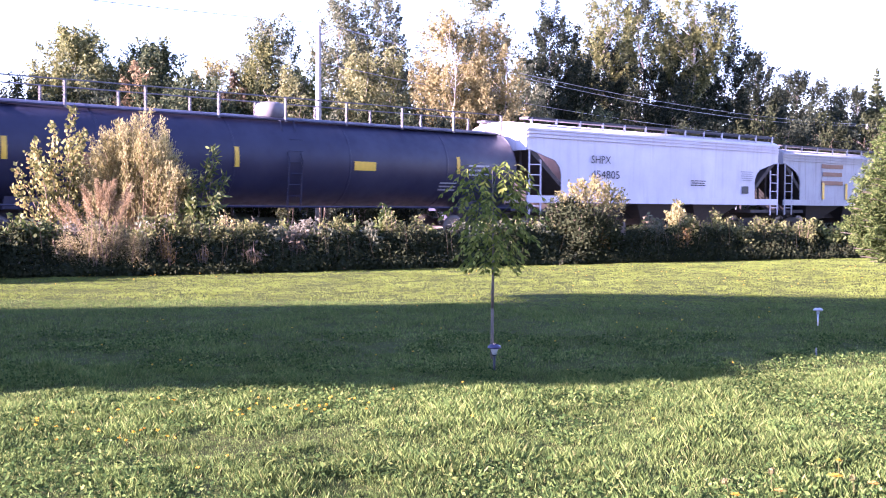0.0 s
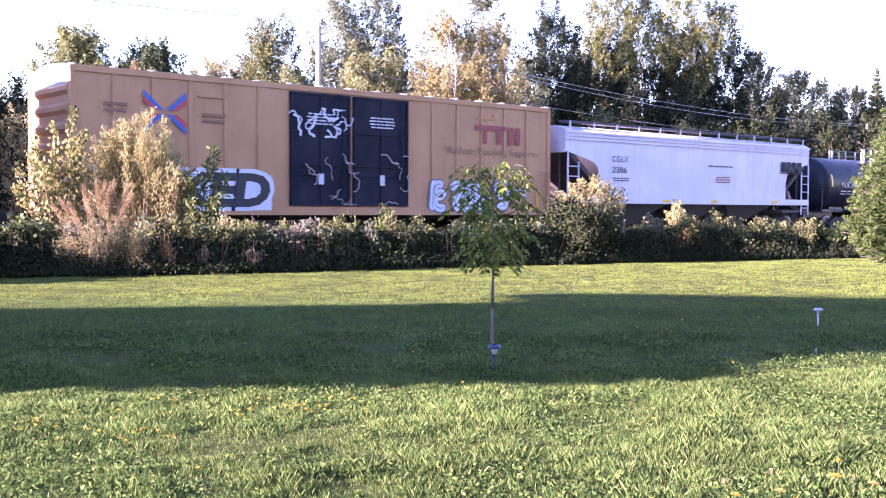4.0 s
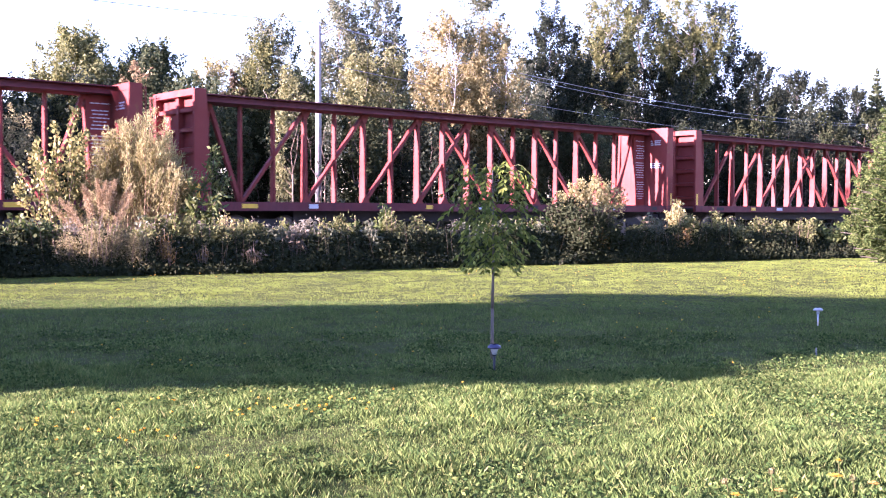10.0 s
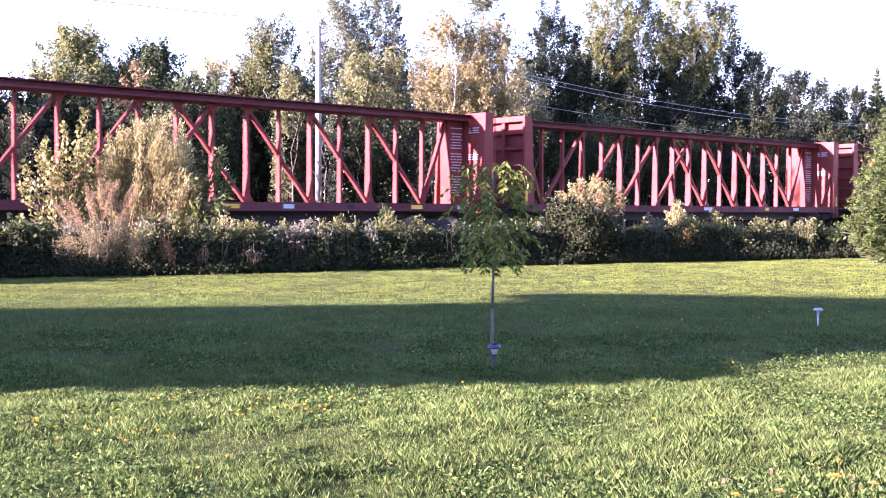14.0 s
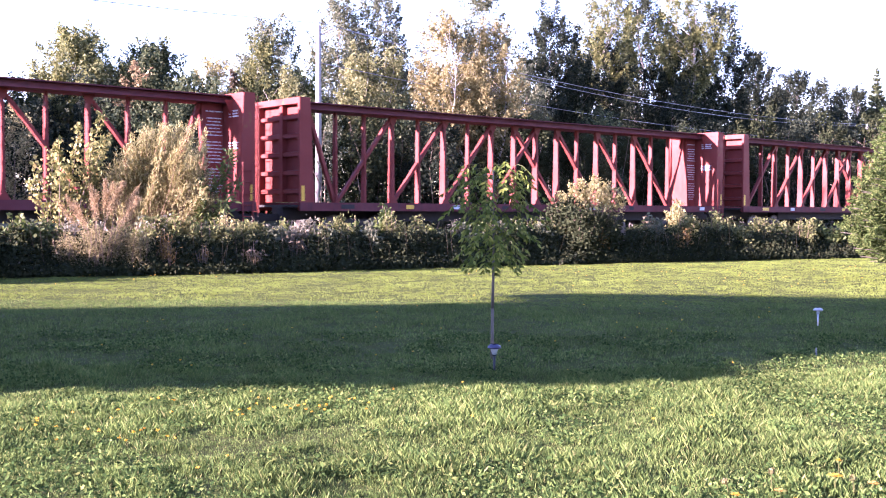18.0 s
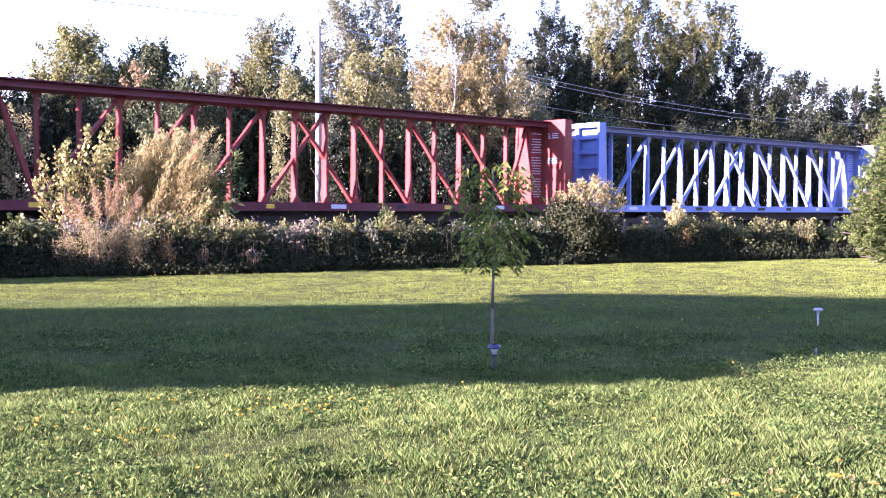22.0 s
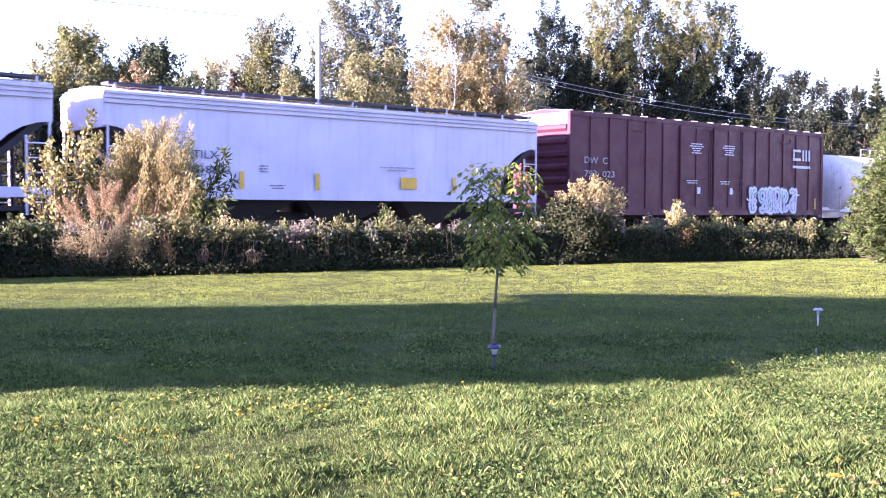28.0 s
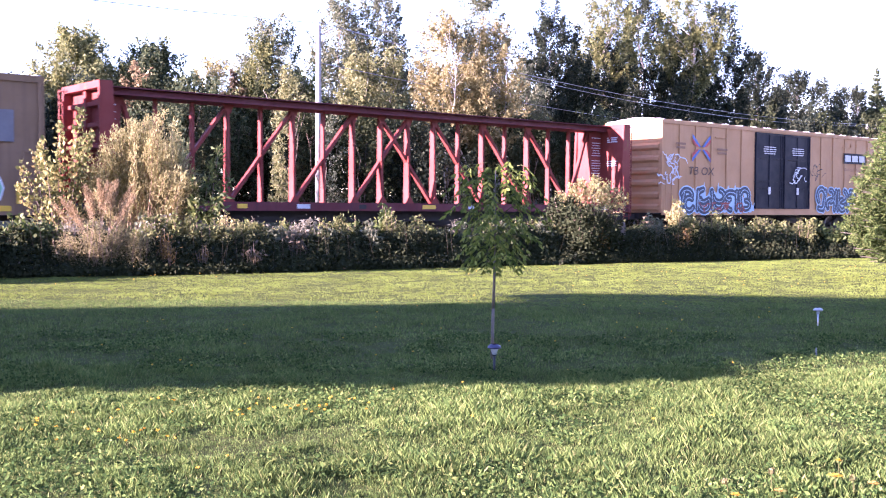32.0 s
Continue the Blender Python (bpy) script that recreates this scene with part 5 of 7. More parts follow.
def shoots(name, label, px0, d, tips, leaf, per, size, length, category, deep=0.35, droop=0.0, thick=0.014, start=0.3, spread=0.07):
    """A shrub of long shoots from one root, each clad in leaves. tips: bearing and height of each shoot's end."""
    base = spot(px0, d)
    ob = thing(name, label, category, Matrix.Translation((base.x, base.y, -0.05)))
    right, ahead = np.array(at(1, 0)), np.array(at(0, 1))
    bm, pts, way = bmesh.new(), [], []
    for px, z in tips:
        tip = right * ((px - px0) / 1895.6 * d) + ahead * rng.normal() * deep + np.array([0, 0, z])
        root = right * rng.normal() * 0.08 + ahead * rng.normal() * 0.08
        mid = root * 0.5 + tip * 0.5 + (tip - root)[2] * np.array([0, 0, 0.12]) + rng.normal(size=3) * 0.04
        tube(bm, root, mid, thick, thick * 0.7, 5)
        tube(bm, mid, tip, thick * 0.7, thick * 0.25, 5)
        n = int(per * np.linalg.norm(tip - root))
        t = start + (1 - start) * rng.uniform(0, 1, n)[:, None] ** 0.8
        p = np.where(t < 0.5, root + (mid - root) * t * 2, mid + (tip - mid) * (t * 2 - 1))
        pts.append(p + rng.normal(size=(n, 3)) * spread * (1.5 - t))
        axis = (tip - mid) / np.linalg.norm(tip - mid)
        way.append(np.repeat(axis[None], n, 0))
    part("stem", bm, M["stem"], ob)
    v, f = pointed(np.concatenate(pts), np.concatenate(way), size, length, droop)
    piece("foliage", raw_mesh("foliage", v, f, leaf), ob)
    return ob


def pointed(p, way, size, length, droop=0.0, loose=0.75):
    """Folded leaves that follow a direction, more or less."""
    n = len(p)
    d = way + rng.normal(size=(n, 3)) * loose
    d[:, 2] -= droop
    d /= np.linalg.norm(d, axis=1, keepdims=True)
    e = np.cross(d, rng.normal(size=(n, 3)))
    e /= np.linalg.norm(e, axis=1, keepdims=True)
    up = np.cross(d, e)
    s = size * rng.uniform(0.6, 1.35, (n, 1))
    v = np.stack([p, p + d * s * length * 0.45 + e * s * 0.5 + up * s * 0.12, p + d * s * length, p + d * s * length * 0.45 - e * s * 0.5 + up * s * 0.12], 1).reshape(-1, 3)
    i = np.arange(n)[:, None] * 4
    return v, np.concatenate([i + [0, 1, 2], i + [0, 2, 3]], 1).reshape(-1, 3)


def willow():
    """A willow of many thin upright rods in two crests, each rod a plume of narrow leaves."""
    d, px0 = 24.5, 236
    base = spot(px0, d)
    ob = thing("willow_bush", "pale golden bushy willow with silvery leaves before the track", "bush", Matrix.Translation((base.x, base.y, -0.05)))
    right, ahead = np.array(at(1, 0)), np.array(at(0, 1))
    bm, pts, way = bmesh.new(), [], []
    for k in range(170):
        px = 146 + 190 * (k + rng.uniform(0, 1)) / 170
        crest = float(np.interp(px, (146, 165, 186, 212, 238, 262, 282, 306, 336), (2.1, 2.6, 3.05, 3.2, 3.4, 3.6, 3.2, 2.7, 2.0)))
        z = crest * (1 - 0.5 * rng.uniform(0, 1) ** 1.6)
        tip = right * ((px - px0) / 1895.6 * d) + ahead * rng.normal() * 0.42 + np.array([0, 0, z])
        root = right * rng.normal() * 0.16 + ahead * rng.normal() * 0.16 + right * ((px - px0) / 1895.6 * d) * 0.25
        mid = root + (tip - root) * 0.5 + np.array([0, 0, 0.10 * z]) + rng.normal(size=3) * 0.03
        tube(bm, root, mid, 0.013, 0.009, 4)
        tube(bm, mid, tip, 0.009, 0.003, 4)
        n = 250
        t = 0.46 + 0.56 * rng.uniform(0, 1, n)[:, None]
        p = np.where(t < 0.5, root + (mid - root) * t * 2, mid + (tip - mid) * (t * 2 - 1))
        pts.append(p + rng.normal(size=(n, 3)) * (0.03 + 0.085 * (1.15 - t)))
        axis = (tip - mid) / np.linalg.norm(tip - mid) + np.array([0, 0, 0.3])
        way.append(np.repeat(axis[None], n, 0))
    part("stem", bm, M["willow_rod"], ob, "orange-brown rods")
    v, f = pointed(np.concatenate(pts), np.concatenate(way), 0.019, 4.6)
    piece("foliage", raw_mesh("foliage", v, f, M["leaf_pale"]), ob)
    return ob


M["willow_rod"] = plain("orange_brown_rods", (0.3, 0.19, 0.1), 0.8, scale=20)


def big_bushes():
    SWAY["pale"] = (willow(), 1.25)
    ob = shoots("poplar_shrub", "young poplar shrub with yellow-green leaves", 108, 24.0, ((137, 3.55), (150, 3.0), (97, 3.2), (120, 2.8), (84, 2.85), (53, 2.65), (66, 2.2), (28, 2.25), (44, 1.8), (100, 2.3), (130, 2.2), (150, 2.2), (60, 1.5), (160, 1.8), (118, 1.7), (85, 1.5), (140, 1.3), (74, 2.5), (128, 3.1)), M["leaf_poplar"], 54, 0.074, 1.3, "shrub", start=0.28, spread=0.1)
    SWAY["shoot"] = (ob, 0.75)
    ob = shoots("ash_shrub", "slender green ash shrub with drooping leaflets", 352, 24.5, ((378, 2.75), (366, 2.3), (394, 2.1), (340, 2.2), (396, 1.7), (332, 1.7), (382, 1.5), (350, 1.6)), M["leaf_green"], 42, 0.058, 3.4, "shrub", droop=0.75, start=0.25, spread=0.09)
    SWAY["green"] = (ob, 0.6)
    tips = tuple((150 + 7.2 * k, 1.5 + 0.3 * math.sin(math.pi * (k + 3) / 17) + 0.12 * math.sin(k * 2.6)) for k in range(13)) + ((98, 1.4), (107, 1.52), (116, 1.38), (128, 1.42))
    ob = shoots("grass_plume", "feathery reddish-brown grass plumes in the hedgerow", 175, 20.5, tips, M["leaf_rust"], 300, 0.012, 3.2, "grass", deep=0.2, start=0.62, spread=0.045, thick=0.006)
    SWAY["plume"] = (ob, 0.35)
    ob = shoots("bramble_shoot", "thin leafless brown twigs beside the willow", 300, 24.3, ((300, 2.4), (316, 2.3), (326, 2.1), (335, 1.9), (320, 1.8), (308, 2.0), (343, 1.6), (296, 1.9)), M["leaf_brown"], 60, 0.022, 1.8, "shrub", start=0.35, spread=0.1, thick=0.01)
    SWAY["twigs"] = (ob, 0.6)
    q = spot(1015, 32.8 * K)
    # the bush's dark interior is shade carried by its leaf colour
    bush("round_bush", "rounded bush with dense leaves in a shade-darkened green", (q.x, q.y, 0), 2.15 * K, 1.5 * K, M["leaf_hedge"], 12000, 0.045, 34, 1.0, low=0.1, ragged=0.15)
    shoots("pale_shrub", "pale yellow-white leafy shrub standing out of the hedgerow", 1052, 33.4 * K, tuple((988 + 6.2 * k, 1.62 + 0.58 * math.sin(math.pi * (k + 2) / 23) - 0.1 * (k % 3)) for k in range(20)), M["leaf_pale"], 62, 0.042, 1.7, "shrub", start=0.6, spread=0.085)
    # tall shrubs of the hedgerow beside the view, which shade the corner of the lawn
    for px, b, h, w in ((-130, 0.6, 1.05, 1.0), (-250, 0.4, 1.3, 1.1), (-390, 0.2, 1.5, 1.1), (-560, 0.0, 1.7, 1.2)):
        q = spot(px, hedge_line(px) + b)
        bush("large_shrub", "large dark leafy shrub in the hedgerow", (q.x, q.y, 0), h, w, M["leaf_dark"], 3000, 0.09, 30, 0.7, low=0.05, ragged=0.15, group="tall shrubs of the hedgerow")
    q = spot(1101, 33.6 * K)
    post = thing("fence_post", "weathered grey wooden post in the hedgerow", "post", Matrix.Translation(q))
    part("stake", turned(bmesh.new(), [(0.09, -0.1), (0.085, 0.9), (0.075, 0.985), (0.03, 1.0)], (0, 0, 0), 10), M["post"], post)
    q = spot(1624, 25.2 * K)
    spruce("spruce_tree", "green spruce tree standing on the lawn", q, 5.7 * K, 1.7 * K, 54, 600, 0.018)
    q = spot(1547, 105)
    spruce("spruce_tree", "tall dark spruce above the far woods", (q.x, q.y, 2.0), EYE_Z + (371.6 - 112) / 1895.6 * 105 - 2.0, 2.3, 52, 120, 0.08, "leaf_dark")


def sapling():
    """The young ash on the lawn: a thin stem, drooping compound leaves."""
    base = spot(872, 11.4 * K)
    ob = thing("young_tree", "young ash sapling with drooping compound leaves on the lawn", "sapling", Matrix.Translation(base))
    bm = bmesh.new()
    tube(bm, (0, 0, -0.05), (0.0, 0, 0.55), 0.019, 0.016, 8)
    tube(bm, (0.0, 0, 0.55), (0.01, 0, 1.1), 0.016, 0.013, 8)
    tube(bm, (0.01, 0, 1.1), (-0.01, 0, 2.02), 0.013, 0.005, 8)
    part("stem", bm, M["bark"], ob)
    right, ahead = at(1, 0), at(0, 1)
    vs, fs, off = [], [], 0
    bt = bmesh.new()
    for k in range(150):
        u = (k + rng.uniform(0, 1)) / 150
        z0 = 1.02 + 1.03 * u
        a = k * 2.4 + rng.uniform(-0.5, 0.5)
        d = np.array(right) * math.cos(a) + np.array(ahead) * math.sin(a)
        wide = 0.18 + 0.33 * math.sin(math.pi * min(1.0, 0.2 + 0.85 * (1 - u)))
        if math.cos(a) > 0.3 and u < 0.8:
            wide *= 1.05
        branch = wide * rng.uniform(0.15, 0.75)
        s0 = np.array([0, 0, z0]) + d * branch + np.array([0, 0, 0.10 * branch + 0.04 * u])
        if branch > 0.25:
            tube(bt, (0, 0, z0 - 0.12), tuple(s0), 0.006, 0.003, 4)
        reach = rng.uniform(0.14, 0.24)
        side = np.cross(d, [0, 0, 1])
        d2 = d + side * rng.normal() * 0.6
        d2 /= np.linalg.norm(d2)
        side = np.cross(d2, [0, 0, 1])
        prev = s0
        for q in range(4):
            t = (q + 1) / 4
            p = s0 + d2 * reach * t + np.array([0, 0, 0.07 * t - 0.17 * t * t])
            tube(bt, tuple(prev), tuple(p), 0.0025, 0.002, 3)
            for s in ((1, -1) if q < 3 else (1, -1, 0)):
                if q == 0:
                    continue
                out = d2 * (0.5 if s else 0.8) + side * s * 0.75 + np.array([0, 0, -0.55 - 0.5 * rng.uniform()]) + rng.normal(size=3) * 0.15
                out /= np.linalg.norm(out)
                L, W = rng.uniform(0.06, 0.098), rng.uniform(0.024, 0.036)
                n = np.cross(out, side * (s or 1) + rng.normal(size=3) * 0.5)
                n /= np.linalg.norm(n)
                w = np.cross(n, out)
                o = p
                vs += [o, o + out * L * 0.35 + w * W / 2 - n * 0.006, o + out * L * 0.35 - w * W / 2 - n * 0.006, o + out * L * 0.72 + w * W * 0.36 - n * 0.008, o + out * L * 0.72 - w * W * 0.36 - n * 0.008, o + out * L, o + out * L * 0.5 + n * 0.003]
                fs += [[off, off + 1, off + 6], [off, off + 6, off + 2], [off + 1, off + 3, off + 6], [off + 6, off + 4, off + 2], [off + 3, off + 5, off + 6], [off + 6, off + 5, off + 4]]
                off += 7
            prev = p
    part("twig", bt, M["leaf_green"], ob)
    piece("leaves", raw_mesh("leaves", np.array(vs), np.array(fs), M["leaf_ash"]), ob)
    ob.scale = (K, K, K)
    SWAY["sapling"] = (ob, 1.0)


# ---- grass and small things on the lawn ----


def blades(tufts, per, d0, d1, tall, wide, bent, spread):
    """Grass in tufts between two distances ahead: blades that lean out from each tuft's middle."""
    d = np.sqrt(rng.uniform(d0 ** 2, d1 ** 2, tufts))
    r = rng.uniform(-1, 1, tufts) * (0.44 * d + 0.6)
    cx = d * math.cos(HEAD) + r * math.sin(HEAD)
    cy = d * math.sin(HEAD) - r * math.cos(HEAD)
    bare = np.array([noise.noise((p * 2.1, q * 2.1, 7.0)) + 0.6 * noise.noise((p * 6.0, q * 6.0, 1.0)) for p, q in zip(cx, cy)])
    keep = (bare > -0.2) | (rng.uniform(0, 1, tufts) < (0.62 if d0 < 8 else 0.7))
    cx, cy = cx[keep], cy[keep]
    tufts = len(cx)
    patch = np.array([noise.noise((p * 0.9, q * 0.9, 0.0)) + 0.9 * noise.noise((p * 3.6, q * 3.6, 5.0)) for p, q in zip(cx, cy)])
    th = tall * np.clip(1 + 1.1 * patch, 0.4, 2.4) * rng.uniform(0.6, 1.35, tufts)
    n = tufts * per
    a = rng.uniform(0, math.tau, n)
    o = np.sqrt(rng.uniform(0, 1, n))
    x = np.repeat(cx, per) + np.cos(a) * o * spread
    y = np.repeat(cy, per) + np.sin(a) * o * spread
    h = np.repeat(th, per) * rng.uniform(0.55, 1.15, n)
    a = a + rng.normal(size=n) * 0.7
    lean = bent * (0.15 + o * rng.uniform(0.4, 1.1, n)) * h
    w = wide * rng.uniform(0.6, 1.4, n)
    b = rng.uniform(0, math.tau, n)
    lx, ly = np.cos(a) * lean, np.sin(a) * lean
    wx, wy = np.cos(b) * w / 2, np.sin(b) * w / 2
    z = np.zeros(n)
    foot = [np.stack([x - wx, y - wy, z], 1), np.stack([x + wx, y + wy, z], 1)]
    tip = np.stack([x + lx, y + ly, h], 1)
    if d0 > 8:
        return np.stack([*foot, tip], 1).reshape(-1, 3), np.arange(n)[:, None] * 3 + np.array([[0, 1, 2]])
    # near blades bend over in the middle
    bend = np.stack([x + lx * 0.34 + wx * 0.7, y + ly * 0.34 + wy * 0.7, h * 0.62], 1)
    v = np.stack([*foot, bend, tip], 1).reshape(-1, 3)
    i = np.arange(n)[:, None] * 4
    f = np.concatenate([i + [0, 1, 2], i + [0, 2, 3]], 1).reshape(-1, 3)
    return v, f


def lawn_growth():
    root = thing("grass", "mown grass, green with dry blades", "grass", kind="stuff")
    for tufts, per, d0, d1, tall, wide, bent, spread in ((70000, 6, 4.2, 8.7, 0.034, 0.0019, 0.65, 0.018), (26000, 8, 8.7, 15, 0.03, 0.006, 0.9, 0.045), (34000, 8, 15, 30, 0.021, 0.0105, 1.0, 0.09)):
        v, f = blades(tufts, per, d0, d1, tall, wide, bent, spread)
        piece("blades", raw_mesh("blades", v, f, M["grass" if d0 < 14 else "grass_far"]), root)
    # broad leaves of clover and plantain
    n = 85000
    d = np.sqrt(rng.uniform(4.2 ** 2, 11.0 ** 2, n))
    r = rng.uniform(-1, 1, n) * (0.44 * d + 0.5)
    p = np.stack([d * math.cos(HEAD) + r * math.sin(HEAD), d * math.sin(HEAD) - r * math.cos(HEAD), rng.uniform(0.012, 0.06, n)], 1)
    keep = np.array([noise.noise((a * 1.3, b * 1.3, 2.0)) + 0.5 * noise.noise((a * 4, b * 4, 2.0)) > 0.06 for a, b in p[:, :2]])
    v, f = leaves(p[keep], 0.0135, flat=0.3, length=1.9)
    weeds = thing("lawn_weeds", "broad-leaved weeds and clover among the grass", "weeds", kind="stuff")
    piece("broad_leaves", raw_mesh("broad_leaves", v, f, M["clover"]), weeds)
    # small yellow flowers in drifts
    fl = thing("lawn_flowers", "small yellow hawkweed flowers scattered in the lawn", "flowers", kind="stuff")
    pts = []
    for px, dd, k, s in ((440, 8.2, 9, 0.25), (515, 8.3, 11, 0.3), (590, 8.4, 5, 0.2), (150, 8.0, 4, 0.3), (215, 7.1, 7, 0.25), (270, 8.5, 3, 0.2), (300, 7.3, 4, 0.2), (395, 6.4, 2, 0.1), (660, 8.6, 4, 0.4), (90, 7.5, 4, 0.3), (1160, 8.0, 4, 0.4),
                          (1270, 26, 50, 2.6), (1450, 27, 30, 2.6), (200, 24, 14, 1.2), (1010, 27.8, 14, 0.8), (700, 12, 14, 2.0), (1000, 12, 10, 2.0), (1280, 15, 10, 2.0), (450, 14, 10, 2.5), (1180, 16, 8, 2.0)):
        for _ in range(k):
            q = spot(px, dd * K) + Vector((rng.normal() * s * K, rng.normal() * s * K, 0.045 + 0.03 * rng.uniform()))
            pts.append(np.array(q) + ball(9, 0.008) * np.array([1, 1, 0.4]))
    v, f = leaves(np.concatenate(pts), 0.0095, flat=0.6)
    piece("petals", raw_mesh("petals", v, f, M["petal"]), fl)


def flower(px, d, tall, size, petals, lean, open_flower=True):
    d, tall, size, lean = d * K, tall * K, size * K, lean * K
    base = spot(px, d)
    ob = thing("flower", "orange-yellow flower on a thin leaning stalk in the grass" if open_flower else "faded seed head on a thin stalk in the grass", "flower", Matrix.Translation(base), "tall flowers in the grass")
    tip = np.array(at(lean, 0)) + np.array([0, 0, tall])
    bm = bmesh.new()
    tube(bm, (0, 0, -0.01), tuple(tip * 0.5 + np.array([0, 0, 0.01])), 0.0035, 0.003, 5)
    tube(bm, tuple(tip * 0.5 + np.array([0, 0, 0.01])), tuple(tip), 0.003, 0.0022, 5)
    part("stalk", bm, M["leaf_yellow"], ob)
    if open_flower:
        bm = bmesh.new()
        for ring, (n, rr, zz) in enumerate(((16, size, 0.004), (12, size * 0.7, 0.009))):
            for k in range(n):
                a = k * math.tau / n + ring * 0.2
                c, s = math.cos(a), math.sin(a)
                q = [(0, 0, 0), (c * rr * 0.6 - s * rr * 0.14, s * rr * 0.6 + c * rr * 0.14, zz), (c * rr, s * rr, zz * 0.6), (c * rr * 0.6 + s * rr * 0.14, s * rr * 0.6 - c * rr * 0.14, zz)]
                bm.faces.new([bm.verts.new(tuple(tip + np.array(w))) for w in q])
        part("petals", bm, petals, ob)
    else:
        v, f = leaves(tip + ball(70, size), 0.009)
        piece("seed_head", raw_mesh("seed_head", v, f, M["leaf_gold"]), ob)
    bm = turned(bmesh.new(), [(0.003, -0.014), (0.008, -0.008), (0.009, 0.0), (0.006, 0.003)], tuple(tip), 8)
    part("calyx", bm, M["leaf_green"], ob)


def path_light(px, d, tall, cap_mat, pole_mat, label, lens=1.0):
    ob = thing("solar_light", label, "garden light", Matrix.Translation(spot(px, d * K)), "solar lights on the lawn")
    ob.scale = (K, K, K)
    t = tall
    part("stake", turned(bmesh.new(), [(0.004, -0.05), (0.012, 0.0), (0.012, t - 0.04 - 0.08 * lens)], (0, 0, 0), 10), pole_mat, ob)
    part("collar", turned(bmesh.new(), [(0.014, t - 0.045 - 0.08 * lens), (0.024, t - 0.04 - 0.075 * lens), (0.025, t - 0.04 - 0.066 * lens), (0.02, t - 0.04 - 0.06 * lens)], (0, 0, 0), 16), pole_mat, ob)
    part("lens", turned(bmesh.new(), [(0.022, t - 0.04 - 0.064 * lens), (0.05 * lens, t - 0.035), (0.05 * lens, t - 0.03), (0.02, t - 0.036 - 0.064 * lens)], (0, 0, 0), 20), M["lens"], ob, "clear plastic lens")
    part("cap", turned(bmesh.new(), [(0.052, t - 0.034), (0.068, t - 0.028), (0.066, t - 0.012), (0.04, t + 0.006), (0.012, t + 0.012)], (0, 0, 0), 20), cap_mat, ob)
    part("solar_cell", boxes((-0.025, 0.025, -0.025, 0.025, t + 0.0095, t + 0.0135)), M["cell"], ob)


M["lens"] = plain("frosted_plastic", (0.55, 0.58, 0.62), 0.25, vary=0.1)
M["cell"] = plain("solar_cell", (0.02, 0.025, 0.07), 0.2)
M["cap_blue"] = plain("dark_blue_metal", (0.035, 0.035, 0.1), 0.35, 0.0)
M["cap_silver"] = plain("brushed_steel", (0.5, 0.5, 0.52), 0.3, 0.7)
M["black_plastic"] = plain("black_plastic", (0.02, 0.02, 0.02), 0.5)
M["siding"] = paint("pale_siding", (0.55, 0.55, 0.5), amount=0.2)
M["shingle"] = plain("dark_shingles", (0.07, 0.07, 0.07), 0.9)


def utility_line():
    tops = []
    for px, d, h in ((563.5, 47, 9.3), (1531, 78, 7.5)):
        p = spot(px, d)
        z = far_ground(p)
        ob = thing("utility_pole", "weathered wooden utility pole with a short crossarm", "utility pole", Matrix.Translation((p.x, p.y, z)), "utility poles")
        bm = bmesh.new()
        tube(bm, (0, 0, -0.3), (0, 0, h - z), 0.16, 0.11, 12)
        part("shaft", bm, M["pole"], ob)
        r = at(1, 0)
        bm = bmesh.new()
        tube(bm, (0, 0, h - z - 0.45), tuple(r * 0.62 + Vector((0, 0, h - z - 0.12))), 0.05, 0.045, 6)
        tube(bm, (0, 0, h - z - 1.1), tuple(r * 0.5 + Vector((0, 0, h - z - 0.2))), 0.03, 0.03, 6)
        part("crossarm", bm, M["pole"], ob)
        for k, off in enumerate((-0.0, 0.6)):
            bm = turned(bmesh.new(), [(0.03, 0), (0.06, 0.05), (0.04, 0.1), (0.06, 0.14), (0.03, 0.2)], tuple(r * off + Vector((0, 0, h - z - (0.02 if k == 0 else 0.12)))), 10)
            part("insulator", bm, M["galv"], ob)
        tops.append((p, h))
    (a, ha), (b, hb) = tops
    back = a + (a - b) * 0.85
    r = at(1, 0)
    for name, p, zp, q, zq, sag in (("wire", a, ha + 0.15, b, hb + 0.1, 0.9), ("wire", a + r * 0.6, ha + 0.0, b + r * 0.6, hb - 0.0, 1.15), ("wire", a, ha - 1.6, b, hb - 1.2, 0.7), ("wire", spot(-350, 30), 8.1, a, ha + 0.1, 0.12)):
        line = [Vector((p.x + (q.x - p.x) * k / 28, p.y + (q.y - p.y) * k / 28, zp + (zq - zp) * k / 28 - sag * 4 * (k / 28) * (1 - k / 28))) for k in range(29)]
        side = (q - p).cross(Vector((0, 0, 1))).normalized() * 0.014
        up = Vector((0, 0, 0.014))
        v = np.array([c + w for c in line for w in (side, up, -side, -up)])
        f = np.array([(4 * k + j, 4 * k + (j + 1) % 4, 4 * k + 4 + (j + 1) % 4, 4 * k + 4 + j) for k in range(28) for j in range(4)])
        me = raw_mesh("wire", v, f, M["wire"])
        stand("wire", me, "thin grey overhead wire strung between the poles", "wire", "overhead wires")


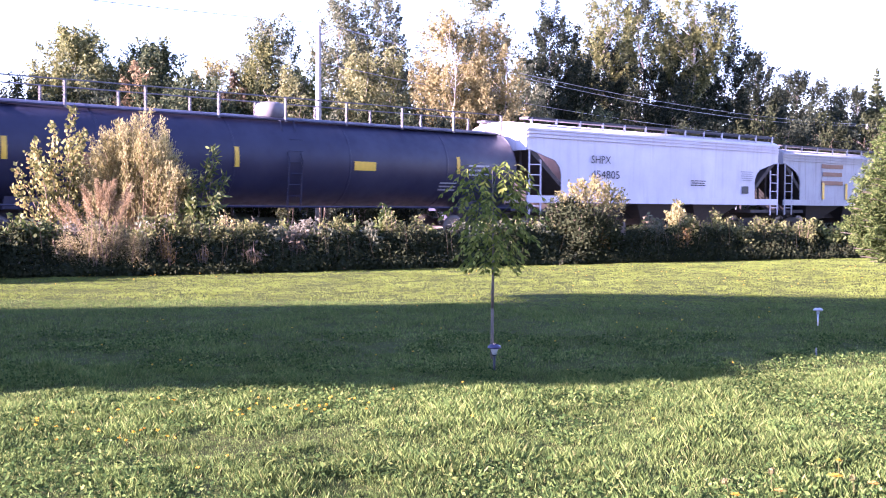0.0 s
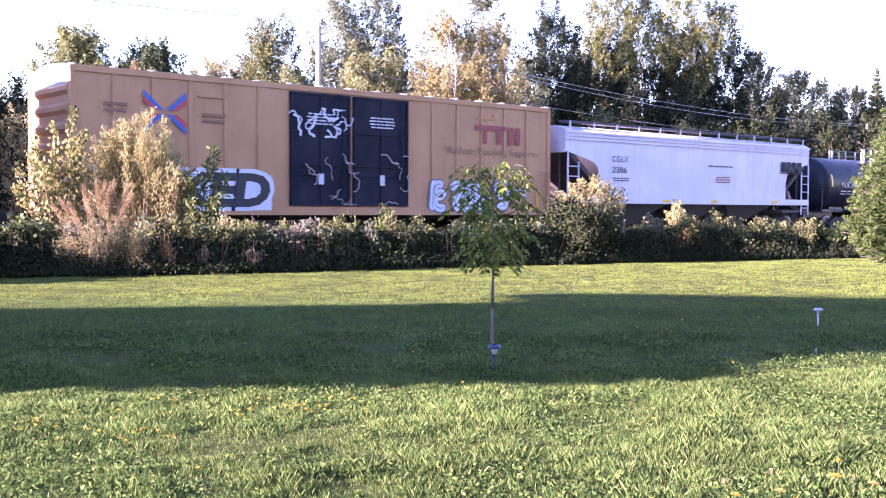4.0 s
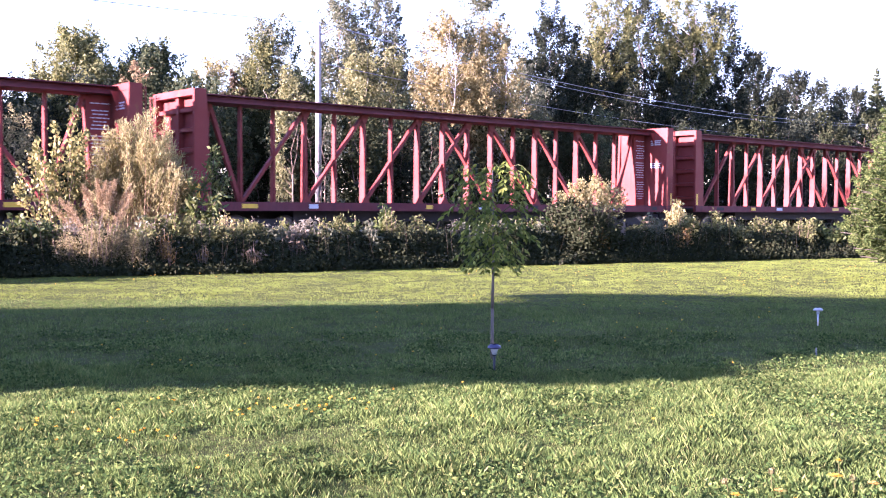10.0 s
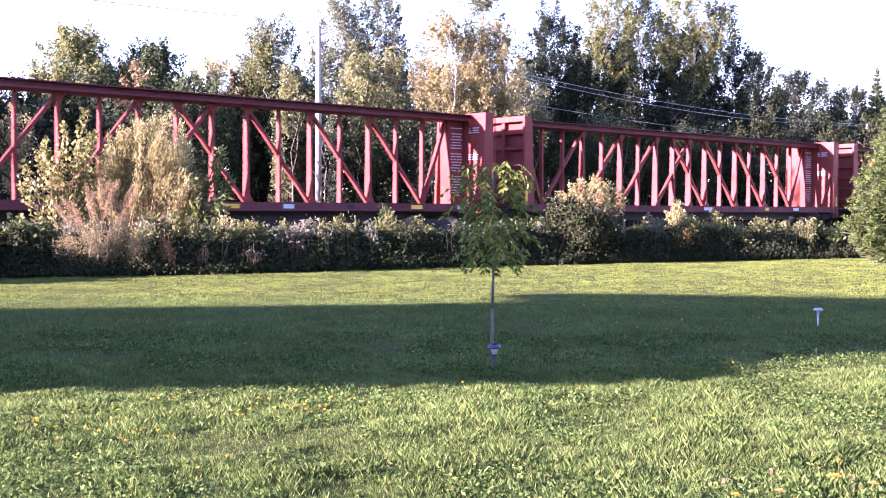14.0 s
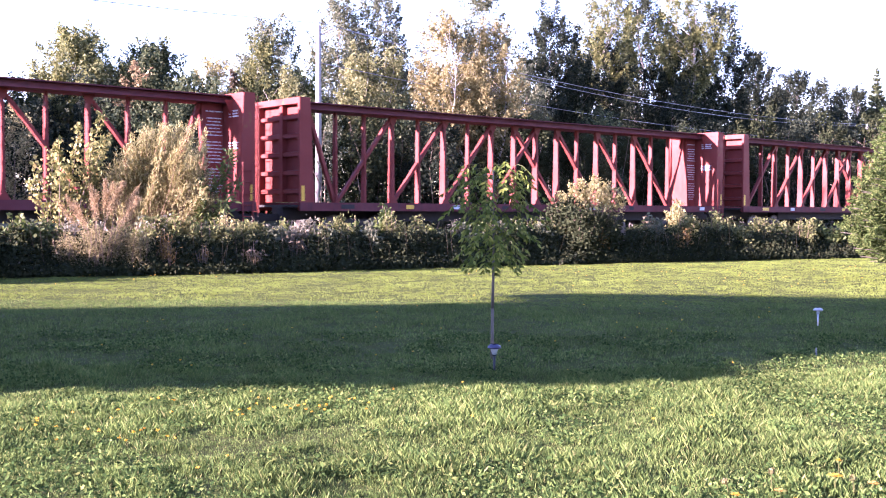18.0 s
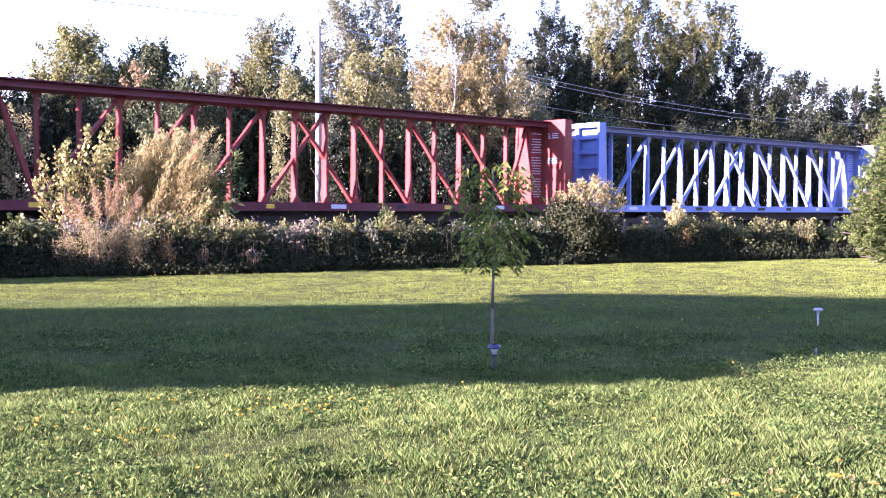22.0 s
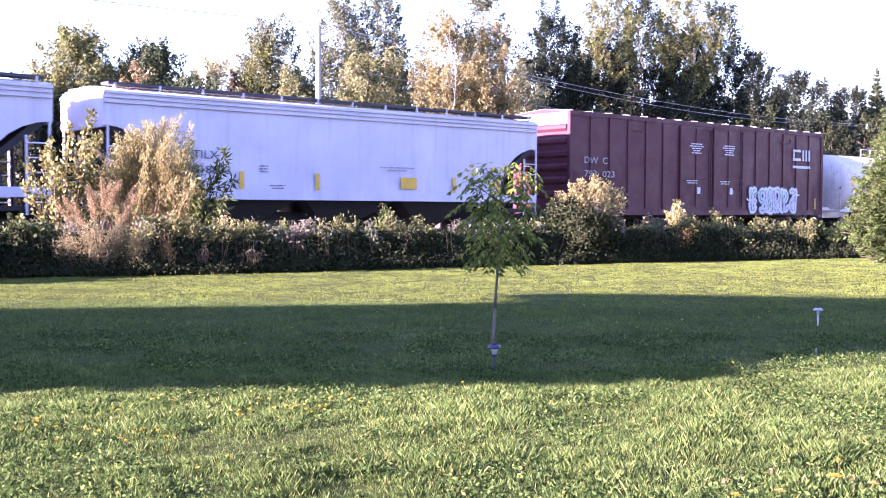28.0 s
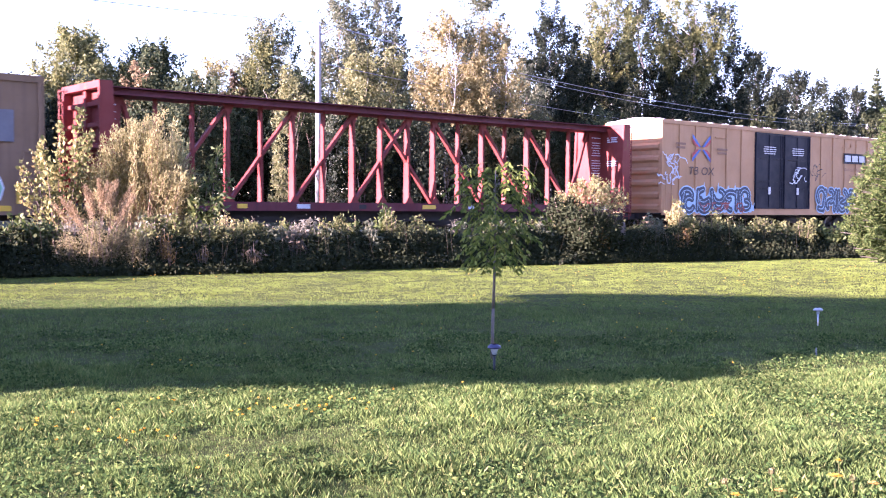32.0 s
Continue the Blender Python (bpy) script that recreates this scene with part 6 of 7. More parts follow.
def house():
    """The house beside the lawn, out of view, whose gable casts the broad shadow."""
    d = Vector((math.cos(radians(144)), math.sin(radians(144)), 0))
    n = Vector((-d.y, d.x, 0))
    if n.dot(at(0, 1)) < 0:
        n = -n
    # d: along the ridge; n points away from the camera
    ob = thing("house", "house with pale siding and a dark gable roof beside the lawn", "house")
    m = Matrix(((d.x, n.x, 0, 0), (d.y, n.y, 0, 0), (0, 0, 1, 0), (0, 0, 0, 1)))
    x0, x1, p0, p1 = 9.33, 32.0, 5.45, 6.75

    def slab(name, top, thick, material):
        bm = bmesh.new()
        a = [bm.verts.new(q) for q in top]
        b = [bm.verts.new((q[0], q[1], q[2] - thick)) for q in top]
        bm.faces.new(a)
        bm.faces.new(b[::-1])
        for k in range(len(a)):
            bm.faces.new((a[k], b[k], b[(k + 1) % len(a)], a[(k + 1) % len(a)]))
        bmesh.ops.recalc_face_normals(bm, faces=bm.faces[:])
        part(name, bm, material, ob)

    bm = bmesh.new()
    prism_x(bm, [(p0, 3.85), (6.65, 4.3), (p1, 4.3)], -0.1, x0, x1)
    part("wall", bm, M["siding"], ob)
    # a long lean-to slope towards the camera, and a hipped porch roof on the other side of the front
    slab("roof", [(x0 + 1.07, 4.15, 3.57), (x0 + 0.62, 3.49, 3.3), (x1 + 0.4, 3.49, 3.3), (x1 + 0.4, 6.74, 4.87), (x0 + 9.13, 7.85, 5.07), (x0 - 0.46, 7.85, 5.07), (x0 - 0.35, 4.5, 3.71)], 0.2, M["shingle"])
    slab("porch_roof", [(x0 - 0.46, 7.854, 5.07), (x0 + 7.83, 7.854, 5.07), (x0 + 0.95, 11.87, 3.35), (x0 - 0.35, 11.87, 3.35)], 0.2, M["shingle"])
    for p in (p0 + 0.05,):
        w = part("window", boxes((x0 - 0.05, x0 - 0.004, p, p + 1.2, 1.0, 2.1)), M["cell"], ob)
        part("window_frame", boxes((x0 - 0.09, x0 - 0.054, p - 0.1, p + 1.3, 0.9, 1.0), (x0 - 0.09, x0 - 0.054, p - 0.1, p + 1.3, 2.1, 2.2), (x0 - 0.09, x0 - 0.054, p - 0.1, p, 1.0, 2.1), (x0 - 0.09, x0 - 0.054, p + 1.2, p + 1.3, 1.0, 2.1)), M["mark"], w)
    ob.matrix_basis = m


woods()
hedge()
big_bushes()
sapling()
lawn_growth()
path_light(876, 10.5, 0.27, M["cap_blue"], M["black_plastic"], "solar garden light with a dark blue cap and black stake", 0.8)
path_light(1450, 14.9, 0.245, M["cap_silver"], M["cap_silver"], "solar garden light with a silver cap on a steel stake", 0.4)
st = thing("marker_stake", "thin pale wooden stake in the grass", "stake", Matrix.Translation(spot(1448, 11.7 * K)))
part("shaft", turned(bmesh.new(), [(0.004, -0.04), (0.007, 0.0), (0.007, 0.08), (0.004, 0.085)], (0, 0, 0), 8), M["pole"], st)
flower(1298, 5.95, 0.09, 0.02, M["petal_orange"], -0.03, False)
flower(1316, 5.8, 0.05, 0.034, M["petal"], -0.02)
flower(1372, 5.95, 0.15, 0.018, M["petal_orange"], 0.0, False)
flower(1388, 5.85, 0.06, 0.04, M["petal_orange"], 0.0)
flower(1486, 5.95, 0.12, 0.048, M["petal"], 0.0)
flower(1494, 6.1, 0.17, 0.02, M["petal"], -0.01)
flower(1520, 5.95, 0.11, 0.016, M["petal_orange"], -0.01, False)
flower(1548, 5.9, 0.09, 0.034, M["petal_orange"], 0.02)
flower(1410, 5.75, 0.04, 0.02, M["petal"], 0.02)
utility_line()
house()

# ---- the train ----
TRAIN = []


def put(car, left, right):
    """Couples a car into the train: where its ends stand along the track at the start."""
    TRAIN.append((car, (left + right) / 2))
    car.matrix_basis = pose((left + right) / 2, TRACK_Y, RAIL_Z)
    return car


def cross_logo(car, x, z, w, h):
    """Four arms that meet in the middle, each a blue stripe over a red one."""
    t = 0.17
    for sx in (-1, 1):
        for sz in (-1, 1):
            for m, off in ((M["logo_blue"], 0.0), (M["logo_red"], t * 1.1)):
                bm = bmesh.new()
                a = 0.03 + off * 0.9
                q = ((sx * a, sz * 0.06), (sx * w / 2, sz * (h / 2 - off)), (sx * w / 2, sz * (h / 2 - off - t)), (sx * (a + t * 1.1), sz * 0.06))
                bm.faces.new([bm.verts.new((x + u, -HALF - 0.06, z + v)) for u, v in q])
                bmesh.ops.recalc_face_normals(bm, faces=bm.faces[:])
                part("emblem", bm, m, car)


M["logo_blue"] = plain("blue_emblem", (0.05, 0.12, 0.4), 0.6)
M["logo_red"] = plain("red_emblem", (0.5, 0.06, 0.05), 0.6)
M["spray_blue"] = plain("pale_blue_spray", (0.42, 0.58, 0.75), 0.7, scale=2)
M["spray_white"] = plain("white_spray", (0.68, 0.68, 0.74), 0.7, scale=2)
M["spray_green"] = plain("green_spray", (0.22, 0.5, 0.3), 0.7, scale=2)
M["spray_tan"] = plain("tan_spray", (0.42, 0.34, 0.3), 0.7, scale=2)
M["spray_grey"] = plain("grey_spray", (0.13, 0.15, 0.2), 0.7, scale=2)
M["spray_dark"] = plain("dark_slate_spray", (0.05, 0.065, 0.1), 0.7, scale=2)
M["spray_teal"] = plain("teal_spray", (0.3, 0.52, 0.5), 0.7, scale=2)
M["tag_brown"] = plain("faded_brown_print", (0.26, 0.13, 0.07), 0.7)
M["tag_dark"] = plain("dark_brown_print", (0.09, 0.05, 0.035), 0.7)
M["tag_red"] = plain("faded_red_print", (0.33, 0.07, 0.06), 0.7)
M["patch"] = paint("primer_white_patch", (0.5, 0.5, 0.53), dirt=(0.14, 0.03, 0.04), amount=1.0)

H18, H16 = 18.94, 15.9


def red_box(label):
    return boxcar("boxcar", label, H18, M["oxide"], M["oxide"], [(-2.45, -0.02), (0.02, 2.45)])


# grey cylindrical hopper at the head
c = hopper("grey cylindrical hopper car with faded orange lettering", 15.6, M["grey"], 1.6, M["under"], top=4.4, round_cut=False)
for k, (w, zz) in enumerate(((2.1, 3.55), (1.9, 3.15), (2.1, 2.7))):
    bars(c, -3.2, zz, w, (1,), M["tag_brown"], h=0.26)
for x in (-4.2, -1.9):
    part("emblem", boxes((x, x + 0.22, -HALF - 0.06, -HALF - 0.054, 1.75, 2.6)), M["sign"], c)
put(c, 47.0, 62.6)

c = hopper("white covered hopper car with dark lettering", 17.4, M["white"], 2.0, M["hopper_shade"], top=4.72, round_cut=False)
letters(c, "SHPX", -5.0, 3.05, 1.2, 0.32, M["ink"])
letters(c, "454805", -5.0, 2.45, 1.75, 0.32, M["ink"])
bars(c, 2.2, 2.5, 1.1, (1, 0.9, 1), M["ink"], h=0.05)
bars(c, 6.0, 3.0, 1.0, (1, 0.8, 1, 0.9, 0.7), M["grey"], h=0.05)
part("placard", boxes((5.6, 6.1, -HALF - 0.06, -HALF - 0.054, 1.95, 2.3)), M["ink"], c)
bars(c, -3.3, 1.62, 1.5, (1,), M["ink"], h=0.06, y=-HALF - 0.08)
put(c, 29.3, 46.5)

A_LEN, A_R, A_MID = 20.9, 1.5, 2.7
c = tank_car("faded black tank car with a walkway and handrail on top", A_LEN, A_R, A_MID, M["slate"], M["under"], True)
for x in (-9.1, -5.2, -2.1, 7.0):
    on_barrel(c, x, 2.75, 0.15, 0.62, A_R, A_MID, M["sign"])
on_barrel(c, 2.8, 2.6, 0.9, 0.3, A_R, A_MID, M["sign"])
on_barrel(c, -6.3, 2.5, 2.2, 0.4, A_R, A_MID, M["tag_brown"])
for k in range(3):
    on_barrel(c, 8.0, 2.75 - k * 0.16, 1.0, 0.07, A_R, A_MID, M["grey"])
    on_barrel(c, 6.6, 2.1 - k * 0.12, 0.8, 0.05, A_R, A_MID, M["grey"])
put(c, 8.4, 29.2)

B_LEN, B_R, B_MID = 19.8, 1.45, 2.55
c = tank_car("glossy black tank car with white lettering", B_LEN, B_R, B_MID, M["black"], posts=(-5.2, -4.95, -4.2, -3.5, -2.4, -0.4, 1.0))
for x in (-9.1, -5.9, -2.3, 0.45, 3.7, 6.4, 9.2):
    on_barrel(c, x, 2.75, 0.15, 0.62, B_R, B_MID, M["sign"])
me = text_mesh("TILX 303265", 2.2, 0.26, M["mark"])
piece("lettering", me, c, m=Matrix.Translation((-8.25, -B_R - 0.02, 2.4)))
for k in range(2):
    for x, w in ((-7.9, 0.55), (-7.3, 0.4), (-6.65, 0.6)):
        on_barrel(c, x, 2.2 - k * 0.14, w, 0.05, B_R, B_MID, M["mark"])
    for x, w in ((6.7, 0.3), (7.2, 0.55)):
        on_barrel(c, x, 2.3 - k * 0.14, w, 0.07, B_R, B_MID, M["mark"])
for k in range(4):
    on_barrel(c, 8.3, 2.95 - k * 0.13, 0.95, 0.06, B_R, B_MID, M["mark"])
on_barrel(c, 5.1, 2.4, 0.8, 0.1, B_R, B_MID, M["mark"])
put(c, -12.55, 7.25)

c = hopper("white covered hopper car with a dark emblem and lettering", 18.0, M["white"], 2.1, M["hopper_shade"], top=4.72, round_cut=False)
letters(c, "CGLX", -6.2, 3.15, 1.05, 0.26, M["ink"])
letters(c, "2386", -6.2, 2.7, 0.95, 0.26, M["ink"])
for k in range(4):
    part("emblem", boxes((6.4 + k * 0.48, 6.78 + k * 0.48, -HALF - 0.06, -HALF - 0.054, 3.05, 3.55)), M["navy"], c)
part("emblem", boxes((6.35, 8.3, -HALF - 0.058, -HALF - 0.052, 2.98, 3.03)), M["navy"], c)
bars(c, -5.6, 2.5, 1.1, (1, 0.9), M["ink"], h=0.05)
bars(c, 1.4, 3.2, 1.9, (1,), M["ink"], h=0.07)
bars(c, 1.6, 2.7, 1.1, (1, 1, 1), M["tag_red"], h=0.06)
for x in (-6.2, -2.6, 0.9, 5.8):
    part("placard", boxes((x - 0.25, x + 0.25, -HALF - 0.08, -HALF - 0.072, 1.48, 1.62)), M["sign"], c)
put(c, -32.25, -14.25)

# buff boxcars with dark blue doors


def buff(label, kind):
    c = boxcar("boxcar", label, H18, M["yellow"], M["navy"], [(-2.45, -0.02), (0.02, 2.45)])
    cross_logo(c, -6.7, 3.95, 1.35, 1.25)
    for x in (-1.25, 1.25):
        bars(c, x, 4.25, 1.1, (0.9, 1, 0.95, 0.85), M["mark"], y=-HALF - 0.09, h=0.06, gap=0.045)
        part("placard", boxes((x - 0.1, x + 0.1, -HALF - 0.092, -HALF - 0.086, 1.95, 2.3)), M["mark"], c)
    bars(c, -8.2, 4.15, 0.7, (1, 0.9), M["tag_brown"], h=0.12)
    bars(c, -5.1, 4.0, 0.8, (1, 0.9), M["tag_brown"], h=0.12)
    return c


c = buff("buff yellow boxcar with dark doors, red emblem and graffiti", 0)
part("emblem", boxes((5.55, 7.1, -HALF - 0.056, -HALF - 0.05, 4.08, 4.26)), M["tag_red"], c)
for x in (5.9, 6.65, 7.25, 7.62):
    part("emblem", boxes((x, x + 0.24, -HALF - 0.056, -HALF - 0.05, 3.58, 4.07 if x < 7 else 4.24)), M["tag_red"], c)
part("emblem", boxes((7.25, 7.86, -HALF - 0.062, -HALF - 0.057, 3.85, 3.98)), M["tag_red"], c)
scribble(c, -2.2, -0.4, 3.5, 4.4, 12, M["spray_white"], 66, 0.06, -HALF - 0.12)
scribble(c, -2.2, 2.2, 1.3, 3.0, 14, M["spray_tan"], 67, 0.03, -HALF - 0.12)
letters(c, "Railcar Pooling Experts", 4.2, 3.1, 4.6, 0.32, M["tag_brown"])
piece("graffiti", text_mesh("NAKED", 6.2, 1.3, M["spray_white"], 0.09, 0.12), c, "white and black spray-painted word", Matrix.Translation((-9.2, -HALF - 0.058, 1.08)))
part("graffiti_ground", boxes((-8.7, -3.1, -HALF - 0.0565, -HALF - 0.052, 1.1, 2.2)), M["spray_white"], c)
piece("graffiti", text_mesh("NAKED", 5.7, 1.05, M["ink"], 0.05, 0.12), c, "white and black spray-painted word", Matrix.Translation((-8.85, -HALF - 0.064, 1.2)))
blob_letters(c, 3.4, 7.2, 1.2, 2.1, 4, M["spray_white"], M["spray_grey"], 21)
bars(c, 7.9, 2.0, 0.7, (1, 0.9), M["mark"], h=0.16)
part("placard", boxes((8.0, 8.7, -HALF - 0.06, -HALF - 0.054, 1.15, 1.3)), M["sign"], c)
put(c, -52.13, -33.19)

c = red_box("dark red boxcar with a large scuffed white primer patch")
part("primer_patch", boxes((-8.15, 8.1, -HALF - 0.0535, -HALF - 0.052, 1.06, 2.75)), M["patch"], c)
part("primer_patch", boxes((-8.15, -7.35, -HALF - 0.0545, -HALF - 0.0525, 2.85, 3.3)), M["mark"], c)
part("primer_patch", boxes((-7.05, -6.2, -HALF - 0.0545, -HALF - 0.0525, 2.85, 3.3)), M["mark"], c)
part("primer_patch", boxes((-8.1, -5.1, -HALF - 0.056, -HALF - 0.055, 2.45, 2.85)), M["mark"], c)
letters(c, "TB", -8.0, 2.92, 0.55, 0.3, M["ink"], y=-HALF - 0.06)
letters(c, "OX", -6.9, 2.92, 0.55, 0.3, M["ink"], y=-HALF - 0.06)
letters(c, "88 94 62", -7.95, 2.5, 2.5, 0.3, M["ink"], y=-HALF - 0.06)
letters(c, "UPC", -1.7, 3.05, 1.2, 0.4, M["mark"], y=-HALF - 0.1)
scribble(c, -7.8, -6.0, 1.2, 2.3, 14, M["spray_grey"], 68, 0.06, -HALF - 0.066)
scribble(c, -3.0, 3.8, 1.15, 2.3, 30, M["spray_grey"], 69, 0.05, -HALF - 0.1)
scribble(c, -6.0, 8.0, 1.1, 2.7, 40, M["tag_red"], 70, 0.06, -HALF - 0.066)
for x0, x1, z0, z1 in ((-5.9, -3.0, 1.75, 2.0), (-0.9, 0.9, 2.1, 2.3), (-0.9, 0.9, 1.8, 1.95), (4.9, 7.3, 2.05, 2.4), (4.9, 7.3, 1.45, 1.6), (-8.0, -7.9, 1.7, 2.45), (4.25, 4.32, 1.2, 2.6)):
    part("scuffed_print", boxes((x0, x1, -HALF - 0.06, -HALF - 0.056, z0, z1)), M["spray_grey"], c)
for zz in (1.15, 1.38):
    part("placard", boxes((-7.9, -7.15, -HALF - 0.062, -HALF - 0.058, zz, zz + 0.13)), M["sign"], c)
for x in (-1.25, 1.3):
    bars(c, x, 4.1, 1.0, (0.9, 1, 0.95, 0.85), M["mark"], y=-HALF - 0.09, h=0.06, gap=0.045)
bars(c, 8.65, 2.5, 0.5, (1, 0.9, 1, 0.8), M["mark"], h=0.05)
put(c, -73.27, -54.36)

c = red_box("dark red boxcar with white lettering and pale blue graffiti")
letters(c, "TB OX", -7.9, 3.05, 1.7, 0.38, M["mark"], fat=0.02)
letters(c, "88 93 69", -7.9, 2.52, 2.55, 0.38, M["mark"], fat=0.02)
blob_letters(c, -6.2, -1.6, 1.15, 2.4, 5, M["spray_white"], M["spray_grey"], 3, halo=M["spray_blue"])
scribble(c, -6.6, -1.4, 1.2, 2.4, 16, M["spray_blue"], 61, 0.07)
blob_letters(c, 3.6, 7.4, 1.15, 2.2, 4, M["spray_tan"], M["spray_white"], 4, halo=M["spray_teal"])
for x in (-1.25, 1.25):
    bars(c, x, 4.15, 1.0, (0.8, 1, 0.7), M["mark"], y=-HALF - 0.09, h=0.07, gap=0.04)
part("placard", boxes((7.7, 8.3, -HALF - 0.06, -HALF - 0.054, 1.75, 2.1)), M["mark"], c)
for x in (-8.3, 8.0):
    part("placard", boxes((x - 0.4, x + 0.4, -HALF - 0.065, -HALF - 0.057, 1.08, 1.2)), M["sign"], c)
for x in (7.0, 7.6, 8.2, 8.7):
    bars(c, x, 2.65, 0.25, (1, 0.8, 1), M["mark"], h=0.05)
put(c, -94.2, -75.22)

# centre-beam flat cars
first = centerbeam("empty red centre-beam flat car with trussed middle wall", M["beam"], 1, M["beam_grime_shade"])
second = centerbeam("empty red centre-beam flat car with trussed middle wall", M["beam"], 2, M["beam_grime_shade"])
blue = centerbeam("empty light blue centre-beam flat car with trussed middle wall", M["blue"], 0, M["blue_grime"])
PITCH_CB = 24.85
for k in range(10):
    x0 = -118.87 - k * PITCH_CB
    if k == 8:
        car = blue
    elif k == 0:
        car = first
    elif k == 1:
        car = second
    else:
        car = copy_thing(first if k % 2 == 0 else second, Matrix())
    put(car, x0 - 0.09, x0 + 23.11)
put(copy_thing(first, Matrix()), -499.7, -476.5)

# two older boxcars
c = boxcar("boxcar", "purplish brown boxcar with a sliding door", H16, M["brown"], M["brown"], [(-1.55, 1.55)], top=4.75, rib_step=1.32, pans=13)
letters(c, "TR", -6.2, 2.45, 0.6, 0.24, M["mark"])
letters(c, "88245", -5.0, 2.45, 1.1, 0.24, M["mark"])
bars(c, -2.5, 2.6, 0.5, (1, 1, 0.9), M["mark"], h=0.05)
bars(c, 0.6, 2.6, 1.3, (0.6, 0.5, 1, 0.4), M["mark"], y=-HALF - 0.09, h=0.06, gap=0.1)
part("placard", boxes((4.6, 5.05, -HALF - 0.06, -HALF - 0.054, 1.4, 1.75)), M["mark"], c)
bars(c, 6.9, 1.6, 0.9, (1, 0.7, 0.9), M["mark"], h=0.05)
put(c, -360.3, -344.35)

c = boxcar("boxcar", "faded brick-red boxcar with white and grey graffiti", 15.75, M["brick"], M["brick"], [(-1.55, 1.55)], top=4.95, rib_step=1.12, pans=14)
letters(c, "YN", -6.6, 2.75, 0.5, 0.24, M["mark"])
bars(c, -4.6, 2.98, 1.2, (1,), M["mark"], h=0.2)
blob_letters(c, -5.9, -0.9, 1.2, 2.25, 5, M["spray_white"], M["spray_dark"], 7)
scribble(c, -6.2, -0.8, 1.1, 2.9, 26, M["spray_white"], 81, 0.1, -HALF - 0.08)
scribble(c, -6.0, -0.8, 1.15, 2.4, 22, M["spray_dark"], 82, 0.06, -HALF - 0.1)
scribble(c, 2.2, 6.0, 1.8, 2.7, 18, M["spray_blue"], 83, 0.08, -HALF - 0.08)
blob_letters(c, 2.3, 7.2, 1.15, 2.0, 5, M["spray_tan"], M["spray_grey"], 9, halo=M["spray_white"])
bars(c, 0.8, 3.7, 0.9, (1, 0.9, 0.6), M["mark"], y=-HALF - 0.09, h=0.08, gap=0.03)
bars(c, 6.7, 2.9, 0.5, (1, 0.9, 1, 0.8), M["mark"], h=0.05)
put(c, -378.55, -362.8)

W_LEN, W_R, W_MID = 14.8, 1.5, 2.7
c = tank_car("dirty white tank car with rust stains", W_LEN, W_R, W_MID, M["cream"], walk_half=1.1)
for x in (-6.5, -1.5, 2.6, 6.6):
    on_barrel(c, x, 2.75, 0.16, 0.55, W_R, W_MID, M["sign"])
on_barrel(c, 0.3, 2.7, 0.8, 0.45, W_R, W_MID, M["sign"])
on_barrel(c, -5.0, 2.75, 1.5, 0.08, W_R, W_MID, M["ink"])
on_barrel(c, 4.6, 2.05, 0.4, 0.25, W_R, W_MID, M["ink"])
for k in range(4):
    on_barrel(c, 5.4, 2.6 - k * 0.12, 0.9, 0.05, W_R, W_MID, M["grey"])
bm = bmesh.new()
tube(bm, (5.7, -1.1, 1.42), (7.3, -1.1, 1.42), 0.2, n=14)
part("air_reservoir", bm, M["cream"], c)
put(c, -394.9, -380.1)

c = boxcar("boxcar", "purple-brown boxcar with a white emblem and graffiti", H18, M["purple"], M["purple"], [(-2.45, -0.02), (0.02, 2.45)])
letters(c, "DW  C", -8.65, 3.05, 1.4, 0.26, M["grey"])
letters(c, "793  023", -8.65, 2.5, 1.85, 0.26, M["grey"])
for x0, x1, z0, z1 in ((6.7, 6.84, 3.65, 4.2), (6.84, 7.4, 4.08, 4.2), (6.84, 7.4, 3.65, 3.77), (7.55, 7.69, 3.65, 4.2), (7.83, 7.97, 3.65, 4.2), (8.1, 8.24, 3.65, 4.2)):
    part("emblem", boxes((x0, x1, -HALF - 0.06, -HALF - 0.054, z0, z1)), M["mark"], c)
bars(c, 7.5, 3.4, 1.6, (1,), M["mark"], h=0.16)
blob_letters(c, 3.0, 7.0, 1.1, 2.2, 6, M["spray_white"], M["spray_dark"], 12)
scribble(c, 2.8, 7.7, 1.1, 2.0, 16, M["spray_white"], 13, 0.09)
scribble(c, 2.9, 7.4, 1.1, 2.3, 9, M["spray_teal"], 14, 0.05, -HALF - 0.115)
for x in (-1.25, 1.25):
    bars(c, x, 4.15, 1.0, (0.8, 1, 0.7, 0.5, 0.7), M["mark"], y=-HALF - 0.09, h=0.06, gap=0.04)
    bars(c, x - 0.3, 2.5, 0.8, (1, 0.8), M["mark"], y=-HALF - 0.09, h=0.05, gap=0.05)
    part("placard", boxes((x + 0.08, x + 0.3, -HALF - 0.092, -HALF - 0.086, 1.9, 2.2)), M["mark"], c)
put(c, -416.2, -397.15)

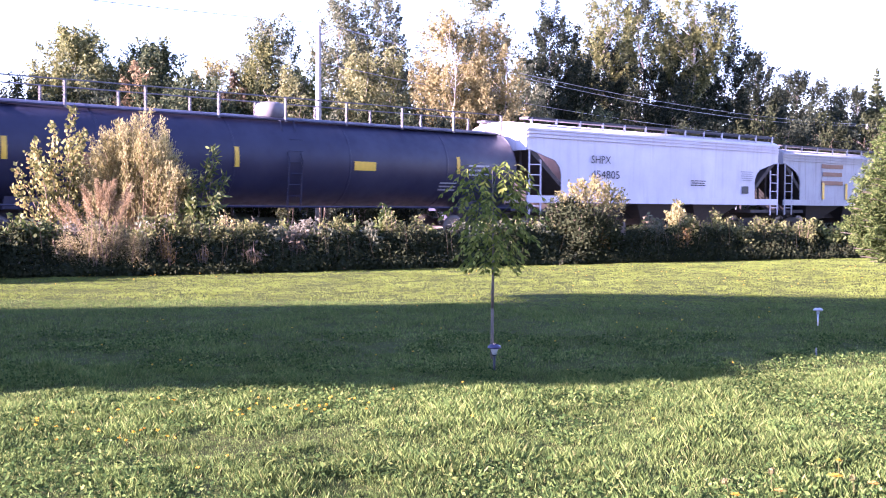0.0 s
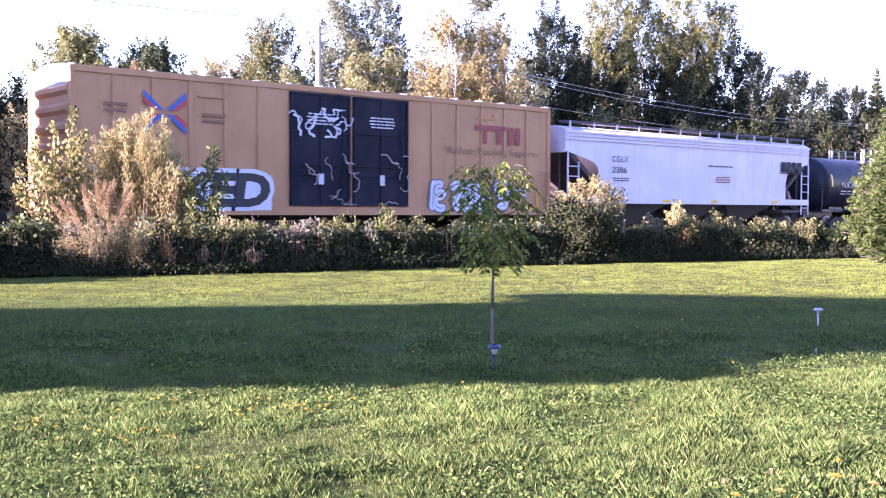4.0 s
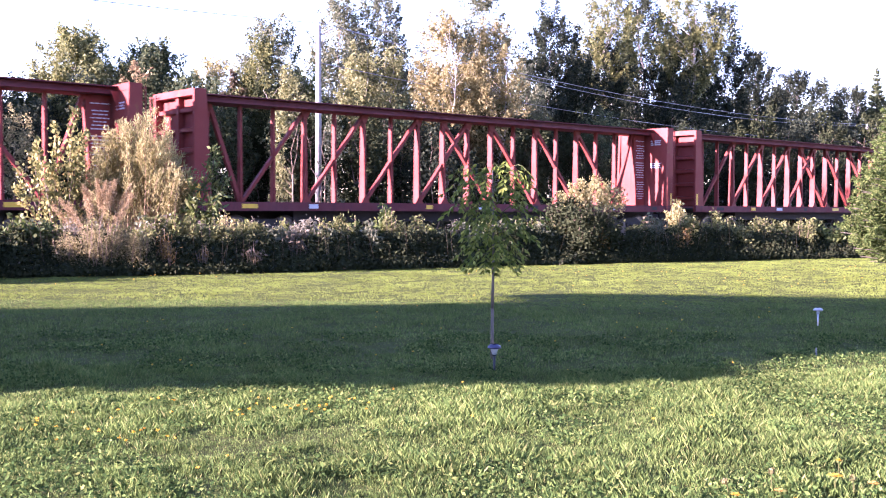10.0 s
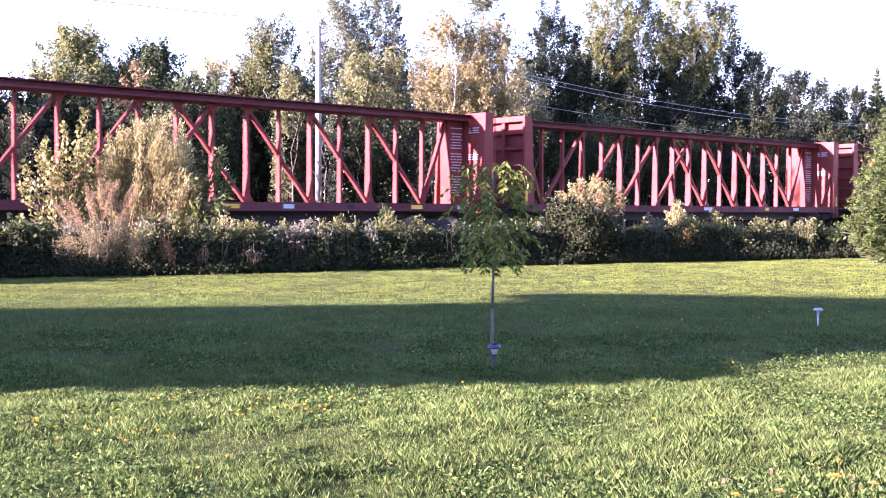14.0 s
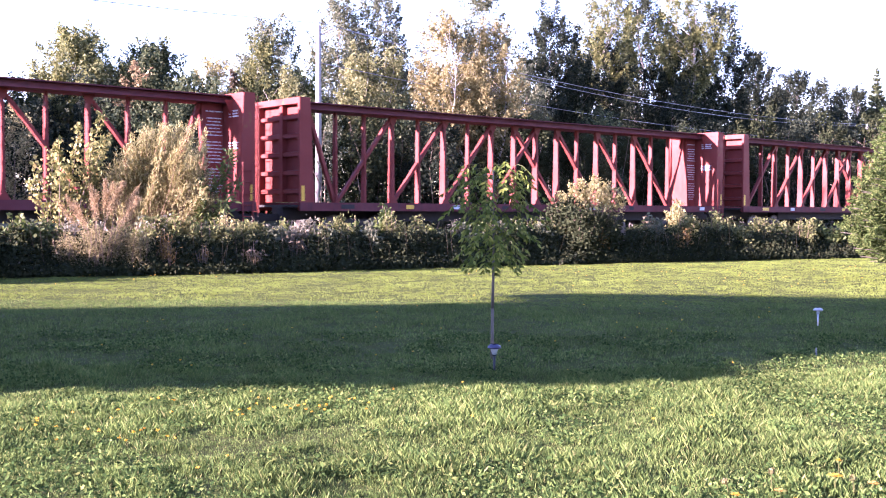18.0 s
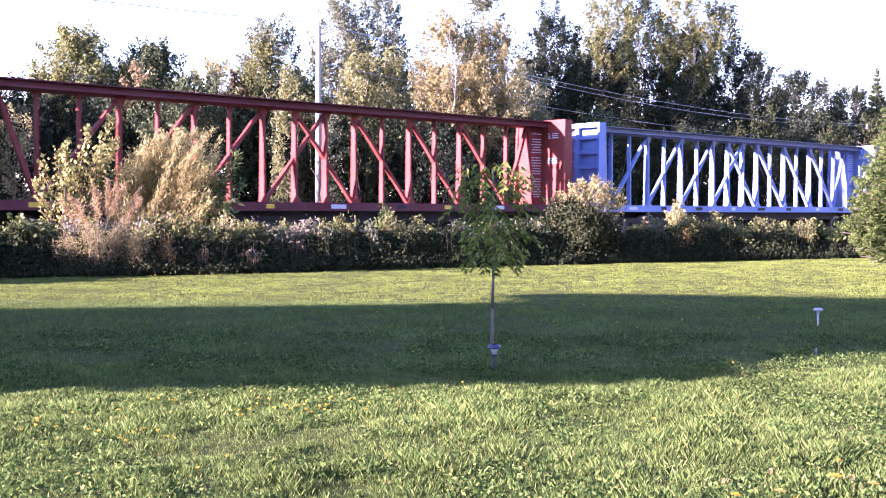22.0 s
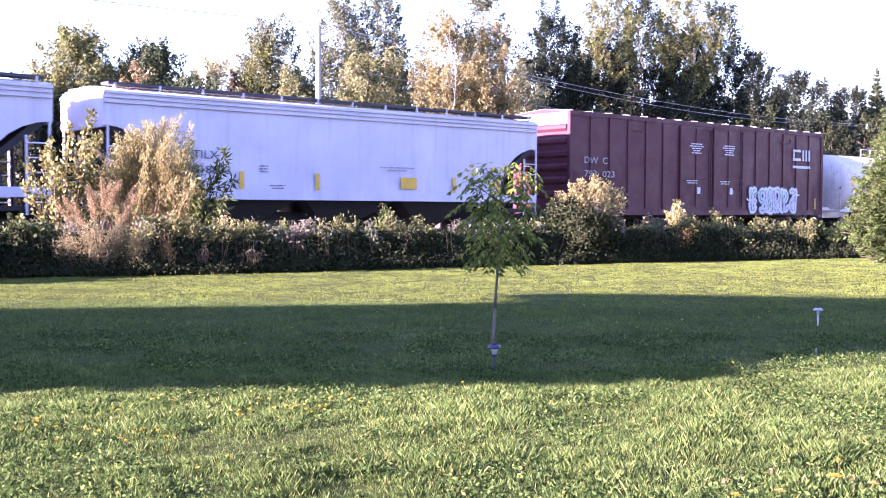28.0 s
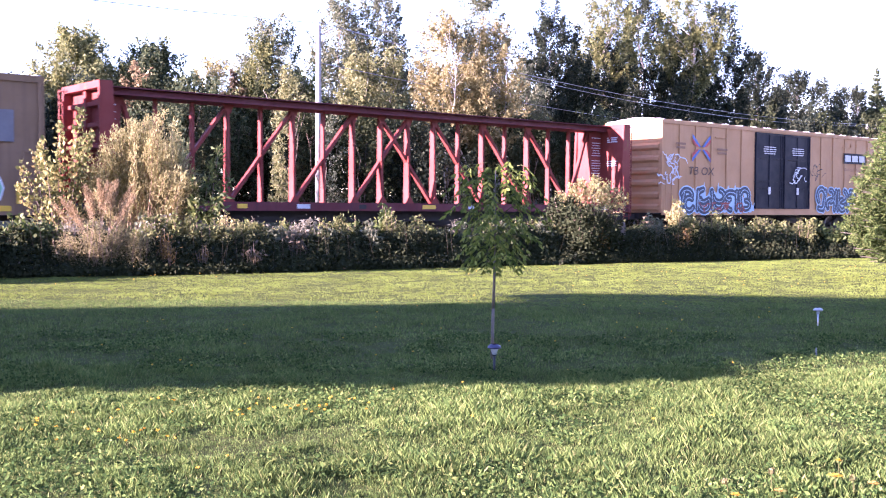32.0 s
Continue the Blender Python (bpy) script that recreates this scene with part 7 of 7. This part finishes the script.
for n, (x0, x1, num) in enumerate(((-435.4, -418.0, "518803"), (-454.2, -436.8, "517100"))):
    # the dark steel stands in for shade inside the end openings
    c = hopper("white covered hopper car with rounded end openings", 17.4, M["white"], 1.95, M["under"], top=4.72)
    letters(c, "TILX", -5.95, 2.65, 0.85, 0.24, M["ink"])
    letters(c, num, -5.95, 2.2, 1.25, 0.24, M["ink"])
    bars(c, -3.5, 2.5, 0.3, (1, 1, 1), M["rail_grey"], h=0.04)
    bars(c, -3.0, 1.9, 0.6, (1, 0.7), M["rail_grey"], h=0.04)
    for x in (-7.3, -4.3, -1.5, 4.4, 6.6):
        part("reflector", boxes((x - 0.08, x + 0.08, -HALF - 0.06, -HALF - 0.054, 1.75, 2.3)), M["sign"], c)
    part("placard", boxes((1.95, 2.65, -HALF - 0.06, -HALF - 0.054, 1.85, 2.25)), M["sign"], c)
    part("placard", boxes((6.9, 7.3, -HALF - 0.06, -HALF - 0.054, 1.75, 2.05)), M["ink"], c)
    bars(c, 1.8, 2.6, 1.5, (1, 0.6), M["grey"], h=0.05)
    put(c, x0, x1)

c = buff("buff yellow boxcar with dark doors and blue graffiti", 1)
part("emblem", boxes((5.7, 8.0, -HALF - 0.06, -HALF - 0.054, 3.65, 4.2)), M["navy"], c)
for k in range(3):
    part("emblem", boxes((5.85 + k * 0.72, 6.42 + k * 0.72, -HALF - 0.066, -HALF - 0.06, 3.76, 4.09)), M["mark"], c)
letters(c, "Railcar Pooling", 5.8, 3.2, 2.2, 0.22, M["tag_brown"])
letters(c, "Experts", 6.3, 2.85, 1.1, 0.22, M["tag_brown"])
blob_letters(c, -8.2, -2.7, 1.15, 2.1, 5, M["spray_dark"], M["spray_blue"], 31, halo=M["spray_blue"])
scribble(c, -7.0, -3.2, 1.1, 1.5, 12, M["tag_red"], 30, 0.05)
blob_letters(c, 2.9, 7.2, 1.15, 2.25, 4, M["spray_dark"], M["spray_blue"], 32)
scribble(c, 2.7, 3.6, 2.7, 3.6, 7, M["ink"], 62, 0.03, -HALF - 0.06)
scribble(c, 8.2, 8.9, 3.1, 3.6, 4, M["ink"], 63, 0.03, -HALF - 0.06)
scribble(c, 0.4, 2.1, 2.5, 3.3, 9, M["spray_white"], 64, 0.05, -HALF - 0.12)
scribble(c, -9.2, -8.6, 2.3, 3.8, 16, M["spray_white"], 65, 0.05, -HALF - 0.06)
letters(c, "TB OX", -7.6, 2.75, 1.9, 0.36, M["tag_dark"], shear=0.15)
put(c, -474.6, -455.6)

c = boxcar("boxcar", "dull brown boxcar with a grey panel and green graffiti", H18, M["tan"], M["tan"], [(-1.55, 1.55)], top=4.68, rib_step=1.9)
part("repaint_panel", boxes((7.3, 8.7, -HALF - 0.06, -HALF - 0.054, 2.9, 3.75)), M["rail_grey"], c)
blob_letters(c, 2.9, 8.3, 1.25, 2.6, 4, M["spray_green"], M["spray_white"], 35)
part("placard", boxes((7.0, 8.6, -HALF - 0.065, -HALF - 0.057, 1.05, 1.2)), M["sign"], c)
put(c, -520.3, -501.4)


def travelled(t):
    """How far the train has gone: it gains a little speed in the second half."""
    return SPEED * t + 0.16 * max(0.0, t - 13.5)


def motions():
    for car, x in TRAIN:
        walk(car, [(t, pose(x + travelled(t), TRACK_Y, RAIL_Z)) for t in (0.0, 6.0, 12.0, 13.5, 15.0, 20.0, 26.0, 32.0)])
    # the near wheels roll while their car passes
    for car, x in TRAIN:
        near, gone = (8.0 - x - 14.0) / SPEED, (58.0 - x + 14.0) / SPEED
        k0, k1 = max(0, int(near * FPS)), min(int(32.0 * FPS), int(gone * FPS))
        for wheel in [o for o in car.children_recursive if o.name.startswith("wheel") and o.location.y < 0]:
            base = wheel.matrix_basis.copy()
            rows = [(k / FPS, base @ Matrix.Rotation(-(travelled(k / FPS) - travelled(k0 / FPS)) / 0.46, 4, "Y")) for k in range(k0, k1 + 1)]
            if k0 > 0:
                rows.insert(0, (0.0, base))
            if k1 < 32.0 * FPS:
                rows.append((32.0, rows[-1][1]))
            walk(wheel, rows)
    # the draught of the train bends the plants over to the right
    gust = [(0, 0), (2, 1), (4, 0.5), (6, 0), (9, 0.5), (11, 2), (12, 3), (13, 4), (14, 6), (15.5, 9), (16.5, 5), (17, 9), (17.5, 15), (18, 14), (18.5, 11), (19, 12), (20, 10), (20.5, 12), (21, 16), (21.3, 21), (22, 19), (22.5, 22), (23, 20), (23.5, 18),
            (24, 15), (24.3, 18), (25, 12), (25.5, 12), (27, 9), (28, 9), (28.5, 7), (29, 9), (30, 4), (30.5, 6), (31, 3), (32, 4)]
    axis = at(0, 1)
    for key, (ob, share) in SWAY.items():
        if share <= 0 or key == "sapling":
            continue
        base = ob.matrix_basis.copy()
        walk(ob, [(t, base @ Matrix.Rotation(radians(a * share), 4, axis)) for t, a in gust])
    ob, _ = SWAY["sapling"]
    base = ob.matrix_basis.copy()
    walk(ob, [(t, base @ Matrix.Rotation(radians(a * 0.35), 4, axis)) for t, a in ((0, 0), (6, 0), (12, 0.3), (18, 0.6), (23, 0.5), (24.5, 1.6), (25.5, 1.8), (27, 6), (27.8, 7), (28, 8), (28.5, 6), (29.3, 3.8), (30, 4), (30.5, 3.6), (31.3, 3), (32, 2.6))])


motions()
